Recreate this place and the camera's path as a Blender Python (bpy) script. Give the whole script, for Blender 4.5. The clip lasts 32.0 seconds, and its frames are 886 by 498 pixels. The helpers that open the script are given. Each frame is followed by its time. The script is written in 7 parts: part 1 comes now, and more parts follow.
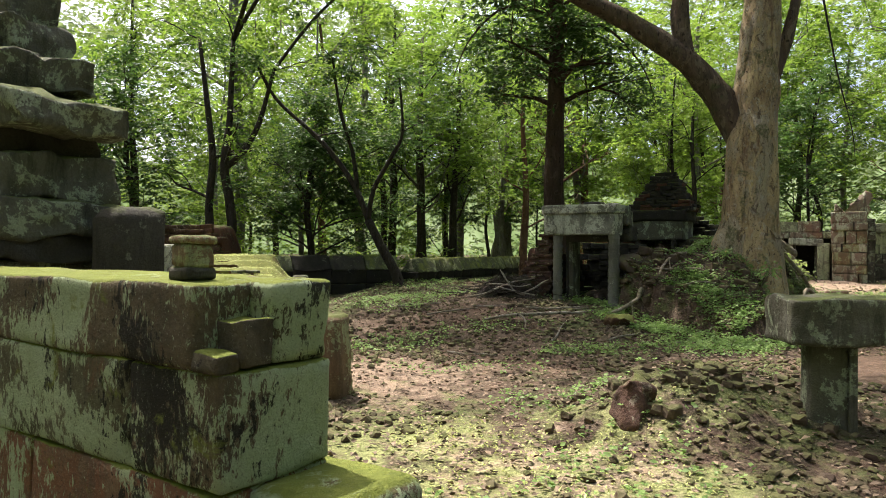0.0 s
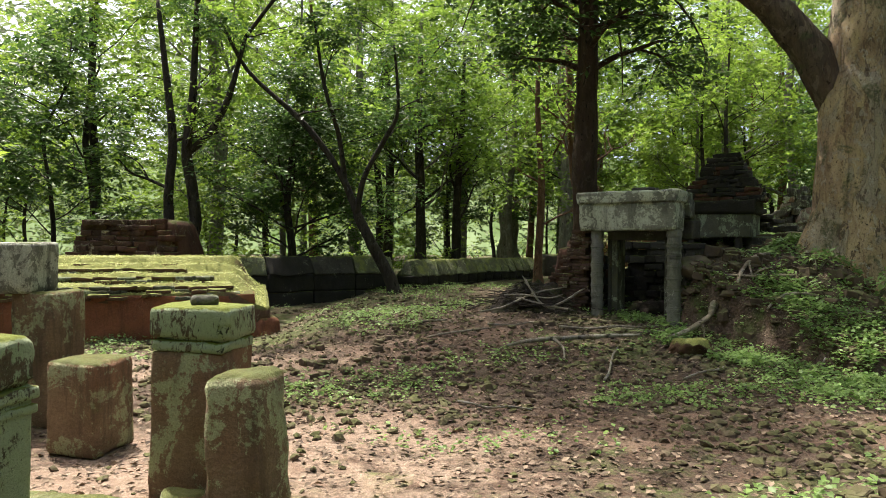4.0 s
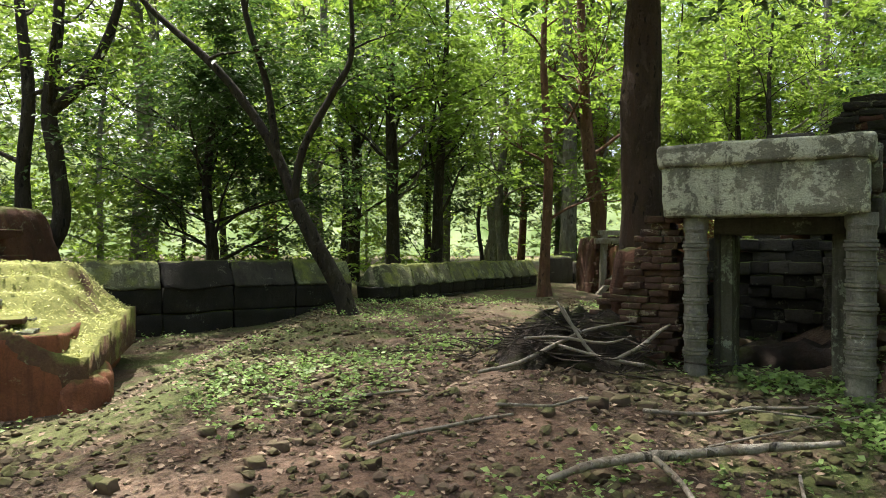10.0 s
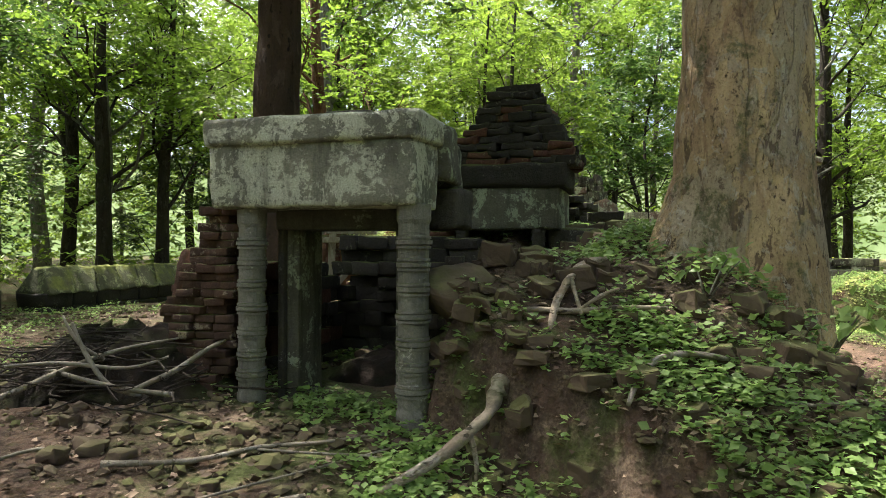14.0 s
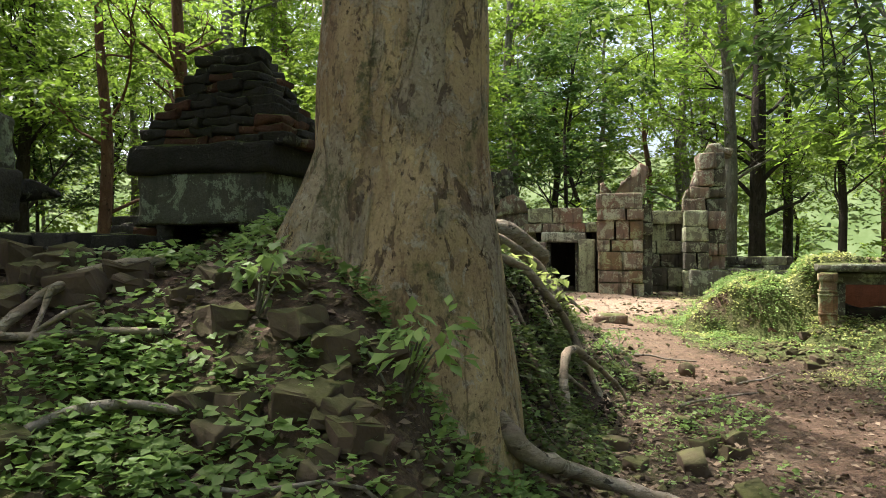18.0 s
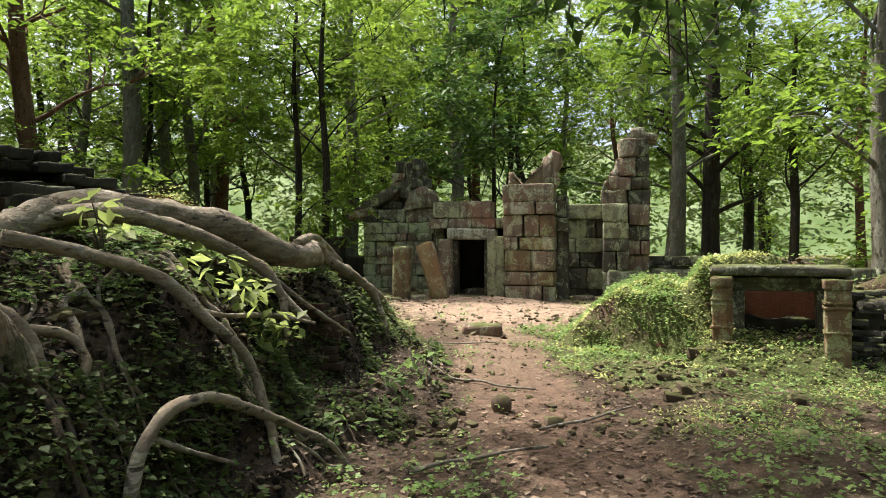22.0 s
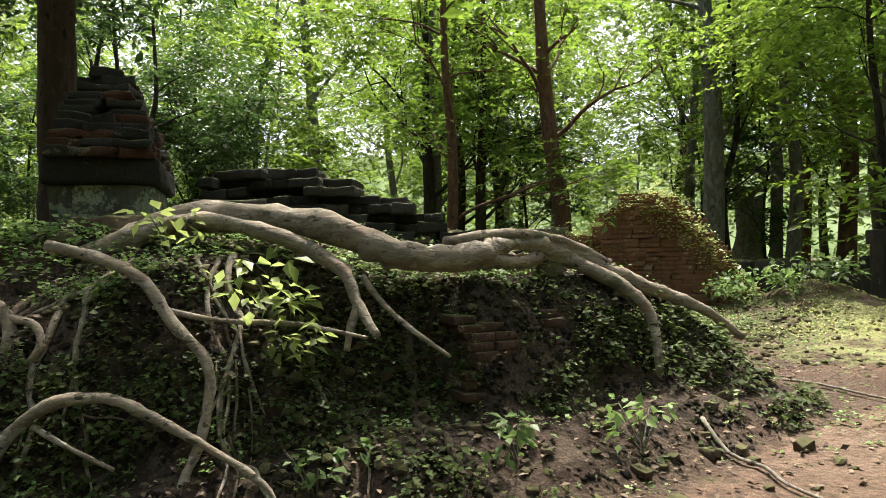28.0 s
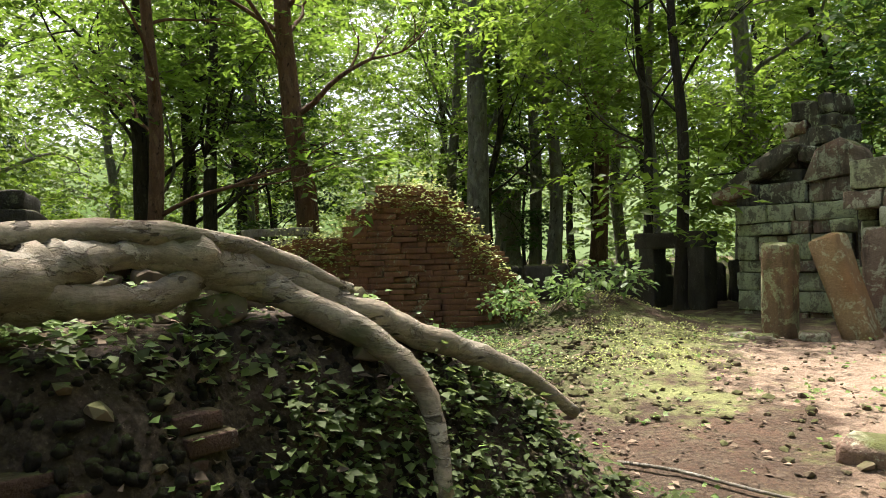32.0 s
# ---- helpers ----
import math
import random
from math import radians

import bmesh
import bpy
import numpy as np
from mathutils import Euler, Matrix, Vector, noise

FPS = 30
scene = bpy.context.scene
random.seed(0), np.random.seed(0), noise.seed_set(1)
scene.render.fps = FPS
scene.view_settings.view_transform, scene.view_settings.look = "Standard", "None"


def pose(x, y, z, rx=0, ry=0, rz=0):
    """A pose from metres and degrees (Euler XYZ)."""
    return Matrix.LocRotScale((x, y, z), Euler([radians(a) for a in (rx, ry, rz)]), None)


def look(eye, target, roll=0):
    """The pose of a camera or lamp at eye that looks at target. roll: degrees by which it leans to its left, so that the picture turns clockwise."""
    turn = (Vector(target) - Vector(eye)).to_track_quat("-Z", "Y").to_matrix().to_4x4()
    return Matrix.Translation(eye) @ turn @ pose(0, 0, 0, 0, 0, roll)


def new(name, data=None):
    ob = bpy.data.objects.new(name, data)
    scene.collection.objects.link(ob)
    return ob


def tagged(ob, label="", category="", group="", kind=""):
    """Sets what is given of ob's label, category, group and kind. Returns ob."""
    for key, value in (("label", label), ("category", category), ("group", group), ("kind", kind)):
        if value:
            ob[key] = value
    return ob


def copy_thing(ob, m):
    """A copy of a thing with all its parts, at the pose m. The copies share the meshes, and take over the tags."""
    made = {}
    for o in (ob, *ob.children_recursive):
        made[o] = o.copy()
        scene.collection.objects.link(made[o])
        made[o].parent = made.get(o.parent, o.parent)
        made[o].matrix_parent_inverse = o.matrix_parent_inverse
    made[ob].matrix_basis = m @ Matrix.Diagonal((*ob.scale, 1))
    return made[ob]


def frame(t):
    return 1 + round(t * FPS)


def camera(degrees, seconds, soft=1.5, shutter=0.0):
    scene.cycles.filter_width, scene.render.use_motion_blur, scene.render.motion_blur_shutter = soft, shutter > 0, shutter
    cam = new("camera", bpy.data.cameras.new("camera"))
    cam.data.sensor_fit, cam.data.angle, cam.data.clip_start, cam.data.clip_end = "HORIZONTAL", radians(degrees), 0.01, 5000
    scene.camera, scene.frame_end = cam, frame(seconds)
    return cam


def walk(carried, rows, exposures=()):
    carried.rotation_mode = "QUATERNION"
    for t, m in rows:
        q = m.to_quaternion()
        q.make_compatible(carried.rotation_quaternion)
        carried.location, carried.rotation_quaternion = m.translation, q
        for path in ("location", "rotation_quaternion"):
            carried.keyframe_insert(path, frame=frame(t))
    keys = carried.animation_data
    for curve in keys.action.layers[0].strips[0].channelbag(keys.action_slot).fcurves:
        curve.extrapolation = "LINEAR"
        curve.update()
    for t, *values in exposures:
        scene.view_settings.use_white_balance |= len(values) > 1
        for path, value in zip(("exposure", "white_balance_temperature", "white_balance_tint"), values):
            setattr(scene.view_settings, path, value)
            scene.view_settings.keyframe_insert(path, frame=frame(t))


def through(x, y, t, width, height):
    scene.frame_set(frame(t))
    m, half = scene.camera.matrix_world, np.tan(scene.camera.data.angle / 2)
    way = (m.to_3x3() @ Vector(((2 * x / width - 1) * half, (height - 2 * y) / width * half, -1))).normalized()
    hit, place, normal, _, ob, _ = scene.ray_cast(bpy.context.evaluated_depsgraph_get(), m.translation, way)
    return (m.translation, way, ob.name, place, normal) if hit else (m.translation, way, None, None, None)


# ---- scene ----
cam = camera(66.3, 32.0, soft=0.9)
EXPOSURES = [(0.0, 1.34), (6.0, 1.52), (9.0, 1.72), (12.0, 1.95), (14.0, 1.9), (17.0, 1.65), (20.0, 1.45), (25.0, 1.35), (29.0, 1.6), (32.0, 1.55)]
METRES, EYE, TILT, LEAN, TURN = 25.0, 1.55, 2.1, -1.3, 0.0
ROWS = [
    (0.0, 0.0, 0.0, 0.0, -0.04, -2.13, 0.98),
    (0.5, 0.0002, 0.0109, -0.0005, -0.04, -2.12, 0.99),
    (1.0, -0.0002, 0.0244, -0.0011, -0.03, -2.11, 0.99),
    (1.5, -0.0006, 0.0396, -0.0015, -0.03, -2.12, 1.0),
    (2.0, -0.001, 0.0561, -0.0021, -0.02, -2.14, 0.99),
    (2.5, -0.0016, 0.0737, -0.0028, -0.02, -2.13, 0.98),
    (3.0, -0.0022, 0.0922, -0.0034, -0.01, -2.13, 1.0),
    (3.5, -0.0026, 0.1109, -0.0041, -0.02, -2.11, 0.98),
    (5.5, -0.0063, 0.1893, -0.0072, -0.1, -2.11, 1.01),
    (6.0, -0.0069, 0.2087, -0.0079, -0.1, -2.13, 1.02),
    (6.5, -0.0082, 0.2287, -0.0088, -0.13, -2.13, 1.02),
    (7.0, -0.0097, 0.2483, -0.0093, -0.29, -2.13, 0.98),
    (7.5, -0.0111, 0.2676, -0.0096, -0.47, -2.14, 0.99),
    (8.0, -0.0119, 0.2855, -0.0101, -0.87, -2.13, 0.98),
    (8.5, -0.0113, 0.3006, -0.0104, -1.1, -2.12, 0.95),
    (9.0, -0.0086, 0.3137, -0.0108, -1.24, -2.11, 0.94),
    (9.5, -0.0039, 0.3248, -0.0111, -1.38, -2.13, 0.95),
    (10.0, 0.0028, 0.3343, -0.0117, -1.47, -2.13, 0.96),
    (10.5, 0.011, 0.342, -0.0121, -1.51, -2.14, 0.94),
    (11.0, 0.0199, 0.3482, -0.0123, -1.55, -2.17, 0.95),
    (11.5, 0.0297, 0.3531, -0.0124, -1.58, -2.23, 0.98),
    (12.0, 0.0402, 0.3574, -0.0129, -4.42, -2.23, 0.87),
    (12.5, 0.0524, 0.3612, -0.0132, -9.45, -2.3, 0.76),
    (13.0, 0.065, 0.364, -0.0135, -14.28, -2.36, 0.59),
    (13.5, 0.0778, 0.3657, -0.0142, -15.73, -2.37, 0.52),
    (14.0, 0.0911, 0.3667, -0.0149, -17.14, -2.34, 0.41),
    (14.5, 0.1045, 0.3668, -0.0153, -17.69, -2.41, 0.41),
    (16.5, 0.1616, 0.3739, -0.0176, -18.13, -2.21, 0.76),
    (17.0, 0.1762, 0.3777, -0.0179, -18.14, -2.26, 0.72),
    (17.5, 0.1909, 0.382, -0.0184, -18.16, -2.28, 0.72),
    (18.0, 0.2057, 0.3864, -0.0188, -18.16, -2.3, 0.72),
    (18.5, 0.2206, 0.391, -0.0192, -18.18, -2.36, 0.71),
    (19.0, 0.2356, 0.3963, -0.0199, -18.18, -2.33, 0.75),
    (19.5, 0.2502, 0.4017, -0.0204, -18.22, -2.38, 0.65),
    (20.0, 0.2653, 0.407, -0.0207, -18.27, -2.44, 0.59),
    (20.5, 0.2802, 0.4126, -0.0212, -18.33, -2.46, 0.58),
    (21.0, 0.2955, 0.4181, -0.0218, -18.35, -2.49, 0.59),
    (21.5, 0.3106, 0.4239, -0.0225, -18.37, -2.43, 0.68),
    (22.0, 0.3254, 0.4296, -0.023, -18.11, -2.47, 0.69),
    (22.5, 0.3401, 0.435, -0.0234, -17.88, -2.49, 0.72),
    (23.0, 0.3551, 0.4406, -0.0236, -17.71, -2.57, 0.74),
    (23.5, 0.3702, 0.4465, -0.0241, -16.55, -2.57, 0.78),
    (24.0, 0.3862, 0.4531, -0.0245, -15.98, -2.57, 0.83),
    (24.5, 0.4021, 0.4602, -0.0251, -13.77, -2.55, 0.92),
    (25.0, 0.4184, 0.4681, -0.0264, -9.01, -2.39, 1.21),
    (25.5, 0.4345, 0.4768, -0.0273, 0.11, -2.17, 1.66),
    (26.0, 0.4501, 0.4857, -0.0283, 10.81, -1.81, 2.11),
    (26.5, 0.4636, 0.4954, -0.0291, 22.75, -1.32, 2.5),
    (28.5, 0.4897, 0.5326, -0.0343, 40.42, 0.16, 3.69),
    (29.0, 0.4911, 0.5406, -0.0347, 40.37, 0.19, 3.68),
    (29.5, 0.4908, 0.5492, -0.0351, 40.34, 0.18, 3.66),
    (30.0, 0.4861, 0.5614, -0.0351, 40.34, 0.21, 3.66),
    (30.5, 0.476, 0.5782, -0.0351, 40.34, 0.19, 3.63),
    (31.0, 0.461, 0.6006, -0.0342, 40.29, 0.23, 3.6),
    (31.5, 0.4474, 0.6216, -0.0338, 28.85, -0.39, 3.55),
    (32.0, 0.4357, 0.6381, -0.0333, 19.85, -0.96, 3.49),
]
walk(cam, [(t, pose(0, 0, EYE, TILT, LEAN, TURN) @ pose(METRES * x, METRES * y, METRES * z, 90 + pitch, roll, yaw)) for t, x, y, z, yaw, pitch, roll in ROWS],
     exposures=[(t, e, 6500, 10) for t, e in EXPOSURES])

# ---- world and sun ----
SUN_DIR = Vector((-0.3, 0.36, 1.0)).normalized()      # towards the sun
world = bpy.data.worlds.new("world")
scene.world = world
world.use_nodes = True
wt = world.node_tree
sky = wt.nodes.new("ShaderNodeTexSky")
sky.sky_type, sky.sun_disc = "NISHITA", False
sky.sun_elevation = math.asin(SUN_DIR.z)
sky.sun_rotation = math.atan2(SUN_DIR.x, SUN_DIR.y)
sky.air_density, sky.dust_density, sky.ozone_density = 0.7, 6.0, 0.6
wt.links.new(sky.outputs[0], wt.nodes["Background"].inputs[0])
wt.nodes["Background"].inputs[1].default_value = 0.15
sun = new("sun", bpy.data.lights.new("sun", "SUN"))
sun.data.energy, sun.data.angle, sun.data.color = 3.5, radians(0.6), (1.0, 0.944, 0.853)
sun.matrix_world = look(SUN_DIR * 60, (0, 0, 0))


# ---- small tools ----
def smooth(a, b, v):
    t = min(1.0, max(0.0, (v - a) / (b - a)))
    return t * t * (3 - 2 * t)


def nz(x, y, z=0.0, s=1.0, seed=0.0):
    return noise.noise(Vector((x * s + seed * 7.3, y * s - seed * 3.1, z * s + seed * 1.7)))


def mesh_of(name, bm, material, flat=False):
    me = bpy.data.meshes.new(name)
    bm.to_mesh(me)
    bm.free()
    if material:
        me.materials.append(material)
    if not flat:
        me.polygons.foreach_set("use_smooth", [True] * len(me.polygons))
    return me


def part(name, bm, material, parent, label="", m=None, flat=False):
    """Links a bmesh (or a mesh) as one part under parent; m is its pose in the parent's space."""
    me = mesh_of(name, bm, material, flat) if isinstance(bm, bmesh.types.BMesh) else bm
    ob = new(name, me)
    ob.parent = parent
    if m is not None:
        ob.matrix_basis = m
    if label:
        tagged(ob, label)
    return ob


def thing(name, m, label, category, group="", kind="", bm=None, material=None, flat=False):
    """A top-level thing: an Empty at its base, or one mesh where bm is given."""
    ob = new(name, mesh_of(name, bm, material, flat) if bm is not None else None)
    ob.matrix_basis = m
    return tagged(ob, label, category, group, kind)


def pydata(name, verts, faces, material, flat=False):
    me = bpy.data.meshes.new(name)
    me.from_pydata(verts, [], faces)
    me.materials.append(material)
    if not flat:
        me.polygons.foreach_set("use_smooth", [True] * len(me.polygons))
    return me


def stone_bm(sx, sy, sz, seed=0, cuts=4, worn=0.04, amp=0.02, taper=0.0):
    """A worn block with its base centre at the origin: chipped edges, uneven faces; taper narrows the top."""
    bm = bmesh.new()
    bmesh.ops.create_cube(bm, size=1.0)
    cuts = max(2, cuts)
    bmesh.ops.subdivide_edges(bm, edges=bm.edges[:], cuts=cuts, use_grid_fill=True)
    h = Vector((sx / 2, sy / 2, sz / 2))
    r = min(worn, min(h) * 0.8)

    def spread(c, half):
        i = round((c + 0.5) * (cuts + 1))
        if i == 0 or i == cuts + 1:
            return half if i else -half
        return -half + r + (i - 1) / (cuts - 1) * 2 * (half - r)

    off = Vector((seed * 5.7, seed * 2.3, seed))
    k1 = 1.3 / max(0.12, min(sx, sy, sz))
    for v in bm.verts:
        p = Vector((spread(v.co.x, h.x), spread(v.co.y, h.y), spread(v.co.z, h.z)))
        q = Vector([max(-h[i] + r, min(h[i] - r, p[i])) for i in range(3)])
        d = p - q
        if d.length > 1e-6:
            chip = max(0.0, noise.noise(p * 5.0 + off) - 0.15) * 1.6
            edge = sum(1 for i in range(3) if abs(d[i]) > 1e-6) > 1
            p = q + d.normalized() * r * (1 - (chip if edge else 0.0))
        n = noise.noise_vector(p * k1 + off)
        n2 = noise.noise_vector(p * 9.0 + Vector((seed, 3.0, seed * 4.1)))
        p = p + n * amp + n2 * amp * 0.35
        k = 1 - taper * (p.z / sz + 0.5)
        v.co = Vector((p.x * k, p.y * k, p.z + sz / 2))
    return bm


def smooth_line(pts, steps=5):
    """Catmull-Rom through the points; each is (x, y, z, radius)."""
    out = []
    p = [Vector(a) for a in pts]
    for i in range(len(p) - 1):
        a, b, c, d = p[max(0, i - 1)], p[i], p[i + 1], p[min(len(p) - 1, i + 2)]
        for k in range(steps):
            t = k / steps
            out.append(0.5 * ((2 * b) + (c - a) * t + (2 * a - 5 * b + 4 * c - d) * t * t + (3 * b - a - 3 * c + d) * t ** 3))
    out.append(p[-1])
    return out


def tube_data(pts, seg=8, rough=0.08, seed=0, steps=5, ridges=0, flare=0.0):
    """A limb through (x, y, z, radius) points: rings of seg corners, knobbly by rough."""
    line = smooth_line([Vector(q) for q in pts], steps)
    verts, faces = [], []
    side = None
    n = len(line)
    for i, q in enumerate(line):
        a, b = line[max(0, i - 1)], line[min(n - 1, i + 1)]
        way = (b.to_3d() - a.to_3d())
        way = way.normalized() if way.length > 1e-7 else Vector((0, 0, 1))
        if side is None:
            side = way.orthogonal().normalized()
        side = (side - way * side.dot(way)).normalized()
        up = way.cross(side)
        c, r = q.to_3d(), max(0.002, q[3])
        for k in range(seg):
            f = 2 * math.pi * k / seg
            d = side * math.cos(f) + up * math.sin(f)
            w = r * (1 + rough * noise.noise((c + d * r) * (0.55 / max(0.05, r)) + Vector((seed, seed * 2, 0))) * 2)
            if ridges and seg > 20:
                w *= 1 + 0.09 * noise.noise(Vector((math.cos(f) * 1.8, math.sin(f) * 1.8, c.z * 0.35 + seed))) + 0.035 * noise.noise(Vector((math.cos(f) * 5.5, math.sin(f) * 5.5, c.z * 0.9 + seed)))
            if ridges:
                low = max(0.0, 1 - i / (n * 0.45))
                w *= 1 + flare * low * low * (0.5 + 0.5 * math.cos(ridges * f + seed + 2.0 * noise.noise(Vector((seed, f, 0)))))
            verts.append(c + d * w)
        if i:
            o = (i - 1) * seg
            for k in range(seg):
                faces.append((o + k, o + (k + 1) % seg, o + seg + (k + 1) % seg, o + seg + k))
    faces.append(tuple(range(seg))[::-1])
    faces.append(tuple((n - 1) * seg + k for k in range(seg)))
    return verts, faces


class Soup:
    """Gathers plain faces for one mesh."""
    def __init__(self):
        self.v, self.f = [], []

    def add(self, verts, faces):
        o = len(self.v)
        self.v.extend(verts)
        self.f.extend([tuple(i + o for i in q) for q in faces])

    def tube(self, pts, **k):
        self.add(*tube_data(pts, **k))

    def mesh(self, name, material, flat=False):
        return pydata(name, self.v, self.f, material, flat)


class Leaves:
    """Gathers leaves (base, direction, length) and makes one mesh of them: each is two triangles folded along the midrib."""
    def __init__(self, seed):
        self.rng = np.random.default_rng(seed)
        self.p, self.d, self.s = [], [], []

    def add(self, p, d, s):
        self.p.append(np.atleast_2d(p)), self.d.append(np.atleast_2d(d)), self.s.append(np.atleast_1d(s))

    def clump(self, c, r, n, size, flat=0.7, droop=0.25):
        g = self.rng
        v = g.normal(size=(n, 3))
        v /= np.linalg.norm(v, axis=1)[:, None]
        v *= (r * g.random(n) ** 0.45)[:, None]
        v[:, 2] *= flat
        d = v * (1, 1, 0.4) + g.normal(size=(n, 3)) * (0.5 * r, 0.5 * r, 0.35 * r) - (0, 0, droop * r)
        self.add(np.array(c) + v, d, size * g.uniform(0.6, 1.3, n))

    def spray(self, c, r, n, size, droop=0.3):
        """Leafy twigs that fan out from c, with the leaves set along both sides of each."""
        g = self.rng
        m = max(2, n // 9)
        k = max(2, n // m)
        a, el = g.uniform(0, 2 * math.pi, m), g.normal(0.08, 0.32, m)
        way = np.stack([np.cos(a) * np.cos(el), np.sin(a) * np.cos(el), np.sin(el)], 1)
        base = np.array(c) + g.normal(size=(m, 3)) * (0.3 * r, 0.3 * r, 0.26 * r)
        long = r * g.uniform(0.55, 1.2, m)
        t = (np.arange(k) + g.random((m, k))) / k * 0.85 + 0.15
        p = base[:, None, :] + way[:, None, :] * (long[:, None] * t)[:, :, None]
        p[:, :, 2] -= droop * r * t * t
        side = np.stack([-np.sin(a), np.cos(a), np.zeros(m)], 1)
        flip = np.where(np.arange(k) % 2 == 0, 1.0, -1.0)
        d = way[:, None, :] * 0.6 + side[:, None, :] * flip[None, :, None] * 0.75 + g.normal(size=(m, k, 3)) * 0.22
        d[:, :, 2] -= 0.22
        self.add(p.reshape(-1, 3), d.reshape(-1, 3), size * g.uniform(0.7, 1.3, m * k))

    def mesh(self, name, material, wide=0.5):
        g = self.rng
        p, d, s = np.concatenate(self.p), np.concatenate(self.d), np.concatenate(self.s)
        n = len(p)
        d = d / np.maximum(1e-6, np.linalg.norm(d, axis=1))[:, None]
        side = np.cross(d, (0.0, 0.0, 1.0))
        side /= np.maximum(1e-6, np.linalg.norm(side, axis=1))[:, None]
        up = np.cross(side, d)
        roll = g.normal(0, 0.45, n)[:, None]
        side, up = side * np.cos(roll) + up * np.sin(roll), up * np.cos(roll) - side * np.sin(roll)
        s = s[:, None]
        mid = p + d * s * 0.45 + up * s * 0.09
        w = side * s * wide * 0.5
        v = np.stack([p, mid + w, p + d * s - up * s * 0.06, mid - w], 1).reshape(-1, 3)
        o = (np.arange(n) * 4)[:, None]
        tri = np.concatenate([o + (0, 1, 2), o + (0, 2, 3)], 1).reshape(-1)
        me = bpy.data.meshes.new(name)
        me.vertices.add(n * 4)
        me.vertices.foreach_set("co", v.astype(np.float32).ravel())
        me.loops.add(n * 6)
        me.loops.foreach_set("vertex_index", tri.astype(np.int32))
        me.polygons.add(n * 2)
        me.polygons.foreach_set("loop_start", np.arange(n * 2, dtype=np.int32) * 3)
        me.polygons.foreach_set("loop_total", np.full(n * 2, 3, dtype=np.int32))
        me.update(calc_edges=True)
        me.validate()
        me.materials.append(material)
        return me


# ---- materials ----
class Nodes:
    def __init__(self, name):
        self.mat = bpy.data.materials.new(name)
        self.mat.use_nodes = True
        self.t = self.mat.node_tree
        self.bsdf = self.t.nodes["Principled BSDF"]
        self.bsdf.inputs["Specular IOR Level"].default_value = 0.25

    def put(self, socket, value):
        if isinstance(value, bpy.types.NodeSocket):
            self.t.links.new(value, socket)
        else:
            socket.default_value = value

    def node(self, kind, **inputs):
        n = self.t.nodes.new(kind)
        for k, v in inputs.items():
            self.put(n.inputs[k.replace("_", " ")], v)
        return n

    def pos(self):
        return self.t.nodes.new("ShaderNodeNewGeometry").outputs["Position"]

    def up(self):
        g = self.t.nodes.new("ShaderNodeNewGeometry")
        s = self.node("ShaderNodeSeparateXYZ", Vector=g.outputs["Normal"])
        return s.outputs[2]

    def noise(self, scale, detail=5.0, rough=0.6, distort=0.0, vec=None):
        return self.node("ShaderNodeTexNoise", Vector=vec or self.pos(), Scale=scale, Detail=detail, Roughness=rough, Distortion=distort).outputs["Fac"]

    def cells(self, scale, feature="F1", out="Distance", vec=None):
        n = self.node("ShaderNodeTexVoronoi", Vector=vec or self.pos(), Scale=scale)
        n.feature = feature
        return n.outputs[out]

    def ramp(self, fac, a, b, lo=0.0, hi=1.0):
        return self.node("ShaderNodeMapRange", Value=fac, From_Min=a, From_Max=b, To_Min=lo, To_Max=hi).outputs[0]

    def math(self, op, a, b=0.0):
        n = self.t.nodes.new("ShaderNodeMath")
        n.operation = op
        n.use_clamp = op in ("ADD", "SUBTRACT")
        self.put(n.inputs[0], a)
        self.put(n.inputs[1], b)
        if op == "MULTIPLY_ADD":
            n.inputs[2].default_value = -0.5
        return n.outputs[0]

    def mix(self, fac, a, b):
        n = self.t.nodes.new("ShaderNodeMix")
        n.data_type = "RGBA"
        self.put(n.inputs[0], fac)
        self.put(n.inputs[6], a if isinstance(a, bpy.types.NodeSocket) else (*a, 1))
        self.put(n.inputs[7], b if isinstance(b, bpy.types.NodeSocket) else (*b, 1))
        return n.outputs[2]

    def done(self, color, rough=0.9, bump=None, strength=0.5, distance=0.02):
        self.put(self.bsdf.inputs["Base Color"], color if isinstance(color, bpy.types.NodeSocket) else (*color, 1))
        self.put(self.bsdf.inputs["Roughness"], rough)
        if bump is not None:
            b = self.node("ShaderNodeBump", Height=bump, Strength=strength, Distance=distance)
            self.t.links.new(b.outputs[0], self.bsdf.inputs["Normal"])
        return self.mat


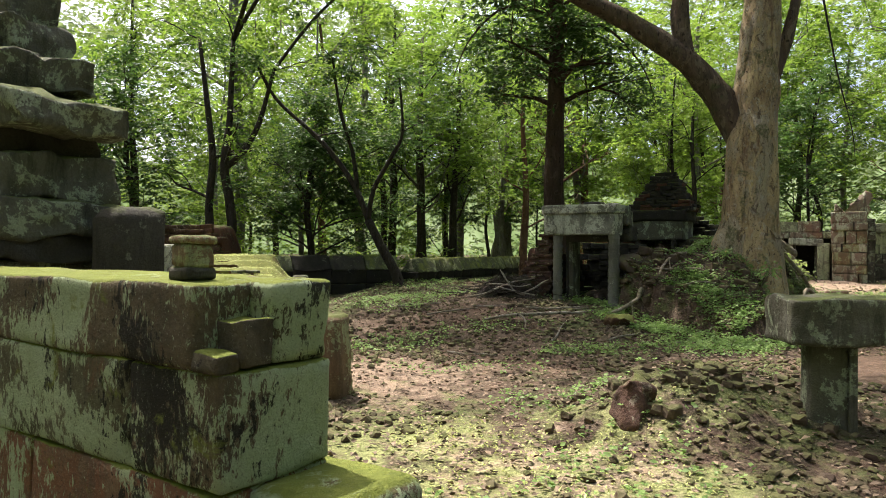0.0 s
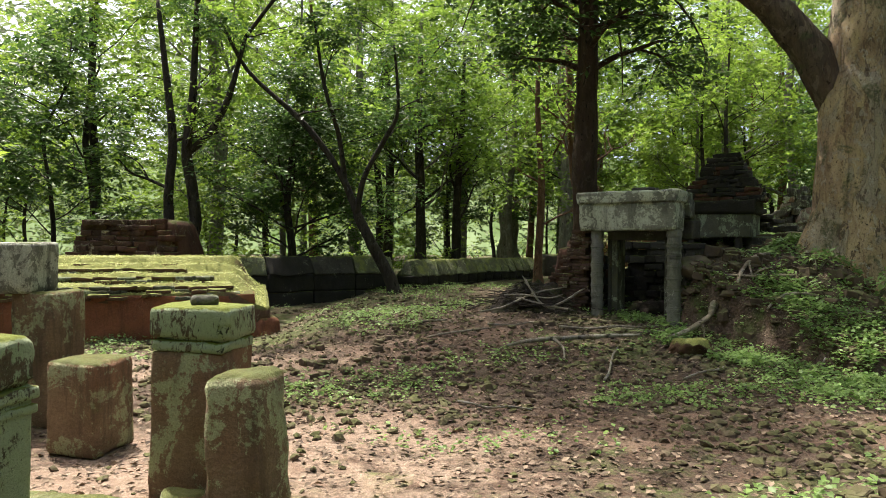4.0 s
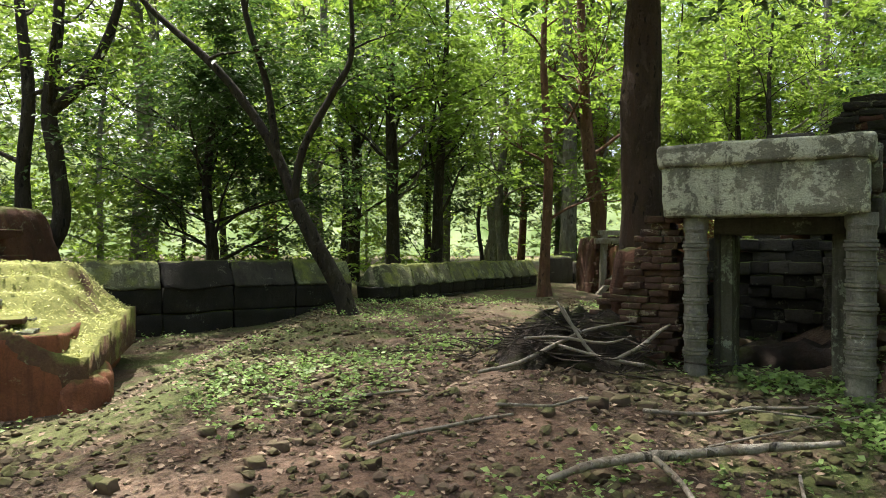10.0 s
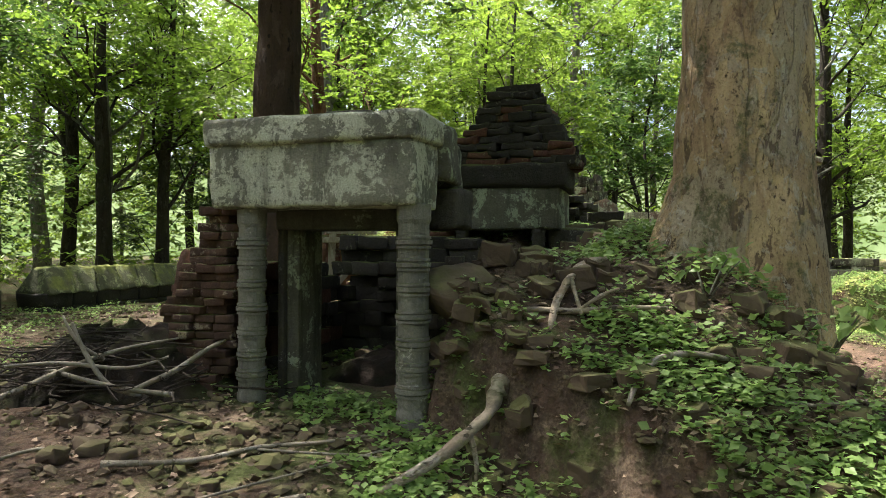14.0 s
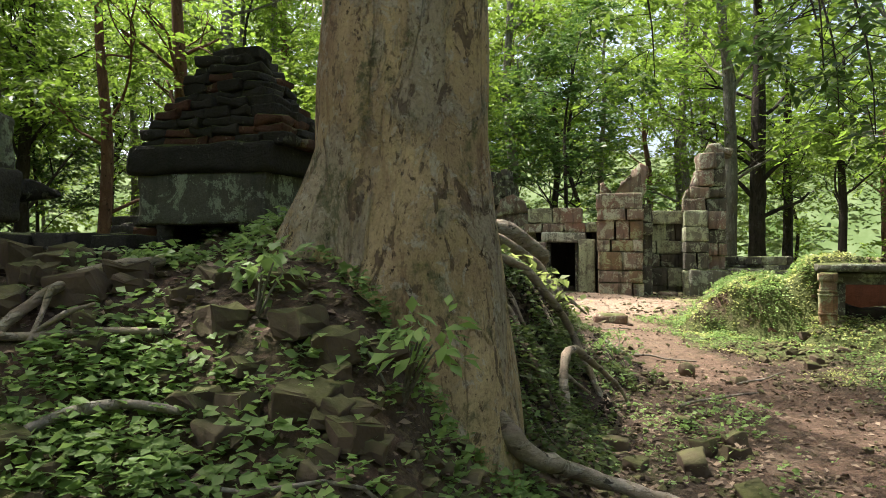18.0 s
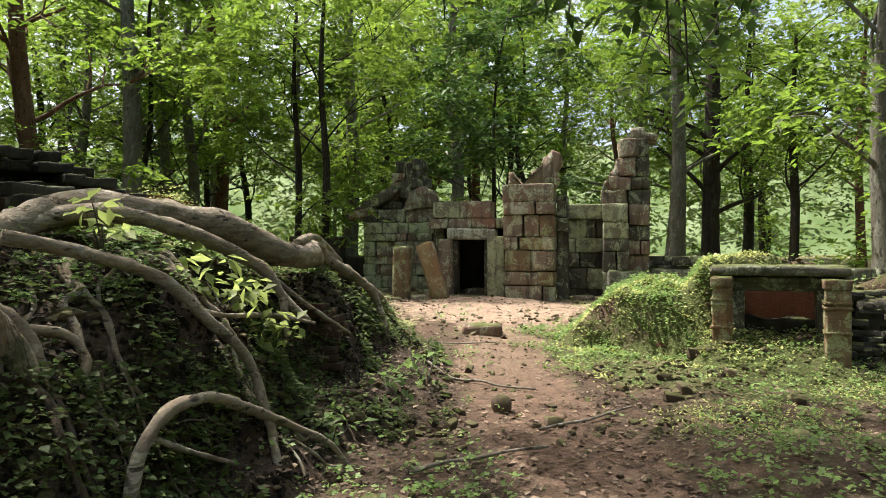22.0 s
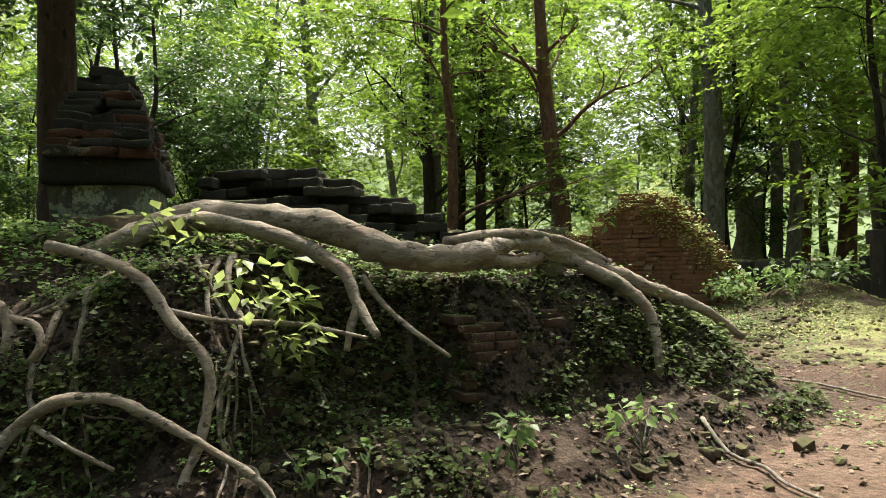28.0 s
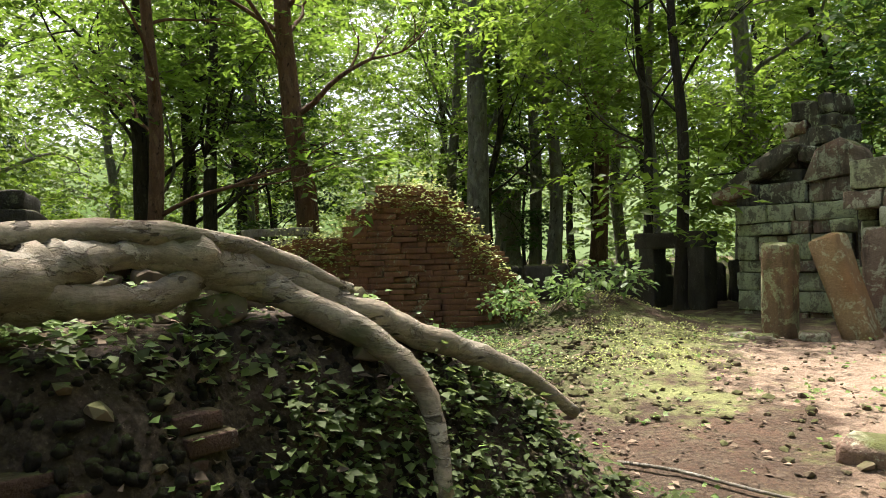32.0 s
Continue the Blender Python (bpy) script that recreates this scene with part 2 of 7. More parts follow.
def stone_material(name, base, deep, lichen, lichen_amount, moss_amount, stain=0.5, red=None, blots=3.4, green=((0.03, 0.045, 0.012), (0.13, 0.15, 0.03))):
    """Weathered stone: two base tones, dark stains, pale lichen blotches, moss on what faces up."""
    n = Nodes(name)
    rnd = n.t.nodes.new("ShaderNodeObjectInfo").outputs["Random"]
    c = n.mix(n.ramp(n.noise(2.2, 6), 0.35, 0.65), base, deep)
    if red:
        c = n.mix(n.ramp(n.noise(1.1, 3, 0.5), 0.5, 0.7), c, red)
    c = n.mix(n.ramp(rnd, 0, 1, 0.0, 0.35), c, deep)
    grain = n.noise(38, 4, 0.7)
    c = n.mix(n.ramp(grain, 0.3, 0.75, 0.0, 0.45), c, tuple(v * 0.45 for v in deep))
    both = n.math("ADD", n.math("MULTIPLY", n.noise(blots, 8, 0.72, 0.6), 0.72), n.math("MULTIPLY", n.noise(26, 6, 0.75), 0.28))
    blot = n.ramp(both, 0.6 - 0.18 * lichen_amount, 0.625 - 0.18 * lichen_amount)
    blot = n.math("MULTIPLY", blot, n.ramp(n.noise(21, 6, 0.7), 0.36, 0.46))
    c = n.mix(n.math("MULTIPLY", blot, 0.85), c, lichen)
    streak = n.node("ShaderNodeMapping", Vector=n.pos(), Scale=(5.0, 5.0, 0.7)).outputs[0]
    st = n.ramp(n.noise(1.3, 6, 0.65, 0.3, streak), 0.5, 0.68)
    c = n.mix(n.math("MULTIPLY", st, stain), c, (0.018, 0.017, 0.014))
    moss = n.math("ADD", n.ramp(n.up(), 0.35, 0.9, 0.0, 0.55), n.ramp(n.noise(2.7, 6), 0.3, 0.7, -0.3, 0.35))
    moss = n.ramp(moss, 0.5 - 0.4 * moss_amount, 0.75 - 0.4 * moss_amount)
    mc = n.mix(n.noise(11, 5), *green)
    c = n.mix(n.math("MULTIPLY", moss, 0.9), c, mc)
    h = n.math("ADD", n.math("MULTIPLY", n.noise(9, 7, 0.7), 0.6), n.math("MULTIPLY", grain, 0.4))
    speck = n.noise(95, 4, 0.8)
    c = n.mix(n.ramp(speck, 0.4, 0.7, 0.0, 0.5), c, tuple(v * 0.4 for v in deep))
    return n.done(c, n.ramp(grain, 0.2, 0.8, 0.8, 0.98), h, 0.9, 0.045)


M_STONE = stone_material("sandstone_weathered", (0.17, 0.165, 0.13), (0.10, 0.095, 0.07), (0.34, 0.38, 0.27), 0.45, 0.45, 0.75)


def wall_material(name, base, deep, rust, rust_at, pale_at, black_at):
    """Sandstone wall: pale green lichen patches, black stains and rusty earth stains; a lower *_at spreads them further."""
    n = Nodes(name)

    def spot(scale, z, at, a, b, dis=0.6):
        v = n.node("ShaderNodeMapping", Vector=n.pos(), Location=(at, at * 2, at * 3), Scale=(1, 1, z)).outputs[0]
        return n.ramp(n.noise(scale, 10, 0.72, dis, v), a, b)

    def broken(big, fine, share, a):
        return n.ramp(n.math("ADD", n.math("MULTIPLY", big, 1 - share), n.math("MULTIPLY", fine, share)), a, a + 0.05)

    c = n.mix(spot(2.4, 1, 0, 0.4, 0.6), base, deep)
    c = n.mix(spot(1.3, 0.8, 23, rust_at, rust_at + 0.1), c, rust)
    c = n.mix(n.ramp(n.noise(45, 4, 0.7), 0.3, 0.75, 0.0, 0.5), c, (0.035, 0.03, 0.02))
    pale = broken(spot(1.15, 0.85, 3, 0.34, 0.66), spot(38, 0.4, 4, 0.25, 0.75), 0.42, pale_at)
    c = n.mix(n.math("MULTIPLY", pale, 0.92), c, n.mix(n.noise(7, 6), (0.25, 0.31, 0.17), (0.45, 0.52, 0.34)))
    black = broken(spot(1.05, 0.75, 11, 0.34, 0.66, 0.9), spot(30, 0.4, 12, 0.25, 0.75), 0.42, black_at)
    c = n.mix(n.math("MULTIPLY", black, 0.94), c, (0.014, 0.013, 0.01))
    c = n.mix(n.math("MULTIPLY", spot(60, 0.8, 15, 0.6, 0.64), 0.6), c, (0.34, 0.34, 0.26))
    c = n.mix(n.math("MULTIPLY", spot(75, 0.8, 18, 0.58, 0.64), 0.6), c, (0.03, 0.026, 0.018))
    moss = n.math("ADD", n.ramp(n.up(), 0.35, 0.9, 0.0, 0.6), spot(2.7, 1, 5, 0.3, 0.7))
    moss = n.ramp(moss, 0.72, 0.95)
    c = n.mix(moss, c, n.mix(n.noise(14, 6, 0.7), (0.07, 0.09, 0.015), (0.26, 0.29, 0.06)))
    h = n.math("ADD", n.math("MULTIPLY", n.noise(7, 9, 0.72), 0.7), n.math("MULTIPLY", n.noise(45, 5, 0.7), 0.3))
    return n.done(c, 0.92, h, 1.0, 0.07)


M_WALL = wall_material("sandstone_blotched", (0.17, 0.13, 0.08), (0.085, 0.07, 0.045), (0.16, 0.09, 0.055), 0.56, 0.46, 0.62)
M_WALL_GREEN = wall_material("sandstone_lichened", (0.17, 0.16, 0.095), (0.085, 0.08, 0.045), (0.17, 0.1, 0.055), 0.55, 0.42, 0.625)
M_WALL_RED = wall_material("sandstone_rusty", (0.24, 0.15, 0.09), (0.13, 0.08, 0.05), (0.24, 0.11, 0.06), 0.42, 0.54, 0.64)
M_WALL_BLACK = wall_material("sandstone_sooty", (0.14, 0.115, 0.08), (0.07, 0.058, 0.042), (0.14, 0.075, 0.045), 0.56, 0.6, 0.555)
M_COLON = stone_material("sandstone_grey", (0.3, 0.29, 0.25), (0.18, 0.172, 0.145), (0.46, 0.46, 0.38), 0.15, 0.1, 0.45)
# near-black stone; for shaded walls and the gate chamber the shade is in it
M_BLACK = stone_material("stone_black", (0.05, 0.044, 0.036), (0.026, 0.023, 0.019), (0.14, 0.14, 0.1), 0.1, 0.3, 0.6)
M_DOORST = stone_material("sandstone_green_grey", (0.3, 0.292, 0.235), (0.15, 0.148, 0.118), (0.53, 0.54, 0.43), 0.72, 0.15, 0.65)
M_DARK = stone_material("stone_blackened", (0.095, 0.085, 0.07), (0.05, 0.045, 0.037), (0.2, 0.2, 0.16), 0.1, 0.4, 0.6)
M_TEMPLE = stone_material("sandstone_pinkish", (0.33, 0.25, 0.19), (0.18, 0.135, 0.1), (0.48, 0.5, 0.36), 0.5, 0.3, 0.8, (0.36, 0.19, 0.14))
M_TEMPLE_GREEN = stone_material("sandstone_lichen", (0.3, 0.29, 0.2), (0.17, 0.16, 0.11), (0.44, 0.48, 0.3), 0.7, 0.45, 0.6)
M_TEMPLE_DARK = stone_material("sandstone_streaked", (0.17, 0.15, 0.115), (0.075, 0.067, 0.052), (0.4, 0.44, 0.3), 0.4, 0.35, 1.0)
M_LATER = stone_material("laterite_red", (0.31, 0.12, 0.062), (0.17, 0.065, 0.036), (0.26, 0.2, 0.12), 0.0, 0.45, 0.45)
M_BRICK = stone_material("brick_old", (0.13, 0.07, 0.05), (0.065, 0.037, 0.028), (0.3, 0.25, 0.19), 0.25, 0.4, 0.6)
M_RUINBRICK = stone_material("brick_eroded", (0.33, 0.155, 0.085), (0.19, 0.088, 0.052), (0.36, 0.33, 0.22), 0.15, 0.3, 0.45)
# yellow-green moss, brightened: sun on the terrace top is in it
M_MOSSY = stone_material("laterite_mossy", (0.16, 0.09, 0.05), (0.09, 0.05, 0.03), (0.26, 0.24, 0.14), 0.2, 0.95, 0.2, green=((0.06, 0.08, 0.015), (0.32, 0.34, 0.09)))
# lighter, oranger pillar stone: light on the leaning post is in it
M_POST = stone_material("sandstone_orange_lit", (0.42, 0.3, 0.16), (0.26, 0.175, 0.095), (0.46, 0.46, 0.3), 0.4, 0.3, 0.3, (0.4, 0.2, 0.09))
# coping moss brightened too, in place of sun on the wall
M_COPING = stone_material("stone_green_coping", (0.17, 0.175, 0.1), (0.09, 0.095, 0.055), (0.3, 0.33, 0.17), 0.45, 0.85, 0.3, green=((0.06, 0.08, 0.015), (0.32, 0.34, 0.09)))
M_DARKRED = stone_material("laterite_dark", (0.135, 0.06, 0.037), (0.065, 0.03, 0.02), (0.2, 0.17, 0.11), 0.1, 0.6, 0.5)
M_PILLAR = stone_material("sandstone_brown_green", (0.3, 0.2, 0.12), (0.16, 0.11, 0.065), (0.36, 0.39, 0.22), 0.5, 0.68, 0.6, (0.3, 0.14, 0.075))


def bark_material(name, light, dark, patch, patch_amount, moss=0.0, grain=(6.0, 6.0, 1.3), flat=(1.0, 1.0, 0.45)):
    n = Nodes(name)
    v = n.node("ShaderNodeMapping", Vector=n.pos(), Scale=grain).outputs[0]
    f = n.noise(1.6, 7, 0.7, 0.5, v)
    c = n.mix(n.ramp(f, 0.35, 0.65), dark, light)
    flakes = n.ramp(n.noise(7.5, 6, 0.65, 0.5, n.node("ShaderNodeMapping", Vector=n.pos(), Scale=flat).outputs[0]), 0.58 - 0.15 * patch_amount, 0.61 - 0.15 * patch_amount)
    c = n.mix(n.math("MULTIPLY", flakes, 0.55), c, patch)
    big = n.ramp(n.noise(1.5, 4, 0.6, 0.4), 0.42, 0.66, 0.0, 0.55)
    c = n.mix(big, c, tuple(a * 0.62 for a in light))
    spots = n.ramp(n.noise(13.0, 4, 0.55, 0.3, n.node("ShaderNodeMapping", Vector=n.pos(), Scale=flat).outputs[0]), 0.62, 0.66)
    c = n.mix(n.math("MULTIPLY", spots, 0.85), c, tuple(a * 0.3 for a in dark))
    if moss:
        low = n.ramp(n.noise(2.3, 5), 0.62 - 0.2 * moss, 0.72 - 0.2 * moss)
        c = n.mix(n.math("MULTIPLY", low, 0.7), c, (0.07, 0.085, 0.035))
    fine = n.noise(42, 6, 0.75)
    c = n.mix(n.ramp(fine, 0.45, 0.75, 0.0, 0.55), c, tuple(a * 0.5 for a in dark))
    c = n.mix(n.ramp(n.noise(0.9, 5, 0.6, 0.3, v), 0.52, 0.68, 0.0, 0.5), c, (light[0] * 0.5, light[1] * 0.36, light[2] * 0.32))
    h = n.math("SUBTRACT", n.math("ADD", n.math("MULTIPLY", n.math("ADD", n.math("MULTIPLY", f, 0.75), n.math("MULTIPLY", fine, 0.25)), 0.7), n.math("MULTIPLY", flakes, 0.3)), n.math("MULTIPLY", spots, 0.4))
    return n.done(c, 0.9, h, 0.9, 0.05)


def flaking_bark():
    """Tan bark with grey scales, rusty bare streaks, pits, dark cracks and blotches of green."""
    n = Nodes("bark_pale")

    def field(scale, z, at, a, b, dis=0.4, detail=7):
        v = n.node("ShaderNodeMapping", Vector=n.pos(), Location=(at, at * 2, at), Scale=(1, 1, z)).outputs[0]
        return n.ramp(n.noise(scale, detail, 0.68, dis, v), a, b)

    c = n.mix(field(1.7, 0.35, 0, 0.38, 0.62), (0.58, 0.44, 0.25), (0.34, 0.24, 0.14))
    grey = field(2.6, 0.5, 7, 0.5, 0.54, 0.8)
    c = n.mix(n.math("MULTIPLY", grey, 0.55), c, n.mix(n.noise(12, 5), (0.42, 0.39, 0.32), (0.25, 0.225, 0.18)))
    rust = field(3.0, 0.25, 13, 0.58, 0.66, 0.5)
    c = n.mix(n.math("MULTIPLY", rust, 0.8), c, (0.17, 0.085, 0.05))
    scale_dark = field(8.0, 0.5, 17, 0.58, 0.61, 0.8)
    c = n.mix(n.math("MULTIPLY", scale_dark, 0.8), c, (0.11, 0.075, 0.05))
    c = n.mix(n.math("MULTIPLY", field(11.0, 0.7, 41, 0.57, 0.6, 0.6), 0.6), c, (0.5, 0.46, 0.38))
    c = n.mix(field(1.1, 0.3, 47, 0.5, 0.68), c, n.mix(n.noise(9, 5), (0.2, 0.11, 0.07), (0.3, 0.19, 0.12)))
    pits = field(19.0, 0.6, 19, 0.65, 0.69, 0.2, 3)
    c = n.mix(n.math("MULTIPLY", pits, 0.85), c, (0.05, 0.034, 0.024))
    crack = n.node("ShaderNodeMapping", Vector=n.pos(), Scale=(1.0, 1.0, 0.13)).outputs[0]
    lines = n.ramp(n.math("ABSOLUTE", n.math("MULTIPLY_ADD", n.noise(2.2, 3, 0.5, 0.2, crack), 1.0)), 0.0, 0.012, 1.0, 0.0)
    c = n.mix(n.math("MULTIPLY", lines, 0.3), c, (0.09, 0.062, 0.045))
    c = n.mix(n.math("MULTIPLY", field(31.0, 0.6, 53, 0.56, 0.62, 0.3, 4), 0.55), c, (0.12, 0.085, 0.06))
    green = n.math("MULTIPLY", field(2.1, 0.8, 31, 0.56, 0.62), n.ramp(n.noise(26, 5, 0.7), 0.35, 0.55))
    c = n.mix(n.math("MULTIPLY", green, 0.75), c, (0.075, 0.09, 0.035))
    fine = n.noise(48, 6, 0.75)
    c = n.mix(n.ramp(fine, 0.45, 0.75, 0.0, 0.5), c, (0.09, 0.065, 0.045))
    h = n.math("ADD", n.math("MULTIPLY", field(5.5, 0.4, 3, 0.2, 0.8), 0.45), n.math("MULTIPLY", fine, 0.2))
    h = n.math("ADD", h, n.math("MULTIPLY", grey, 0.2))
    h = n.math("SUBTRACT", h, n.math("MULTIPLY", n.math("ADD", pits, n.math("ADD", lines, scale_dark)), 0.18))
    return n.done(c, 0.88, h, 1.0, 0.1)


M_BARK_PALE = flaking_bark()
# red-brown bark; the darkness of limbs against the sky is in it
M_BARK_LIMB = bark_material("bark_limb", (0.15, 0.105, 0.075), (0.045, 0.034, 0.026), (0.22, 0.17, 0.12), 0.3, 0.1)
M_BARK_DARK = bark_material("bark_dark", (0.055, 0.045, 0.035), (0.02, 0.016, 0.012), (0.1, 0.09, 0.07), 0.1)
M_BARK_RED = bark_material("bark_red_brown", (0.17, 0.09, 0.055), (0.07, 0.04, 0.026), (0.22, 0.14, 0.09), 0.2)
M_BARK_GREY = bark_material("bark_grey", (0.2, 0.19, 0.15), (0.1, 0.095, 0.075), (0.3, 0.3, 0.25), 0.3, 0.1)
M_ROOT = bark_material("root_grey_tan", (0.37, 0.31, 0.23), (0.14, 0.115, 0.085), (0.46, 0.42, 0.35), 0.3, 0.1, (2.0, 2.0, 7.0), (0.6, 0.6, 1.6))
M_BARK_BROWN = bark_material("bark_brown", (0.075, 0.045, 0.03), (0.03, 0.02, 0.014), (0.11, 0.075, 0.055), 0.2)
M_WOOD = bark_material("dead_wood", (0.30, 0.27, 0.22), (0.15, 0.13, 0.1), (0.36, 0.34, 0.3), 0.2)


def leaf_material(name, a, b, through=0.5, rough=0.45):
    n = Nodes(name)
    rnd = n.t.nodes.new("ShaderNodeNewGeometry").outputs["Random Per Island"]
    c = n.mix(rnd, a, b)
    c = n.mix(n.ramp(n.noise(0.45, 3), 0.35, 0.65, 0.0, 0.6), c, tuple(v * 0.55 for v in a))
    own = n.t.nodes.new("ShaderNodeObjectInfo").outputs["Random"]
    c = n.mix(n.ramp(own, 0.0, 0.45, 0.55, 0.0), c, tuple(v * 0.4 for v in a))
    c = n.mix(n.ramp(own, 0.6, 1.0, 0.0, 0.6), c, tuple(v * 1.3 for v in b))
    n.done(c, rough)
    n.bsdf.inputs["Specular IOR Level"].default_value = 0.3
    tr = n.node("ShaderNodeBsdfTranslucent", Color=n.mix(0.5, c, tuple(min(1.0, v * 1.6) for v in b)))
    mx = n.node("ShaderNodeMixShader", Fac=through)
    n.t.links.new(n.bsdf.outputs[0], mx.inputs[1])
    n.t.links.new(tr.outputs[0], mx.inputs[2])
    n.t.links.new(mx.outputs[0], n.t.nodes["Material Output"].inputs["Surface"])
    return n.mat


M_LEAF = leaf_material("leaf_green", (0.06, 0.11, 0.016), (0.18, 0.28, 0.036), 0.55)
M_LEAF_DARK = leaf_material("leaf_dark", (0.03, 0.065, 0.015), (0.075, 0.14, 0.03), 0.35)
M_LEAF_LIGHT = leaf_material("leaf_light", (0.075, 0.125, 0.018), (0.21, 0.31, 0.042), 0.55)
# paler than the near leaves: the haze of distance is in the colour
M_LEAF_FAR = leaf_material("leaf_far_hazed", (0.115, 0.165, 0.055), (0.23, 0.295, 0.115), 0.5)
M_LEAF_GROUND = leaf_material("leaf_ground", (0.08, 0.145, 0.04), (0.23, 0.34, 0.1), 0.4)
# dark green bank leaves with the bank's shade in their colour
M_LEAF_BANK = leaf_material("leaf_bank", (0.04, 0.065, 0.018), (0.15, 0.2, 0.055), 0.35, 0.7)
M_LEAF_YOUNG = leaf_material("leaf_young", (0.2, 0.26, 0.07), (0.42, 0.5, 0.16), 0.5)
# pale yellow-green moss herbs; the sun on them is in the colour
M_MOSSLEAF = leaf_material("leaf_moss", (0.2, 0.23, 0.06), (0.44, 0.47, 0.17), 0.3)


def litter_material():
    n = Nodes("leaf_litter")
    rnd = n.t.nodes.new("ShaderNodeNewGeometry").outputs["Random Per Island"]
    c = n.mix(rnd, (0.05, 0.034, 0.022), (0.25, 0.185, 0.13))
    return n.done(c, 0.8)


def rubble_material():
    n = Nodes("rubble_stone")
    rnd = n.t.nodes.new("ShaderNodeNewGeometry").outputs["Random Per Island"]
    c = n.mix(rnd, (0.055, 0.037, 0.027), (0.17, 0.125, 0.09))
    c = n.mix(n.ramp(n.noise(6, 5), 0.4, 0.7, 0, 0.6), c, (0.05, 0.035, 0.025))
    moss = n.math("MULTIPLY", n.ramp(n.up(), 0.1, 0.7), n.ramp(n.noise(1.2, 4), 0.33, 0.5))
    c = n.mix(n.math("MULTIPLY", moss, 0.7), c, n.mix(n.noise(14, 4), (0.03, 0.04, 0.011), (0.115, 0.13, 0.035)))
    return n.done(c, 0.95, n.noise(22, 5), 0.6, 0.02)


# near-black earth: the bank's shade is put into its colour
def earth_material():
    n = Nodes("bank_earth")
    c = n.mix(n.ramp(n.noise(6, 6), 0.4, 0.62), (0.014, 0.011, 0.0085), (0.034, 0.024, 0.018))
    moss = n.math("MULTIPLY", n.ramp(n.up(), 0.2, 0.8), n.ramp(n.noise(2.2, 5), 0.48, 0.62))
    c = n.mix(n.math("MULTIPLY", moss, 0.7), c, (0.06, 0.075, 0.02))
    return n.done(c, 0.97, n.noise(24, 8, 0.8), 1.0, 0.04)


M_EARTH = earth_material()
M_LITTER = litter_material()
M_RUBBLE = rubble_material()


def ground_material():
    n = Nodes("forest_floor")
    soil = n.mix(n.ramp(n.noise(1.7, 7), 0.35, 0.65), (0.05, 0.03, 0.02), (0.12, 0.073, 0.048))
    hum = n.node("ShaderNodeAttribute")
    hum.attribute_name = "humus_shade"
    # dark humus; the shade of bank and heap is in its tone too
    soil = n.mix(hum.outputs["Fac"], soil, n.mix(n.ramp(n.noise(3.1, 6), 0.4, 0.65), (0.022, 0.016, 0.011), (0.06, 0.034, 0.024)))
    bits = n.cells(34, "F1", "Color")
    dead = n.mix(n.ramp(n.noise(60, 3), 0.3, 0.7), (0.045, 0.03, 0.02), (0.165, 0.125, 0.085))
    c = n.mix(n.ramp(n.noise(5.5, 6, 0.7), 0.42, 0.6, 0.0, 0.85), soil, dead)
    sep = n.node("ShaderNodeSeparateColor", Color=bits)
    c = n.mix(n.ramp(sep.outputs[0], 0.6, 0.95, 0.0, 0.5), c, (0.04, 0.028, 0.02))
    attr = n.node("ShaderNodeAttribute")
    attr.attribute_name = "cover"
    cov = n.math("ADD", attr.outputs["Fac"], n.ramp(n.noise(2.4, 7, 0.7), 0.35, 0.65, -0.25, 0.3))
    green = n.mix(n.noise(23, 5), (0.026, 0.042, 0.011), (0.1, 0.13, 0.03))
    # moss lightened at the sunny spots; the sunlight is in the colour
    lit_moss = n.node("ShaderNodeAttribute")
    lit_moss.attribute_name = "sunlit_sand"
    green = n.mix(lit_moss.outputs["Fac"], green, n.mix(n.noise(17, 7, 0.7), (0.13, 0.15, 0.045), (0.4, 0.42, 0.18)))
    c = n.mix(n.ramp(cov, 0.45, 0.75, 0.0, 0.9), c, green)
    path = n.node("ShaderNodeAttribute")
    path.attribute_name = "trodden"
    pm = n.ramp(n.math("ADD", path.outputs["Fac"], n.ramp(n.noise(4.0, 6), 0.3, 0.7, -0.3, 0.3)), 0.4, 0.65)
    earth = n.mix(n.ramp(n.noise(9, 7, 0.7), 0.35, 0.65), (0.07, 0.043, 0.029), (0.2, 0.128, 0.088))
    # pale earth of the court and of the painted sun spots
    sunlit_sand = n.node("ShaderNodeAttribute")
    sunlit_sand.attribute_name = "sunlit_sand"
    earth = n.mix(n.math("MULTIPLY", sunlit_sand.outputs["Fac"], 0.9), earth, n.mix(n.ramp(n.noise(7, 8, 0.75), 0.35, 0.65), (0.27, 0.18, 0.125), (0.52, 0.4, 0.3)))
    c = n.mix(n.math("MULTIPLY", pm, 0.85), c, earth)
    c = n.mix(n.ramp(n.noise(75, 5, 0.8), 0.42, 0.68, 0.0, 0.6), c, (0.03, 0.022, 0.015))
    c = n.mix(n.ramp(n.noise(52, 5, 0.8), 0.6, 0.7, 0.0, 0.4), c, (0.3, 0.25, 0.18))
    h = n.math("ADD", n.math("MULTIPLY", n.noise(14, 8, 0.75), 0.6), n.math("MULTIPLY", n.cells(26), 0.4))
    return n.done(c, 0.95, h, 0.9, 0.05)


M_GROUND = ground_material()

# ---- ground ----
MOUND = [(3.3, 12.9), (4.6, 10.9), (6.3, 11.9), (7.35, 13.2), (8.2, 14.6), (9.3, 15.9), (10.2, 16.7), (10.75, 18.1), (11.0, 19.6), (9.6, 21.0), (6.0, 21.0), (3.4, 18.0)]
MOUND_EDGES = list(zip(MOUND, MOUND[1:] + MOUND[:1]))


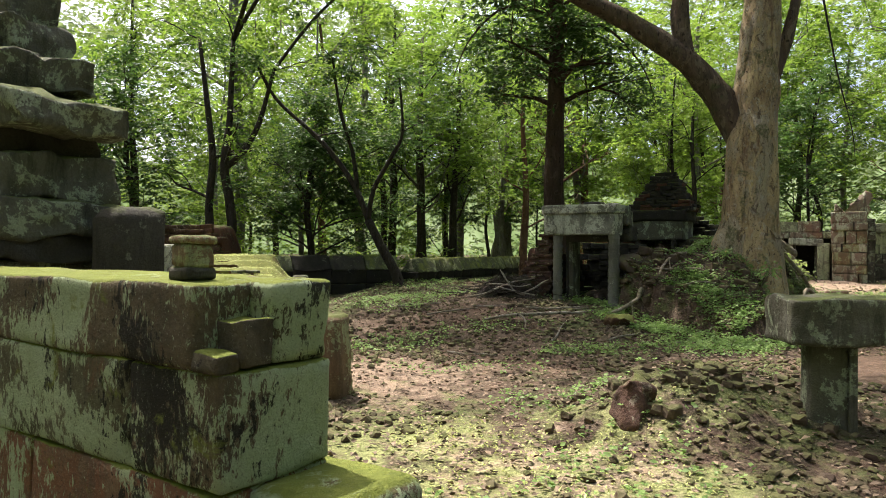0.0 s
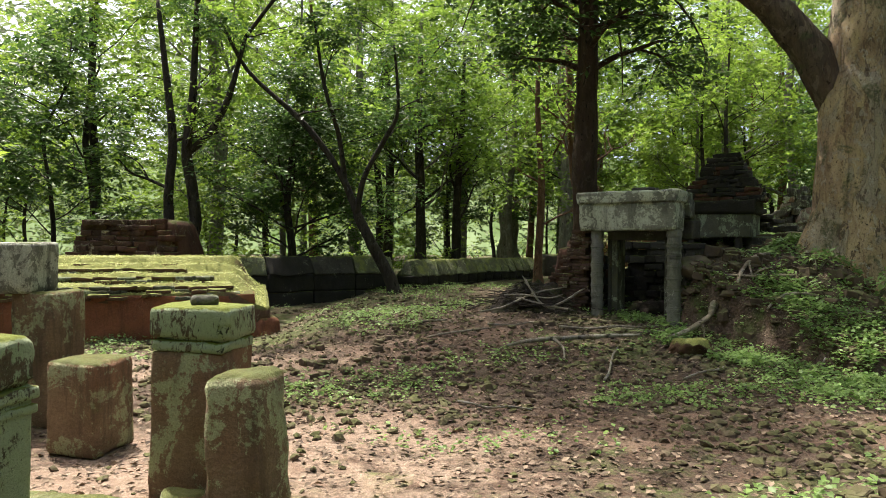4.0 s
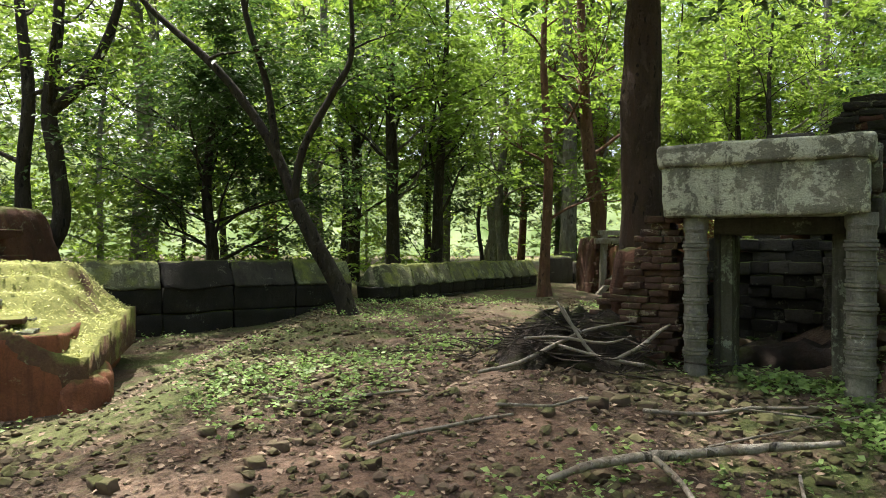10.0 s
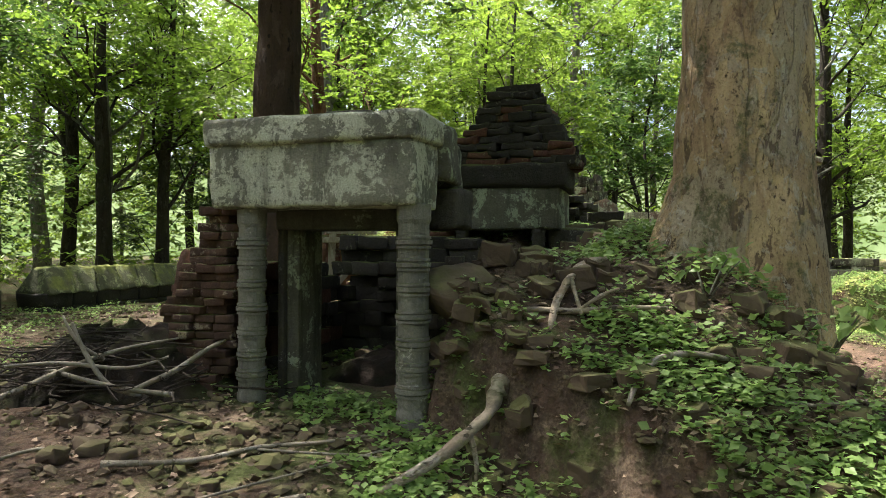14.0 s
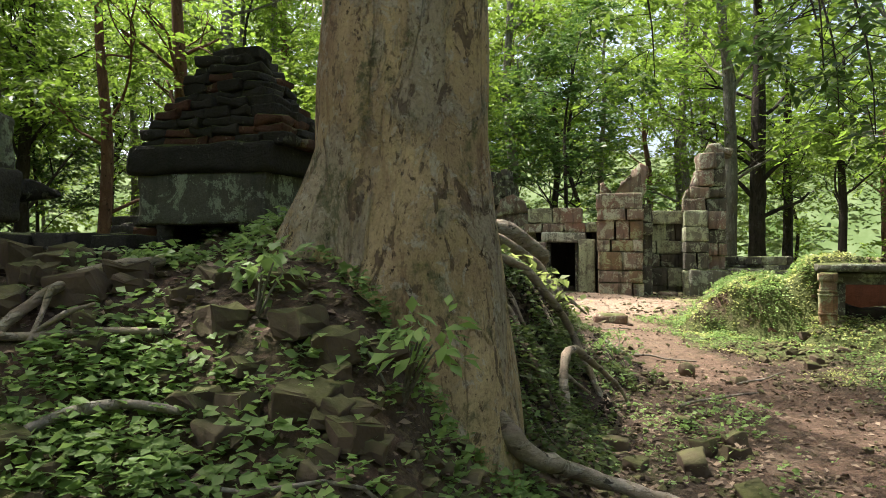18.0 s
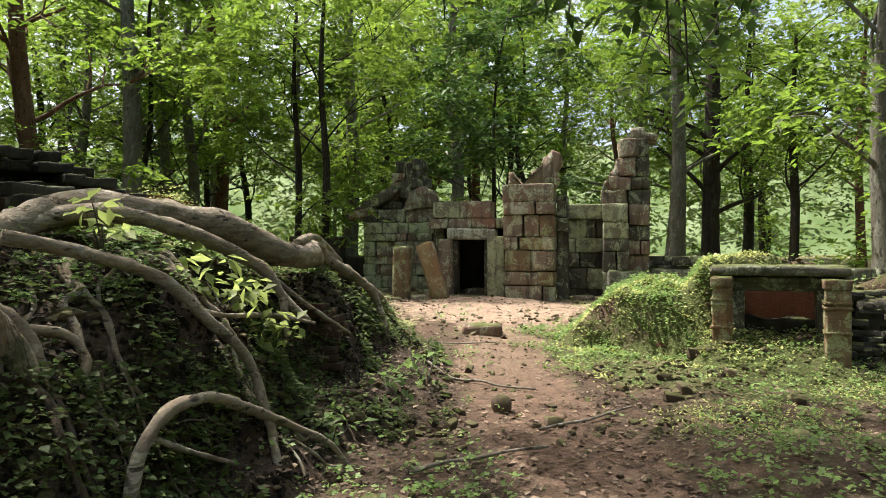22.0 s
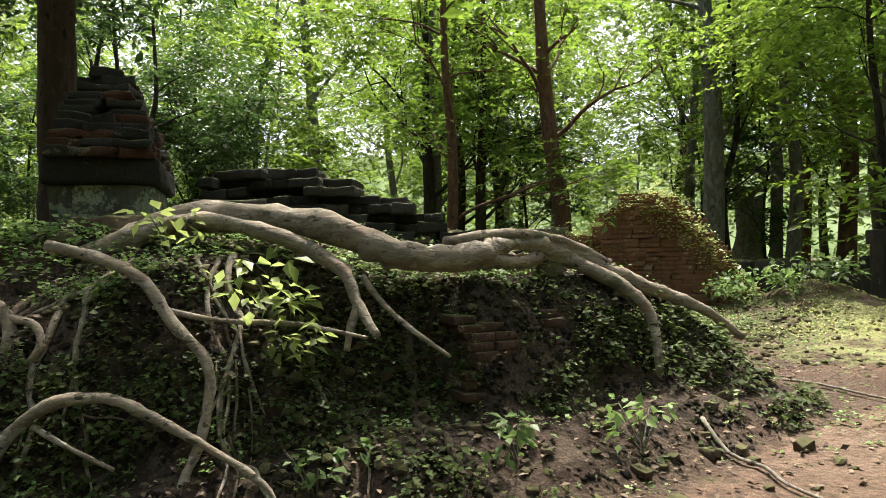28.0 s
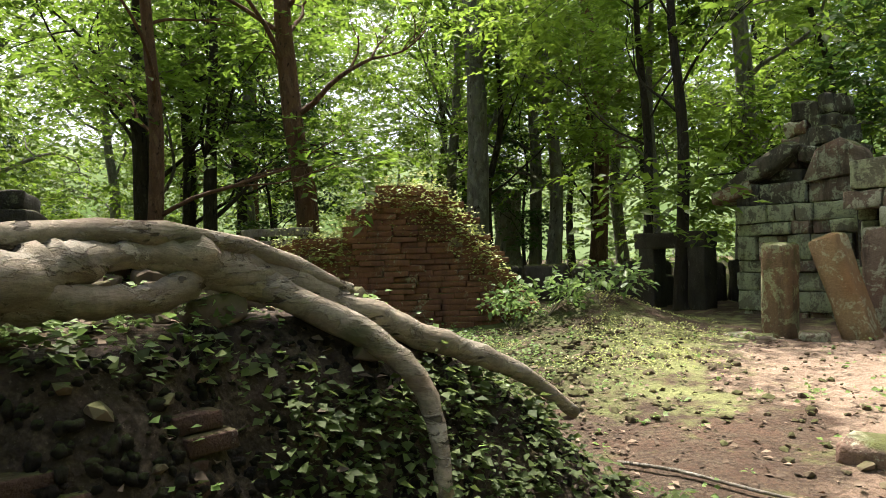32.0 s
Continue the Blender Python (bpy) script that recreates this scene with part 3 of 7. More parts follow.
def inside(x, y, edges):
    """Distance to the outline, positive inside."""
    best, odd = 1e9, False
    for (ax, ay), (bx, by) in edges:
        dx, dy = bx - ax, by - ay
        t = max(0.0, min(1.0, ((x - ax) * dx + (y - ay) * dy) / (dx * dx + dy * dy)))
        best = min(best, (x - ax - t * dx) ** 2 + (y - ay - t * dy) ** 2)
        if (ay > y) != (by > y) and x < ax + (y - ay) / dy * dx:
            odd = not odd
    return math.sqrt(best) if odd else -math.sqrt(best)


def bump(x, y, cx, cy, r, h):
    return h * math.exp(-((x - cx) ** 2 + (y - cy) ** 2) / (r * r))


def height(x, y):
    s = smooth(5.0, 9.0, x)
    z = 0.45 * smooth(10 + 7 * s, 14.5 + 10.5 * s, y)
    z -= 0.38 * smooth(-1.4, -3.4, x) * smooth(11, 13.5, y) * (1 - smooth(22.0, 24.0, y))
    if 2 < x < 12 and 10 < y < 22:
        d = inside(x, y, MOUND_EDGES)
        if d > 0:
            east = smooth(6.6, 8.4, x + 0.25 * (y - 14))
            top = 1.66 - 0.36 * smooth(6.9, 9.0, x) - 0.7 * smooth(5.4, 3.3, x)
            top -= 0.8 * z
            ragged = d + east * (0.18 * nz(x, y, 0, 1.6, 21) + 0.1 * nz(x, y, 0, 4.0, 22))
            lo = np.interp(y, (15.2, 16.1, 16.9, 17.5, 18.4, 19.4), (0.12, 0.5, 0.85, 0.95, 0.6, 0.05))
            hi = np.interp(y, (15.2, 16.1, 16.9, 17.5, 18.4, 19.4), (0.95, 1.25, 1.42, 1.42, 1.5, 1.75))
            foot = min(0.33, 0.1 + 0.4 * lo)
            face = foot * smooth(0.0, max(0.2, lo), ragged) + (top - foot) * smooth(lo, hi, ragged)
            west = z + top * smooth(0.0, 2.0, d)
            # rubble slope that climbs from the gate to the great tree; gx, gy in the gate's own directions
            gx, gy = (x - 2.9) * 0.819 - (y - 13.82) * 0.574, (x - 2.9) * 0.574 + (y - 13.82) * 0.819
            climb = np.interp(y + 0.15 * (x - 4.5), (10.9, 11.5, 12.13, 12.6, 12.9, 13.23, 13.64, 14.2, 15.0), (0.1, 0.42, 0.73, 0.91, 1.09, 1.28, 1.46, 1.42, 1.15)) + 0.34 * smooth(5.0, 5.6, x) * smooth(13.6, 14.3, y)
            m = smooth(0.6, 0.95, gx + 2.0 * min(0.0, gy)) * (1 - smooth(5.5, 6.4, x))
            west += m * (climb - west)
            z = float((1 - east) * west + east * (z + face))
    z += bump(x, y, 1.9, 5.9, 0.75, 0.38) + bump(x, y, 2.9, 6.3, 1.0, 0.3)
    z += bump(x, y, 1.2, 15.0, 0.9, 0.12)
    if 11 < x < 20 and 14 < y < 24:
        # earth heaped round the buried shrine, in the shrine's own directions
        u, v = (x - 14.95) * 0.743 - (y - 17.7) * 0.669, (x - 14.95) * 0.669 + (y - 17.7) * 0.743
        w = 0.16 * nz(x, y, 0, 1.5, 41) + 0.08 * nz(x, y, 0, 4.0, 42)
        front = 0.12 if u < -0.72 else 1.2
        z += (0.93 - 0.1 * smooth(-0.6, -2.2, u)) * smooth(-3.1, -2.0, u + w) * smooth(front - 0.05, front + 0.3, v + (w if u < -0.8 else 0)) * (1 - smooth(1.6, 4.2, v + w)) * (1 - smooth(2.0, 3.2, u))
        z += 0.42 * smooth(-1.0, 0.2, v + 0.5 * w) * smooth(-1.2, -0.8, u + w) * (1 - smooth(0.5, 1.0, u + w)) * (1 - smooth(1.6, 4.2, v))
        z += bump(x, y, 17.0, 17.2, 0.9, 0.45) + smooth(-3.0, -1.8, u) * smooth(-0.3, 0.4, v) * (0.13 * nz(x, y, 0, 2.2, 51) + 0.09 * nz(x, y, 0, 4.8, 52))
    z += bump(x, y, 9.6, 26.1, 1.0, 0.5)
    z += bump(x, y, 11.9, 13.6, 1.4, 0.22) * smooth(11.0, 12.5, x + 0.3 * (y - 13))
    far = math.hypot(x - 4, y - 12)
    k = 1 - smooth(30, 60, far)
    z += k * (0.055 * nz(x, y, 0, 0.55, 1) + 0.035 * nz(x, y, 0, 1.7, 2) + 0.02 * nz(x, y, 0, 4.5, 3))
    return z + smooth(30, 300, far) * 1.2


def path_amount(x, y):
    """How trodden the earth is along the line that people walk."""
    best = 1e9
    for (ax, ay), (bx, by) in (*zip(PATH, PATH[1:]), *zip(SIDE, SIDE[1:])):
        dx, dy = bx - ax, by - ay
        t = max(0.0, min(1.0, ((x - ax) * dx + (y - ay) * dy) / (dx * dx + dy * dy)))
        best = min(best, math.hypot(x - ax - t * dx, y - ay - t * dy))
    return best


PATH = [(-2.6, 7.0), (-1.2, 9.4), (0.6, 9.3), (2.5, 9.0), (5.0, 8.9), (8.0, 11.0), (10.2, 13.6), (11.0, 16.5), (11.6, 19.0), (13.2, 22.0), (13.6, 25.0)]


SIDE = [(-5.0, 11.6), (-2.4, 11.2), (-0.8, 11.9), (0.5, 13.0)]


def spaced(lo, hi, a, b, fine, coarse):
    out = [a]
    while out[-1] < b:
        out.append(out[-1] + fine)
    step, v = coarse, out[-1]
    while v < hi:
        v += step
        out.append(v)
        step *= 1.35
    step, v = coarse, a
    while v > lo:
        v -= step
        out.insert(0, v)
        step *= 1.35
    return out


def build_ground():
    xs = spaced(-400, 400, -8.0, 19.0, 0.13, 0.3)
    ys = spaced(-400, 500, 0.5, 27.0, 0.13, 0.3)
    verts = [(x, y, height(x, y)) for y in ys for x in xs]
    nx = len(xs)
    faces = [(j * nx + i, j * nx + i + 1, (j + 1) * nx + i + 1, (j + 1) * nx + i) for j in range(len(ys) - 1) for i in range(nx - 1)]
    me = pydata("ground", verts, faces, M_GROUND)
    cover, trod, humus_shade = [], [], []
    for x, y, z in verts:
        p = path_amount(x, y)
        cover.append((-0.3 if inside(x, y, MOUND_EDGES) > 0 else 0.0) + 0.3 + 0.35 * nz(x, y, 0, 0.5, 9) + 0.25 * smooth(1.0, 2.5, p) + (0.25 if 12.4 < x < 16 and 16 < y < 21 else 0))
        # last two trod terms lay bare earth under the painted sun spots
        trod.append(smooth(1.05, 0.25, p) + 0.7 * smooth(3.2, 1.2, math.hypot(x - 13.2, y - 23.2)) + 0.5 * smooth(2.2, 0.8, math.hypot(x + 3.6, y - 12.4)) + 0.6 * smooth(2.4, 1.0, math.hypot((x + 1.5) * 0.7, y - 8.0)) + 0.45 * smooth(1.6, 0.6, math.hypot((x - 0.8) * 0.8, y - 4.9)))
    # humus of the mound; the last term darkens the shaded rubble heap
    for x, y, z in verts:
        humus_shade.append(smooth(-0.3, 0.5, inside(x, y, MOUND_EDGES)) * (0.25 + 0.75 * smooth(6.2, 7.2, x + 0.25 * (y - 14))) if 2 < x < 13 and 9 < y < 23 else 0.85 * math.exp(-((x - 2.3) ** 2 + (y - 6.1) ** 2) / 1.3))
    # pale sand of the court; the other terms paint in sun spots
    sunlit_sand = [max((0.25 + 0.75 * smooth(20.0, 22.5, y)) * smooth(17.0, 19.3, y) * smooth(9.5, 11.0, x) * (1 - 0.75 * smooth(2.6, 1.6, math.hypot(x - 14.3, y - 18.8))), smooth(1.9, 0.9, math.hypot((x - 0.6) * 0.8, y - 4.9)), 0.7 * smooth(2.4, 1.0, math.hypot((x + 4.2) * 0.6, y - 12.2)), 0.75 * smooth(2.3, 0.9, math.hypot((x + 1.5) * 0.7, y - 8.0))) for x, y, z in verts]
    for name, data in (("cover", cover), ("trodden", trod), ("humus_shade", humus_shade), ("sunlit_sand", sunlit_sand)):
        me.attributes.new(name, "FLOAT", "POINT").data.foreach_set("value", data)
    ob = new("ground", me)
    return tagged(ob, "uneven forest floor of reddish earth, dead leaves and moss", "ground", kind="structure")


build_ground()


def on_ground(x, y, dz=0.0, rz=0.0, rx=0.0, ry=0.0):
    return pose(x, y, height(x, y) + dz, rx, ry, rz)


# ---- stone things ----
def stone_part(parent, name, x, y, z, sx, sy, sz, mat, seed, rz=0, rx=0, ry=0, label="", **k):
    return part(name, stone_bm(sx, sy, sz, seed, **k), mat, parent, label, pose(x, y, z, rx, ry, rz))


def stone_thing(name, x, y, z, sx, sy, sz, mat, seed, label, category, rz=0, rx=0, ry=0, group="", **k):
    return thing(name, pose(x, y, z, rx, ry, rz), label, category, group, bm=stone_bm(sx, sy, sz, seed, **k), material=mat)


ANG = -34.0


def foreground_wall():
    """Thick wall end of large sandstone courses, beside the start of the walk."""
    w = thing("ruined_wall", pose(-0.92, 2.75, -0.05, 0, 0, ANG), "thick ruined wall of large mossy lichen-blotched sandstone blocks", "wall")
    # x runs along the face (to the left it is negative), y into the wall
    for i, (a, b) in enumerate(((-2.9, -1.55), (-1.55, 0.0))):
        stone_part(w, "base_block", (a + b) / 2, 0.33, 0.0, b - a - 0.008, 0.64, 0.58, M_WALL_RED, 11 + i, cuts=10, worn=0.02, amp=0.018)
    for i, (a, b) in enumerate(((-2.88, -2.2), (-2.2, -0.62), (-0.62, 0.02))):
        stone_part(w, "course_block", (a + b) / 2, 0.33, 0.585, b - a - 0.008, 0.65, 0.495, (M_WALL_RED, M_WALL_GREEN, M_WALL)[i], 21 + i, cuts=10, worn=0.02, amp=0.016)
    for i, (a, b) in enumerate(((-2.92, -2.6), (-2.6, -0.14))):
        stone_part(w, "top_block", (a + b) / 2, 0.34, 1.082, b - a - 0.008, 0.68, 0.37, M_WALL, 31 + i, cuts=10, worn=0.02, amp=0.015)
    stone_part(w, "corner_block", -0.2, 0.48, 1.078, 0.42, 0.36, 0.375, M_WALL_GREEN, 41, cuts=7, worn=0.03, amp=0.02)
    stone_part(w, "broken_stub", -0.08, 0.2, 1.09, 0.2, 0.18, 0.2, M_WALL_BLACK, 42, cuts=5, worn=0.012, amp=0.02)
    stone_part(w, "broken_stub", -0.06, 0.05, 1.075, 0.15, 0.12, 0.09, M_WALL_BLACK, 43, cuts=5, worn=0.01, amp=0.015)
    f = stone_thing("footing_stone", -0.52, 3.05, -0.1, 0.7, 0.62, 0.62, M_WALL, 44, "low footing block with bright green moss on its top", "stone", ANG, cuts=7, worn=0.08, amp=0.03)
    p = thing("pedestal", pose(-1.16, 3.14, 1.4, 0, 0, ANG - 4) @ Matrix.Scale(0.85, 4), "small dark carved stone pedestal standing on the wall", "pedestal")
    stone_part(p, "base", 0, 0, 0, 0.19, 0.19, 0.07, M_DARK, 45, cuts=3, worn=0.02, amp=0.008)
    stone_part(p, "body", 0, 0, 0.06, 0.17, 0.17, 0.14, M_PILLAR, 46, cuts=3, worn=0.02, amp=0.008)
    stone_part(p, "cap", 0, 0, 0.195, 0.19, 0.19, 0.045, M_PILLAR, 47, cuts=3, worn=0.015, amp=0.01)
    return w


def stacked_tower():
    t = thing("stacked_tower", pose(-3.85, 6.15, -0.05, 0, 0, ANG), "leaning pile of overhanging carved stone slabs with moss", "tower ruin")
    rows = [  # x, y, z, sx, sy, sz, seed, turn, tilt
        (-0.2, 0.1, 0.0, 1.9, 1.6, 0.75, 51, 0, 0), (-0.2, 0.1, 0.74, 1.75, 1.5, 0.76, 52, 2, 0), (0.05, 0.0, 1.48, 1.5, 1.3, 0.2, 53, 0, 0),
        (0.05, -0.02, 1.67, 1.62, 1.35, 0.33, 54, -2, 0), (-0.05, 0.0, 1.98, 1.58, 1.2, 0.4, 55, 3, 0), (-0.1, 0.05, 2.36, 1.25, 1.0, 0.3, 56, 0, 0),
        (0.1, -0.05, 2.64, 1.75, 1.2, 0.3, 57, 5, 5), (-0.55, -0.25, 2.6, 0.7, 0.7, 0.36, 58, 12, -9), (0.0, 0.0, 2.98, 1.35, 1.0, 0.3, 59, -4, 3),
        (0.15, -0.1, 3.0, 0.5, 0.5, 0.3, 60, 20, 8), (-0.1, 0.0, 3.3, 0.85, 0.75, 0.3, 61, 8, 0), (-0.1, 0.05, 3.58, 0.5, 0.5, 0.45, 62, 0, 0)]
    for x, y, z, sx, sy, sz, seed, turn, tilt in rows:
        stone_part(t, "slab", x, y, z, sx * 0.88, sy * 0.88, sz * 0.98, M_STONE if seed not in (53, 56) else M_DARK, seed, turn * 2, 0, tilt * 1.3 + 3 * nz(seed, 0, 0, 1.7, 2), cuts=9, worn=0.022, amp=0.075)
    b = stone_thing("dark_block", -2.68, 5.8, -0.05, 0.44, 0.5, 1.93, M_DARK, 63, "tall dark rounded block behind the wall", "stone", ANG, cuts=7, worn=0.1, amp=0.03)


def porch_table():
    t = thing("lintel_on_post", pose(3.52, 5.55, 0.0, 0, 0, 0), "thick grey stone lintel lying on a square post", "stone ruin")
    stone_part(t, "lintel", 0.12, 0.0, 0.8, 1.72, 0.62, 0.37, M_STONE, 71, -5, cuts=12, worn=0.022, amp=0.04, label="chipped grey stone lintel slab")
    stone_part(t, "post", -0.36, 0.05, -0.1, 0.3, 0.3, 0.96, M_STONE, 72, -14, cuts=5, worn=0.02, amp=0.012, label="square grey stone post")
    stone_part(t, "moulding", -0.25, -0.15, -0.1, 0.06, 0.06, 0.95, M_STONE, 73, -14, cuts=3, worn=0.01, amp=0.004)
    stone_part(t, "post", 0.75, 0.05, -0.1, 0.3, 0.3, 0.96, M_STONE, 74, -14, cuts=5, worn=0.02, amp=0.012, label="square grey stone post")


def pillars():
    g = "broken pillars"
    a = thing("broken_pillar", pose(-1.6, 7.5, -0.05, 0, 1.5, -8), "tall broken square pillar with moulded cap, mossy and brown", "pillar", g)
    stone_part(a, "shaft", 0, 0, 0, 0.46, 0.42, 0.98, M_PILLAR, 81, cuts=7, worn=0.03, amp=0.02)
    stone_part(a, "moulding", 0, 0, 0.97, 0.475, 0.43, 0.07, M_WALL, 82, cuts=4, worn=0.02, amp=0.01)
    stone_part(a, "cap", 0, 0, 1.04, 0.49, 0.445, 0.2, M_WALL, 83, cuts=5, worn=0.03, amp=0.015)
    stone_thing("loose_stone", -1.57, 7.5, 1.17, 0.17, 0.12, 0.08, M_STONE, 84, "small smooth stone lying on the pillar", "stone", 20, cuts=4, worn=0.05, amp=0.01)
    stone_thing("broken_pillar", -1.15, 7.02, -0.05, 0.4, 0.36, 0.92, M_PILLAR, 85, "short broken pillar with mossy rounded top", "pillar", -20, 0, -2, group=g, cuts=7, worn=0.07, amp=0.03, taper=0.12)
    stone_thing("broken_pillar", -2.85, 8.6, -0.05, 0.46, 0.44, 0.72, M_PILLAR, 86, "low reddish broken pillar stub", "pillar", -12, group=g, cuts=6, worn=0.04, amp=0.02)
    stone_thing("broken_pillar", -3.65, 9.4, -0.05, 0.42, 0.42, 1.2, M_PILLAR, 87, "square pillar carrying a pale slab", "pillar", -12, group=g, cuts=7, worn=0.03, amp=0.02)
    stone_thing("broken_pillar", -5.2, 9.6, -0.05, 0.42, 0.42, 1.2, M_PILLAR, 88, "square pillar carrying a pale slab", "pillar", -12, group=g, cuts=7, worn=0.03, amp=0.02)
    stone_thing("pale_slab", -4.5, 9.4, 1.13, 1.6, 0.5, 0.45, M_DOORST, 89, "pale green-grey lintel slab resting on two pillars", "lintel", 2, cuts=8, worn=0.03, amp=0.015)
    f = thing("broken_pillar", pose(-2.45, 6.55, -0.05, 0, -1, -10), "tall mossy broken pillar with a stone on top", "pillar", g)
    stone_part(f, "shaft", 0, 0, 0, 0.5, 0.46, 0.9, M_WALL_GREEN, 90, cuts=7, worn=0.03, amp=0.025)
    stone_part(f, "moulding", 0, 0, 0.74, 0.53, 0.49, 0.05, M_WALL_GREEN, 95, cuts=5, worn=0.015, amp=0.01)
    stone_part(f, "moulding", 0, 0, 0.81, 0.55, 0.51, 0.07, M_WALL, 96, cuts=5, worn=0.02, amp=0.01)
    stone_part(f, "cap", 0, 0, 0.88, 0.54, 0.5, 0.27, M_WALL, 91, cuts=8, worn=0.04, amp=0.03)
    stone_thing("loose_stone", -2.45, 6.5, 1.08, 0.2, 0.16, 0.13, M_STONE, 92, "small stone lying on the pillar", "stone", 30, cuts=4, worn=0.05, amp=0.01)
    stone_thing("fallen_slab", -1.95, 6.75, -0.04, 1.0, 0.5, 0.24, M_PILLAR, 93, "low mossy slab lying between the pillars", "stone", -8, cuts=7, worn=0.06, amp=0.03)
    stone_thing("fallen_block", -1.55, 7.1, -0.04, 0.24, 0.22, 0.2, M_PILLAR, 94, "small brown fallen block", "stone", 15, cuts=4, worn=0.04, amp=0.02)


TERRACE = pose(-2.95, 14.5, 0.0, 0, 0, 16)


def terrace_top(x, y):
    """Height of the terrace's broken tiers over its own base; x and y from its front corner."""
    e = y + 0.5 * nz(x, y, 0, 0.8, 3) + 0.16 * nz(x, y, 0, 3.3, 4)
    z = 0.82 + 0.13 * smooth(0.25, 0.45, e) + 0.14 * smooth(0.8, 1.0, e) + 0.14 * smooth(1.35, 1.5, e) + 0.12 * smooth(2.0, 2.2, e)
    drop = smooth(-0.05, -0.75 - 0.3 * nz(x, y, 0, 2.0, 5), x)
    return 0.45 + (z - 0.45) * (0.35 + 0.65 * drop) + 0.035 * nz(x, y, 0, 2.6, 6) + 0.03 * nz(x, y, 0, 7.0, 7)


def platform():
    """Red laterite terrace with mossy crumbling tiers and a brick heap on it."""
    t = thing("laterite_terrace", TERRACE, "red laterite terrace with mossy crumbling top tiers", "terrace")
    stone_part(t, "retaining_wall", -3.6, 1.6, -0.2, 6.9, 3.2, 0.98, M_LATER, 101, cuts=22, worn=0.025, amp=0.0355, taper=0.03, label="bare red laterite wall")
    soup, nx, ny = Soup(), 90, 40
    verts = [(-7.0 + 7.0 * i / nx, 0.05 + 3.2 * j / ny, terrace_top(-7.0 + 7.0 * i / nx, 0.05 + 3.2 * j / ny)) for j in range(ny + 1) for i in range(nx + 1)]
    verts += [(x, y, 0.3) for x, y, z in verts]
    m, off = nx + 1, (nx + 1) * (ny + 1)
    quads = [(j * m + i, j * m + i + 1, (j + 1) * m + i + 1, (j + 1) * m + i) for j in range(ny) for i in range(nx)]
    rim = [i for i in range(m)] + [j * m + nx for j in range(1, ny + 1)] + [ny * m + i for i in range(nx - 1, -1, -1)] + [j * m for j in range(ny - 1, 0, -1)]
    quads += [(rim[k], rim[k] + off, rim[(k + 1) % len(rim)] + off, rim[(k + 1) % len(rim)]) for k in range(len(rim))]
    soup.add([Vector(v) for v in verts], quads)
    part("mossy_top", soup.mesh("mossy_top", M_MOSSY), None, t, "crumbling tiers overgrown with yellow-green moss")
    for k, (y, z, n) in enumerate(((0.08, 0.8, 4), (0.6, 0.93, 4), (1.15, 1.06, 4), (1.7, 1.18, 3))):
        courses(t, "tier_stone", -6.9, -0.7 - 0.25 * k, y + 0.12, z - 0.1, n, 0.055, 0.3, (M_MOSSY, M_MOSSY, M_STONE), 900 + 9 * k, (0.0, 0.06), 0.3, 0.09, -0.035)
    stone_part(t, "corner_rubble", -0.1, 0.5, -0.2, 0.5, 1.3, 0.6, M_LATER, 106, 8, cuts=8, worn=0.1, amp=0.08, taper=0.25)
    b = thing("brick_heap", pose(-6.9, 18.4, 0.4, 0, 0, -6), "collapsed dark brick wall heap with moss", "brick ruin")
    courses(b, "brick", -1.6, 1.55, -0.35, 0.0, 15, 0.12, 0.5, (M_BRICK, M_BRICK, M_DARKRED), 110, (0.03, 0.075), 0.3, 0.05, -0.03)
    stone_part(b, "core", -0.1, 0.4, 0, 2.9, 1.4, 1.72, M_DARKRED, 109, cuts=12, worn=0.1, amp=0.09, taper=0.3)


def enclosure_wall():
    """Long low dark wall with sloping coping, behind the clearing."""
    w = thing("enclosure_wall", pose(0, 0, 0), "long low dark stone enclosure wall with sloping mossy coping", "wall")
    runs = [((-10.5, 15.9), (-1.6, 22.4), 9, 0.0, 1.3, 0.62), ((-1.1, 22.6), (3.2, 29.4), 14, 0.25, 1.2, 0.7)]
    for r, ((ax, ay), (bx, by), n, low, top, deep) in enumerate(runs):
        turn = math.degrees(math.atan2(by - ay, bx - ax))
        step = math.hypot(bx - ax, by - ay) / n
        for i in range(n):
            f = (i + 0.5) / n
            x, y = ax + (bx - ax) * f, ay + (by - ay) * f
            body = top - low - 0.42
            for c in range(2):
                stone_part(w, "wall_block", x, y, low + c * body / 2, step * 0.99, deep, body / 2 * 0.99, M_BLACK, 130 + i + c * 20 + r * 50, turn, cuts=5, worn=0.03, amp=0.03)
            bm = stone_bm(step * 0.97, deep * 1.15, 0.46, 150 + i + r * 50, cuts=9, worn=0.03, amp=0.045)
            for v in bm.verts:
                k = v.co.z / 0.46
                v.co.y *= 1 - 0.72 * k
                v.co.x += (0.3 if r else 0.0) * v.co.z
            part("coping_stone", bm, M_COPING if r else (M_BLACK, M_DARK, M_COPING)[i % 3], w, m=pose(x, y, low + body - 0.02, 3 * nz(i, r, 0, 2.3, 9), 3 * nz(i, r, 0, 1.9, 7), turn + 4 * nz(i, r, 0, 1.3, 4)))
    for i in range(10):
        x, y = 4.5 + i * 1.1, 31.5 + 0.5 * nz(i, 0, 0, 2.1, 3)
        stone_part(w, "far_block", x, y, height(x, y) - 0.1, 1.0, 0.7, 0.95 + 0.2 * nz(i, 2, 0, 1.7, 5), M_DARK, 190 + i, 8, cuts=4, worn=0.1, amp=0.05)


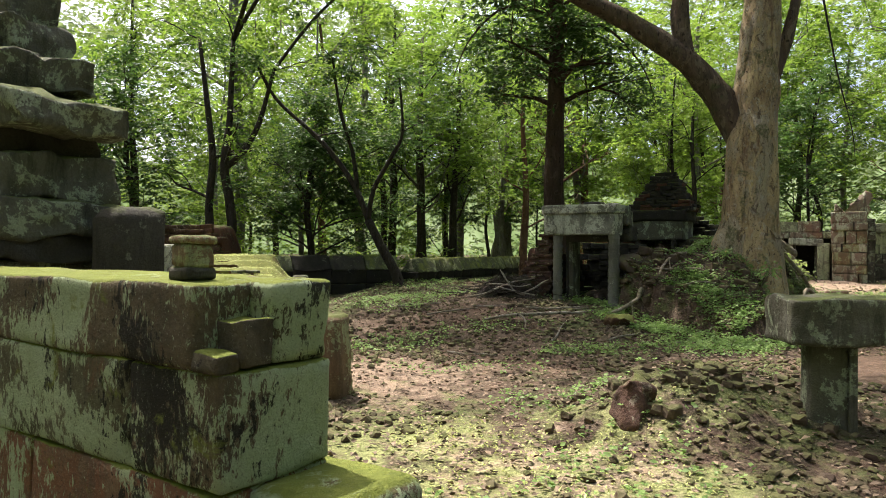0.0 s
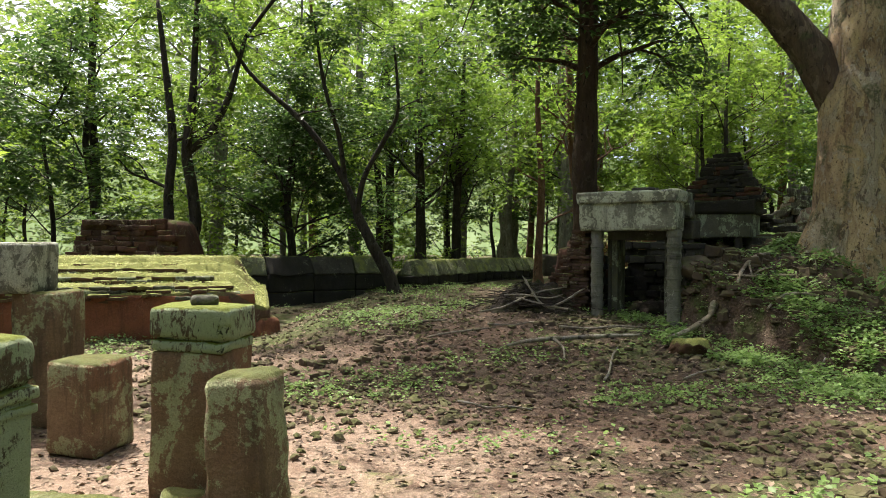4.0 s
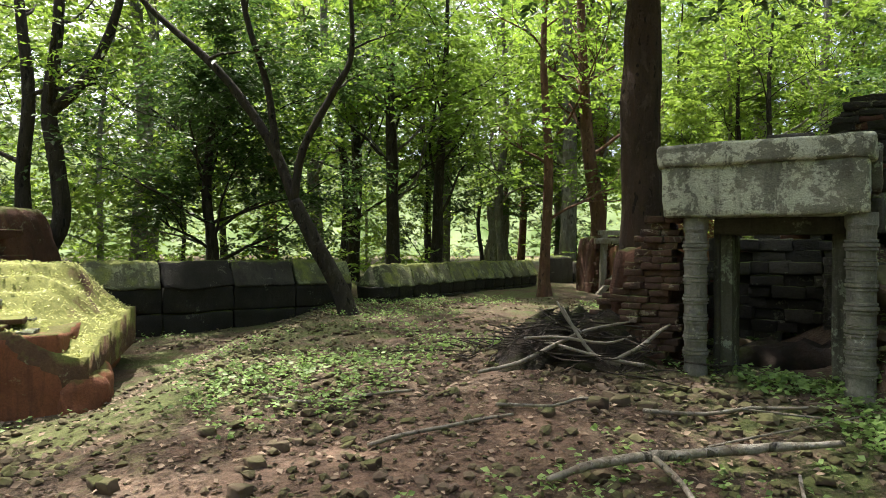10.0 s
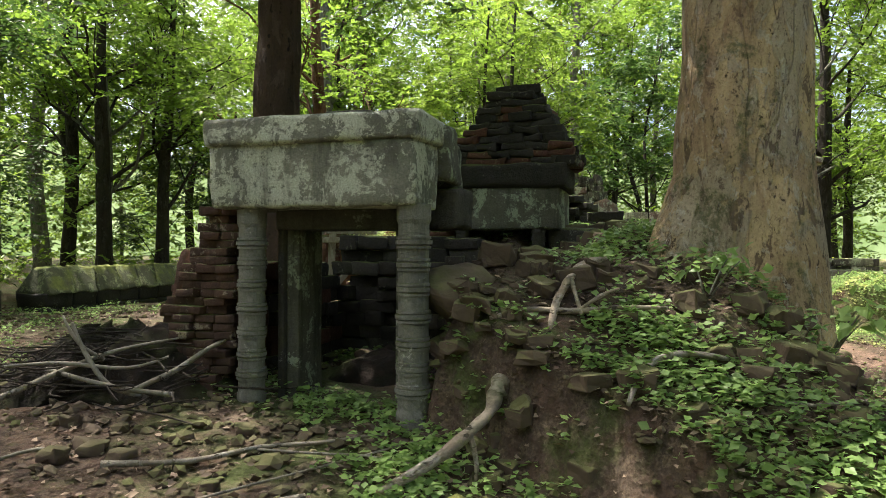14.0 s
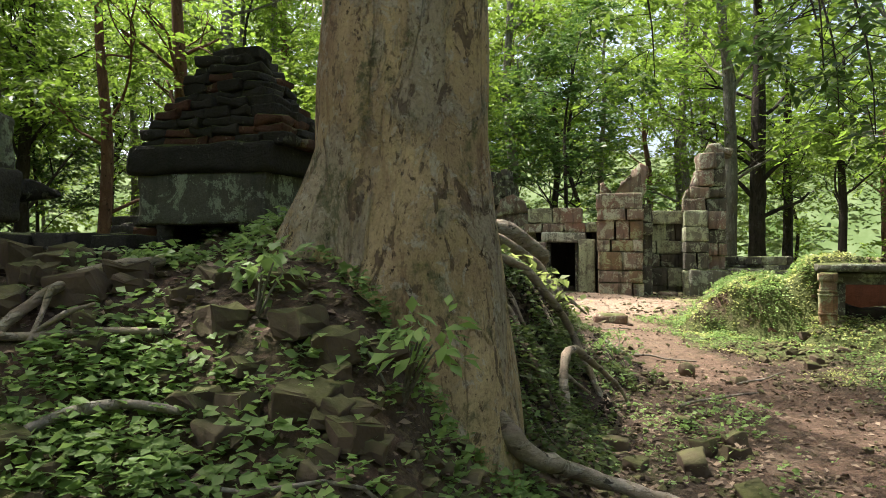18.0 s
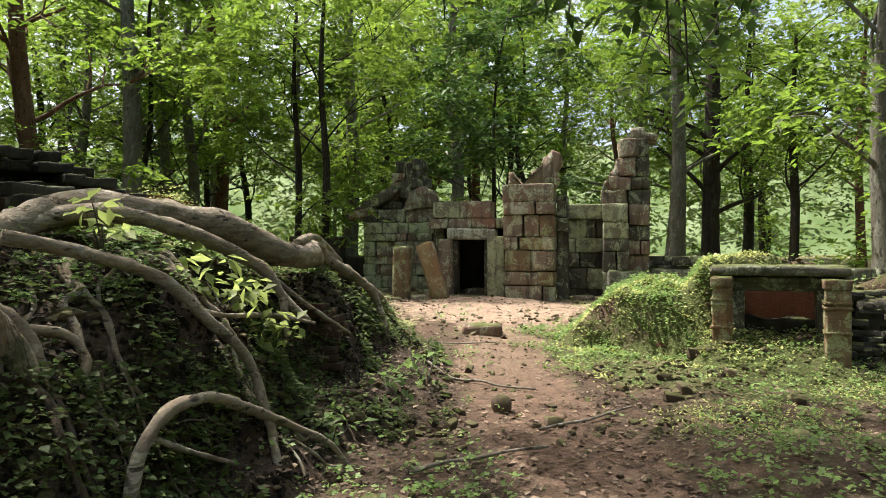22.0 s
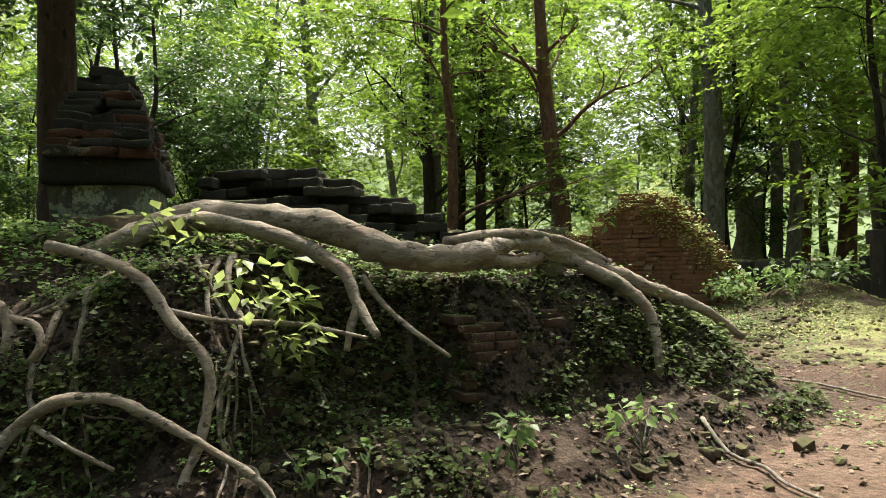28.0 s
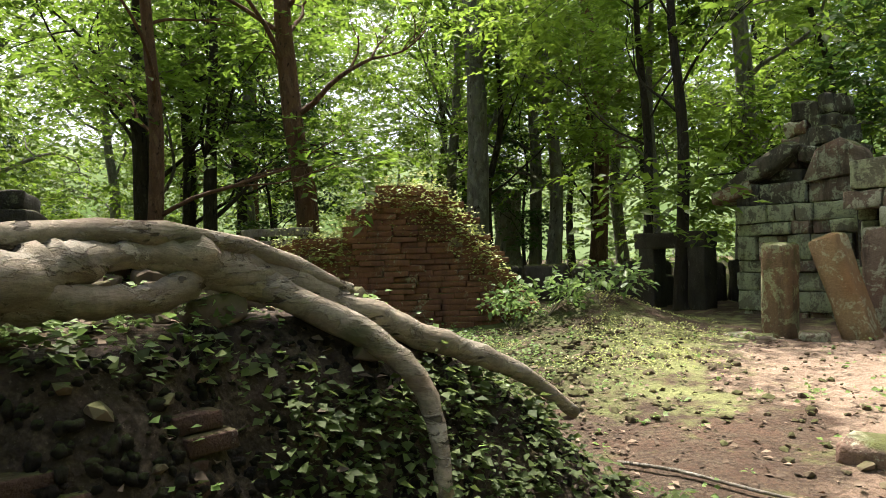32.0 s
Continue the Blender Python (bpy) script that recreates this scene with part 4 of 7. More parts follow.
def colonnette(parent, x, y, z0, z1, r, mat, name="colonnette"):
    """Round colonnette with raised rings."""
    bm = bmesh.new()
    prof, z = [], 0.0
    h = z1 - z0
    rings = [(0.0, 1.12), (0.06, 1.12), (0.09, 1.0)]
    for c in (0.17, 0.27, 0.38, 0.5, 0.62, 0.73, 0.83):
        big = 0.2 if c in (0.17, 0.5, 0.83) else 0.14
        for dz, k in ((-0.03, 0.0), (-0.028, 0.6), (-0.016, 0.6), (-0.014, 0.15), (-0.011, 0.15), (-0.009, 1.0), (0.009, 1.0), (0.011, 0.15), (0.014, 0.15), (0.016, 0.6), (0.028, 0.6), (0.03, 0.0)):
            rings.append((c + dz, 1 + big * k))
    rings += [(0.91, 1.0), (0.93, 1.12), (1.0, 1.12)]
    seg = 20
    last = None
    for f, k in rings:
        ring = []
        for s in range(seg):
            a = 2 * math.pi * s / seg
            w = r * 0.94 * k * (1 + 0.03 * nz(math.cos(a) * 2, math.sin(a) * 2, f * 6, 1.0, x))
            ring.append(bm.verts.new((math.cos(a) * w, math.sin(a) * w, f * h)))
        if last:
            for s in range(seg):
                bm.faces.new((last[s], last[(s + 1) % seg], ring[(s + 1) % seg], ring[s]))
        else:
            bm.faces.new(ring[::-1])
        last = ring
    bm.faces.new(last)
    return part(name, bm, mat, parent, "round stone colonnette with carved rings", pose(x, y, z0), flat=True)


def brick_pile(parent, x0, x1, y, z0, top, seed, mat=M_BRICK, deep=0.22, size=(0.2, 0.075), rows=99, rag=1.0, front=None, lean=0.16):
    """Courses of single bricks; top(x) gives the ragged upper edge."""
    rng = random.Random(seed)
    kinds = [mesh_of("brick", stone_bm(size[0] * 0.99, deep, size[1] * 0.975, seed + i, cuts=2, worn=0.008, amp=0.012), mat) for i in range(5)]
    z, row = z0, 0
    while row < rows:
        x = x0 - rng.random() * size[0]
        some = False
        while x < x1:
            if z < top(x) and x > x0 - 0.05 + lean * (z - z0) + 0.08 * nz(z, x0, 0, 5.0, seed):
                part("brick", rng.choice(kinds), None, parent, m=pose(x, y + rag * rng.uniform(-0.04, 0.045) + (front(x, z) if front else 0), z, 0, rag * rng.uniform(-2, 2), rag * rng.uniform(-7, 7)))
                some = True
            x += size[0]
        z += size[1]
        row += 1
        if not some:
            break


def courses(parent, name, x0, x1, y, z0, rows, high, deep, mats, seed, step=(0.0, 0.0), wide=0.34, jitter=0.03, arc=0.0):
    """Rows of single rough blocks; step shortens each row at its two ends."""
    rng = random.Random(seed)
    kinds = [mesh_of(name, stone_bm(wide, deep, high * (1 + 0.25 * nz(i, 0, 0, 3.7, seed)), seed + i, cuts=4, worn=0.01, amp=0.018), mats[i % len(mats)]) for i in range(9)]
    for r in range(rows):
        a, b = x0 + step[0] * r + rng.uniform(-0.1, 0.1), x1 - step[1] * r + rng.uniform(-0.1, 0.1)
        x = a
        while x < b:
            k = rng.uniform(0.65, 1.35)
            m = pose(x + k * wide / 2, y + rng.uniform(-jitter, jitter) * 1.5 - arc * r, z0 + r * high * 0.97, rng.uniform(-2, 2), rng.uniform(-2, 2), rng.uniform(-6, 6))
            part(name, rng.choice(kinds), None, parent, m=m @ Matrix.Diagonal((k, rng.uniform(0.85, 1.1), 1, 1)))
            x += k * wide


def gate():
    """Half-buried gate: two ringed colonnettes, a door frame and a heavy lintel."""
    g = thing("stone_gate", pose(2.9, 13.82, 0, 0, 0, -35), "half-buried stone gate with ringed colonnettes and heavy pale lintel", "gate")
    colonnette(g, -0.61, 0.0, 0.45, 1.84, 0.098, M_COLON)
    colonnette(g, 0.61, 0.0, 0.4, 1.86, 0.108, M_COLON)
    stone_part(g, "lintel", -0.1, 0.1, 1.845, 1.52, 0.5, 0.44, M_DOORST, 201, cuts=12, worn=0.02, amp=0.018, label="pale plastered-looking stone lintel with lichen")
    stone_part(g, "cornice", -0.1, 0.09, 2.27, 1.6, 0.55, 0.19, M_DOORST, 202, cuts=12, worn=0.025, amp=0.02)
    stone_part(g, "top_slab", 0.1, 0.2, 2.46, 0.36, 0.3, 0.06, M_DARK, 203, 5, cuts=3, worn=0.02, amp=0.01)
    stone_part(g, "door_jamb", -0.41, 0.38, 0.2, 0.12, 0.36, 1.55, M_STONE, 204, cuts=6, worn=0.012, amp=0.008)
    stone_part(g, "door_jamb", 0.46, 0.38, 0.2, 0.12, 0.36, 1.55, M_STONE, 205, cuts=6, worn=0.012, amp=0.008)
    stone_part(g, "door_moulding", -0.47, 0.2, 0.2, 0.05, 0.1, 1.6, M_DARK, 206, cuts=5, worn=0.01, amp=0.005)
    stone_part(g, "door_head", 0.03, 0.3, 1.7, 1.02, 0.4, 0.145, M_DARK, 207, cuts=5, worn=0.012, amp=0.008)
    stone_part(g, "corbel", 0.58, 0.52, 2.05, 0.3, 0.4, 0.38, M_STONE, 208, 4, cuts=6, worn=0.03, amp=0.03)
    stone_part(g, "corbel", 0.55, 0.75, 1.72, 0.4, 0.4, 0.3, M_DARK, 209, -3, cuts=6, worn=0.03, amp=0.03)
    stone_part(g, "corbel", 0.52, 0.8, 2.01, 0.3, 0.36, 0.33, M_STONE, 210, 8, cuts=6, worn=0.03, amp=0.03)
    brick_pile(g, -1.48, -0.78, 0.12, 0.25, lambda x: 1.8 - max(0, -0.95 - x) * 0.75 - 0.9 * smooth(-1.3, -1.5, x) + 0.16 * nz(x, 0, 0, 4.0, 7), 211, rag=0.8, size=(0.17, 0.06), lean=0.3, front=lambda x, z: 0.14 * nz(x, 0, z, 2.0, 15) - 0.1 * (1.6 - z))
    stone_part(g, "rubble_core", -1.16, 0.32, 0.1, 0.72, 0.36, 1.5, M_DARKRED, 213, 0, 0, 3, cuts=12, worn=0.06, amp=0.06, taper=0.12)
    brick_pile(g, -1.95, -0.9, 0.4, 0.2, lambda x: 1.78 - max(0, -1.05 - x) * 1.25 + 0.2 * nz(x, 3, 0, 4.0, 7), 212, deep=0.26, rag=0.8, size=(0.17, 0.06), lean=0.5, front=lambda x, z: 0.12 * nz(x, 0, z, 2.0, 14))
    # chamber behind the door; its shade is painted as near-black stone
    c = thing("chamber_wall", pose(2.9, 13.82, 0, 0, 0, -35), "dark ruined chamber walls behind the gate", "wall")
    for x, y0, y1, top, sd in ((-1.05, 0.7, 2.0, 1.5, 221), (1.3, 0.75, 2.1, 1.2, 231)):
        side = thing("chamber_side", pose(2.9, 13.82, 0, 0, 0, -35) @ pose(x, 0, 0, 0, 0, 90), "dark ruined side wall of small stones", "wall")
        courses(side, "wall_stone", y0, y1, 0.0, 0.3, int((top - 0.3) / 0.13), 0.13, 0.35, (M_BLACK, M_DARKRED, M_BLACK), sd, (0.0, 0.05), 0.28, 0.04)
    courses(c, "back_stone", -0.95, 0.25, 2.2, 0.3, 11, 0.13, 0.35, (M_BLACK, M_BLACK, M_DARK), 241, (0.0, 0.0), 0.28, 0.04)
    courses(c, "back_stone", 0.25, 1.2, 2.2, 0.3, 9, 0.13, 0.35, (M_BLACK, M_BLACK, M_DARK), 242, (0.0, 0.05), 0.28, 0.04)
    # unseen slab, added to keep daylight out of the chamber
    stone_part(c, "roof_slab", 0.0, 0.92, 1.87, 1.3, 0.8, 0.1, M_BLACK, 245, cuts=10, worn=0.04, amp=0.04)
    colonnette(c, 0.3, 1.95, 0.4, 1.5, 0.09, M_DARK)
    stone_part(c, "earth_heap", 0.1, 1.45, 0.2, 1.7, 1.3, 0.42, M_EARTH, 244, cuts=14, worn=0.1, amp=0.16, taper=0.35, label="heap of dark rotten earth")


def second_tower():
    t = thing("laterite_tower", pose(5.02, 16.0, 0, 0, 0, -34), "blackened doorway ruin topped by a stepped heap of laterite", "tower ruin")
    stone_part(t, "lintel", 0.0, 0.35, 1.78, 1.3, 0.9, 0.46, M_STONE, 251, cuts=8, worn=0.03, amp=0.02, label="dark stained door lintel")
    stone_part(t, "cornice", 0.0, 0.35, 2.22, 1.45, 1.0, 0.26, M_BLACK, 252, cuts=8, worn=0.04, amp=0.025)
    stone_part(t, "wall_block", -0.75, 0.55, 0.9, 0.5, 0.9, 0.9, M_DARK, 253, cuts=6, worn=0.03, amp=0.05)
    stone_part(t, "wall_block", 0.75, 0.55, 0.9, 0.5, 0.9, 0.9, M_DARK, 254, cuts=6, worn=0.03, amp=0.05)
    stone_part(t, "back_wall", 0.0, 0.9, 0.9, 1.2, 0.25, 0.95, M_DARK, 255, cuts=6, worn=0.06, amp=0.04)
    colonnette(t, -0.42, 0.0, 1.1, 1.8, 0.075, M_DARK)
    colonnette(t, 0.42, 0.0, 1.1, 1.8, 0.075, M_DARK)
    rng = random.Random(5)
    z = 2.46
    kinds = [mesh_of("laterite_block", stone_bm(0.26, 0.3, 0.088, 260 + i, cuts=3, worn=0.016, amp=0.03), M_DARKRED if i in (2, 6) else M_BLACK) for i in range(9)]
    for k in range(11):
        f = k / 11
        wide, deepw = 1.22 * (1 - f) ** 0.85 + 0.22, 0.85 * (1 - 0.7 * f) + 0.1
        nx, ny = max(1, round(wide / 0.24)), max(1, round(deepw / 0.28))
        for i in range(nx):
            for j in range(ny):
                if 0 < i < nx - 1 and 0 < j < ny - 1:
                    continue
                x, y = 0.12 + (i - (nx - 1) / 2) * wide / nx + rng.uniform(-0.04, 0.04), 0.35 + (j - (ny - 1) / 2) * deepw / ny + rng.uniform(-0.03, 0.03)
                part("laterite_block", rng.choice(kinds), None, t, m=pose(x, y, z, 0, rng.uniform(-4, 4), rng.uniform(-14, 14)))
        z += 0.083
    stone_part(t, "core", 0.12, 0.35, 2.44, 0.9, 0.6, 0.85, M_BLACK, 259, cuts=6, worn=0.1, amp=0.05, taper=0.65)
    w = thing("low_ruin_wall", pose(5.02, 16.0, 0, 0, 0, -34), "dark stepped low walls of stacked laterite slabs", "wall")
    courses(w, "slab", -1.9, -0.75, 0.35, 1.0, 9, 0.1, 0.5, (M_DARK, M_DARK, M_DARKRED), 340, (0.1, 0.0), 0.3)
    courses(w, "slab", 0.75, 1.6, 0.9, 1.25, 9, 0.1, 0.6, (M_DARK, M_DARK, M_DARKRED), 350, (0.0, 0.14), 0.32)
    courses(w, "slab", 0.9, 1.9, 1.5, 1.25, 8, 0.1, 0.6, (M_DARK, M_DARKRED), 351, (0.0, 0.12), 0.32)
    s = thing("stepped_wall", pose(6.6, 18.1, 0, 0, 0, 38), "stepped dark stone courses on top of the mound", "wall")
    courses(s, "slab", -1.6, 2.3, -0.25, 1.25, 12, 0.1, 0.55, (M_BLACK, M_BLACK, M_DARK), 370, (0.03, 0.23), 0.24, 0.13)
    courses(s, "slab", -1.6, 1.9, 0.3, 1.25, 12, 0.1, 0.55, (M_BLACK, M_DARK), 371, (0.03, 0.21), 0.24, 0.13)


def temple():
    """Small ruined sanctuary at the end of the path. x runs along its front, y into it, z from its threshold."""
    t = thing("ruined_temple", pose(13.75, 25.75, 0.42, 0, 0, -32), "roofless ruined temple of pinkish grey sandstone blocks", "temple")
    rng = random.Random(11)

    def wall(x0, x1, y, z0, z1, deep, rows, mats=(M_TEMPLE, M_TEMPLE, M_TEMPLE_GREEN), wide=0.5, name="wall_block", loose=0.05):
        """Courses of single blocks of uneven height and length, some set back or tilted."""
        cut = [z0] + [z0 + (z1 - z0) * (r + rng.uniform(-0.26, 0.26)) / rows for r in range(1, rows)] + [z1]
        for r in range(rows):
            x, low, hgt = x0, cut[r], cut[r + 1] - cut[r]
            while x < x1 - 0.02:
                w = min(x1 - x, wide * rng.uniform(0.5, 1.5))
                if x1 - x - w < 0.15:
                    w = x1 - x
                stone_part(t, name, x + w / 2, y + rng.uniform(-loose, loose), low, w * rng.uniform(0.94, 0.985), deep, hgt * rng.uniform(0.94, 0.985), rng.choice(mats), rng.randint(400, 2000), rng.uniform(-3, 3), 0, rng.gauss(0, 0.7), cuts=5, worn=0.012, amp=0.022)
                x += w

    def wedge(name, pts, x, y, z, deep, mat, seed, label=""):
        """A broken block of the given outline (x, z), with its front and back roughened."""
        bm = bmesh.new()
        rings = []
        for d, k in ((-0.5, 0.94), (-0.44, 1.0), (0.0, 1.03), (0.44, 1.0), (0.5, 0.94)):
            cx, cz = sum(p[0] for p in pts) / len(pts), sum(p[1] for p in pts) / len(pts)
            rings.append([bm.verts.new((cx + (px - cx) * k, d * deep, cz + (pz - cz) * k)) for px, pz in pts])
        n = len(pts)
        for q, w in zip(rings, rings[1:]):
            for i in range(n):
                bm.faces.new((q[i], q[(i + 1) % n], w[(i + 1) % n], w[i]))
        bm.faces.new(rings[0][::-1])
        bm.faces.new(rings[-1])
        bmesh.ops.triangulate(bm, faces=bm.faces[:])
        bmesh.ops.subdivide_edges(bm, edges=bm.edges[:], cuts=2, use_grid_fill=True)
        bmesh.ops.recalc_face_normals(bm, faces=bm.faces[:])
        for v in bm.verts:
            v.co += noise.noise_vector(v.co * 4.0 + Vector((seed, 0, 0))) * 0.035
        part(name, bm, mat, t, label, pose(x, y, z))

    red, green, dark = (M_TEMPLE, M_TEMPLE, M_PILLAR), (M_TEMPLE_GREEN, M_TEMPLE_GREEN, M_TEMPLE), (M_TEMPLE_DARK, M_TEMPLE_DARK, M_TEMPLE_GREEN)
    stone_part(t, "door_jamb", -0.58, -0.16, -0.1, 0.34, 0.35, 1.45, M_TEMPLE, 401, 0, 0, 0, cuts=6, worn=0.03, amp=0.02, taper=0.06)
    stone_part(t, "door_jamb", 0.62, -0.16, -0.1, 0.42, 0.35, 1.5, M_TEMPLE_GREEN, 402, cuts=6, worn=0.03, amp=0.02)
    stone_part(t, "door_frame", -0.37, 0.0, -0.1, 0.1, 0.3, 1.4, M_TEMPLE_DARK, 398, cuts=4, worn=0.015, amp=0.01)
    stone_part(t, "door_frame", 0.37, 0.0, -0.1, 0.1, 0.3, 1.4, M_TEMPLE_DARK, 399, cuts=4, worn=0.015, amp=0.01)
    stone_part(t, "door_lintel", 0.02, -0.1, 1.33, 1.15, 0.4, 0.26, M_DOORST, 403, 0, 0, 1, cuts=7, worn=0.03, amp=0.02)
    stone_part(t, "threshold", 0.05, -0.35, -0.12, 0.9, 0.4, 0.16, M_TEMPLE, 404, 4, cuts=5, worn=0.04, amp=0.015)
    wall(-1.0, 0.88, 0.06, 1.6, 1.84, 0.5, 1, green)
    wall(-0.92, 0.5, 0.08, 1.84, 2.25, 0.5, 1, (M_TEMPLE_GREEN, M_TEMPLE), wide=0.95)
    wall(0.9, 2.0, -0.55, -0.1, 2.15, 0.9, 6, red, wide=0.62)
    wall(2.0, 2.25, -0.1, -0.1, 2.3, 0.5, 6, dark, wide=0.3)
    stone_part(t, "block_with_hole", 1.42, -0.58, 2.13, 1.1, 0.85, 0.4, M_TEMPLE, 405, cuts=6, worn=0.03, amp=0.03)
    wedge("finial", ((0, 0), (0.75, -0.05), (0.84, 0.12), (0.78, 0.3), (0.9, 0.5), (0.86, 0.7), (0.68, 0.78), (0.62, 0.64), (0.5, 0.6), (0.42, 0.4), (0.24, 0.34), (0.16, 0.16)), 1.25, -0.5, 2.5, 0.45, M_TEMPLE, 406, "broken curved gable block")
    wedge("shard", ((0, 0), (0.38, 0), (0.3, 0.06), (0.1, 0.33), (0.03, 0.3)), 0.95, -0.55, 2.5, 0.35, M_TEMPLE, 407)
    wall(2.15, 3.05, 0.55, -0.1, 1.8, 0.5, 5, dark, wide=0.42)
    wall(2.15, 3.05, 0.5, 1.8, 2.15, 0.5, 1, (M_TEMPLE_GREEN,), wide=1.4)
    wall(3.0, 3.55, 0.0, -0.1, 2.1, 0.9, 6, dark, wide=0.5)
    wall(3.55, 4.0, 0.2, -0.1, 2.1, 0.9, 6, (M_TEMPLE, M_TEMPLE_DARK), wide=0.5)
    z = 2.08
    for k, (a, b, h) in enumerate(((3.0, 4.02, 0.33), (3.16, 4.0, 0.3), (3.3, 4.03, 0.42), (3.36, 3.98, 0.4))):
        m = (a + b) / 2 + rng.uniform(-0.1, 0.1)
        stone_part(t, "tower_block", (a + m) / 2, 0.0, z, m - a, 0.7, h * 0.97, M_TEMPLE, 410 + k, 3 * k - 4, 0, rng.uniform(-3, 3), cuts=5, worn=0.03, amp=0.04)
        stone_part(t, "tower_block", (m + b) / 2, 0.15, z, b - m, 0.75, h * 0.97, M_TEMPLE_DARK, 510 + k, 2 - k, 0, rng.uniform(-3, 3), cuts=5, worn=0.03, amp=0.04)
        z += h
    wedge("tower_cap", ((0, 0), (0.5, 0.0), (0.72, -0.06), (0.76, 0.1), (0.52, 0.17), (0.46, 0.3), (0.2, 0.26), (0.14, 0.12)), 3.42, 0.1, z - 0.02, 0.6, M_TEMPLE, 416, "overhanging broken cap block")
    wedge("tower_shard", ((0, 0), (0.36, 0), (0.4, 0.55), (0.28, 0.6), (0.2, 0.3), (0.08, 0.22)), 2.98, -0.1, 2.4, 0.45, M_TEMPLE, 417)
    wall(4.0, 5.6, 0.4, -0.1, 0.95, 0.6, 4, dark, wide=0.42, loose=0.09)
    wall(-3.05, -0.8, 1.2, -0.1, 1.8, 0.6, 7, green, wide=0.4, loose=0.08)
    wall(-0.95, -0.72, 0.6, -0.1, 1.8, 0.9, 6, green, wide=0.36)
    wall(-3.05, -1.0, 1.3, 1.8, 2.15, 0.7, 1, (M_TEMPLE, M_TEMPLE_DARK), wide=0.6, loose=0.1)
    # broken gable: tilted blocks piled to a ragged peak
    z = 2.12
    for k, (a, b, h) in enumerate(((-3.0, -1.15, 0.26), (-2.75, -1.35, 0.25), (-2.6, -1.5, 0.28), (-2.4, -1.55, 0.22), (-2.3, -1.6, 0.3))):
        x = a + rng.uniform(-0.08, 0.08)
        while x < b - 0.05:
            w = min(b - x, rng.uniform(0.32, 0.7))
            stone_part(t, "gable_block", x + w / 2, 1.65 + rng.uniform(-0.2, 0.12), z + rng.uniform(-0.03, 0.03), w, 0.7, h * rng.uniform(0.9, 1.15), rng.choice((M_TEMPLE, M_TEMPLE_DARK, M_TEMPLE_DARK)), 420 + k * 7 + int(x * 10), rng.gauss(0, 10), 0, rng.gauss(0, 7), cuts=5, worn=0.03, amp=0.05)
            x += w
        z += h
    wedge("gable_slab", ((0, 0), (0.95, 0.1), (0.85, 0.42), (0.55, 0.62), (0.2, 0.5)), -2.0, 1.1, 2.1, 0.3, M_TEMPLE, 428, "pale tilted block")
    wedge("gable_slab", ((0, 0), (0.9, 0.38), (1.2, 0.72), (1.0, 0.78), (0.3, 0.4), (-0.05, 0.16)), -3.25, 1.15, 1.98, 0.5, M_TEMPLE_DARK, 429)
    stone_part(t, "eave_stone", -3.1, 1.2, 1.93, 0.7, 0.7, 0.22, M_TEMPLE, 430, 0, 0, -14, cuts=5, worn=0.04, amp=0.03)
    wall(-3.1, -2.6, 2.5, -0.1, 2.0, 2.0, 6, green, wide=0.5)
    wall(-2.4, 4.0, 3.4, -0.1, 2.0, 0.6, 5, dark, wide=0.9)
    # added closed room of dark stone; keeps the doorway dark
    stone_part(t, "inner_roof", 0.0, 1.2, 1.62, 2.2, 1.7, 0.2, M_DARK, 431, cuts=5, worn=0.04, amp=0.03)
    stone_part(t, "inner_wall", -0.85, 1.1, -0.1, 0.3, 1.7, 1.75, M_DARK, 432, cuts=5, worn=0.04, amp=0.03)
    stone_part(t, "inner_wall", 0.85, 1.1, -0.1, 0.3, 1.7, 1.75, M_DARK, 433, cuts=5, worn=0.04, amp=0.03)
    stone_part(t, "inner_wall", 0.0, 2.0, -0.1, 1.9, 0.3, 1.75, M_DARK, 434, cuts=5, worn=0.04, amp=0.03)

    def local(x, y, z, rx=0, ry=0, rz=0):
        return pose(13.75, 25.75, 0.42, 0, 0, -32) @ pose(x, y, z, rx, ry, rz)

    for x, y, sx, sz, tilt, seed, txt in ((-0.5, -0.9, 0.36, 1.42, -17, 440, "leaning octagonal stone post before the temple wall"), (-1.35, -1.25, 0.36, 1.3, 1, 441, "upright stone post before the temple wall")):
        # leaning post takes the lit tone, the upright one the plain stone
        p = thing("stone_post", local(x, y, -0.12, 0, tilt, 0), txt, "pillar", "posts before the temple", bm=stone_bm(sx, 0.34, sz, seed, cuts=6, worn=0.05, amp=0.02), material=M_POST if tilt < 0 else M_PILLAR)
    for x, y, sx, sy, sz, rz, seed in ((0.0, 0.5, 0.5, 0.3, 0.22, 30, 450), (-0.9, -1.35, 0.3, 0.25, 0.18, 10, 451), (-0.55, -0.8, 0.4, 0.25, 0.1, -10, 452), (-1.5, -1.75, 0.6, 0.3, 0.14, 6, 453), (2.6, -0.5, 0.45, 0.3, 0.16, 14, 454)):
        thing("fallen_block", local(x, y, -0.06, 0, 0, rz), "fallen sandstone block on the earth", "stone", "blocks round the temple", bm=stone_bm(sx, sy, sz, seed, cuts=4, worn=0.05, amp=0.025), material=M_TEMPLE)
    thing("path_slab", on_ground(12.05, 20.75, -0.05, -25), "flat stone slab lying on the earth path", "stone", bm=stone_bm(0.62, 0.3, 0.2, 455, cuts=4, worn=0.04, amp=0.015), material=M_TEMPLE)
    k = thing("black_gate", local(-4.6, 1.5, -0.1), "small blackened post and lintel frame", "gate")
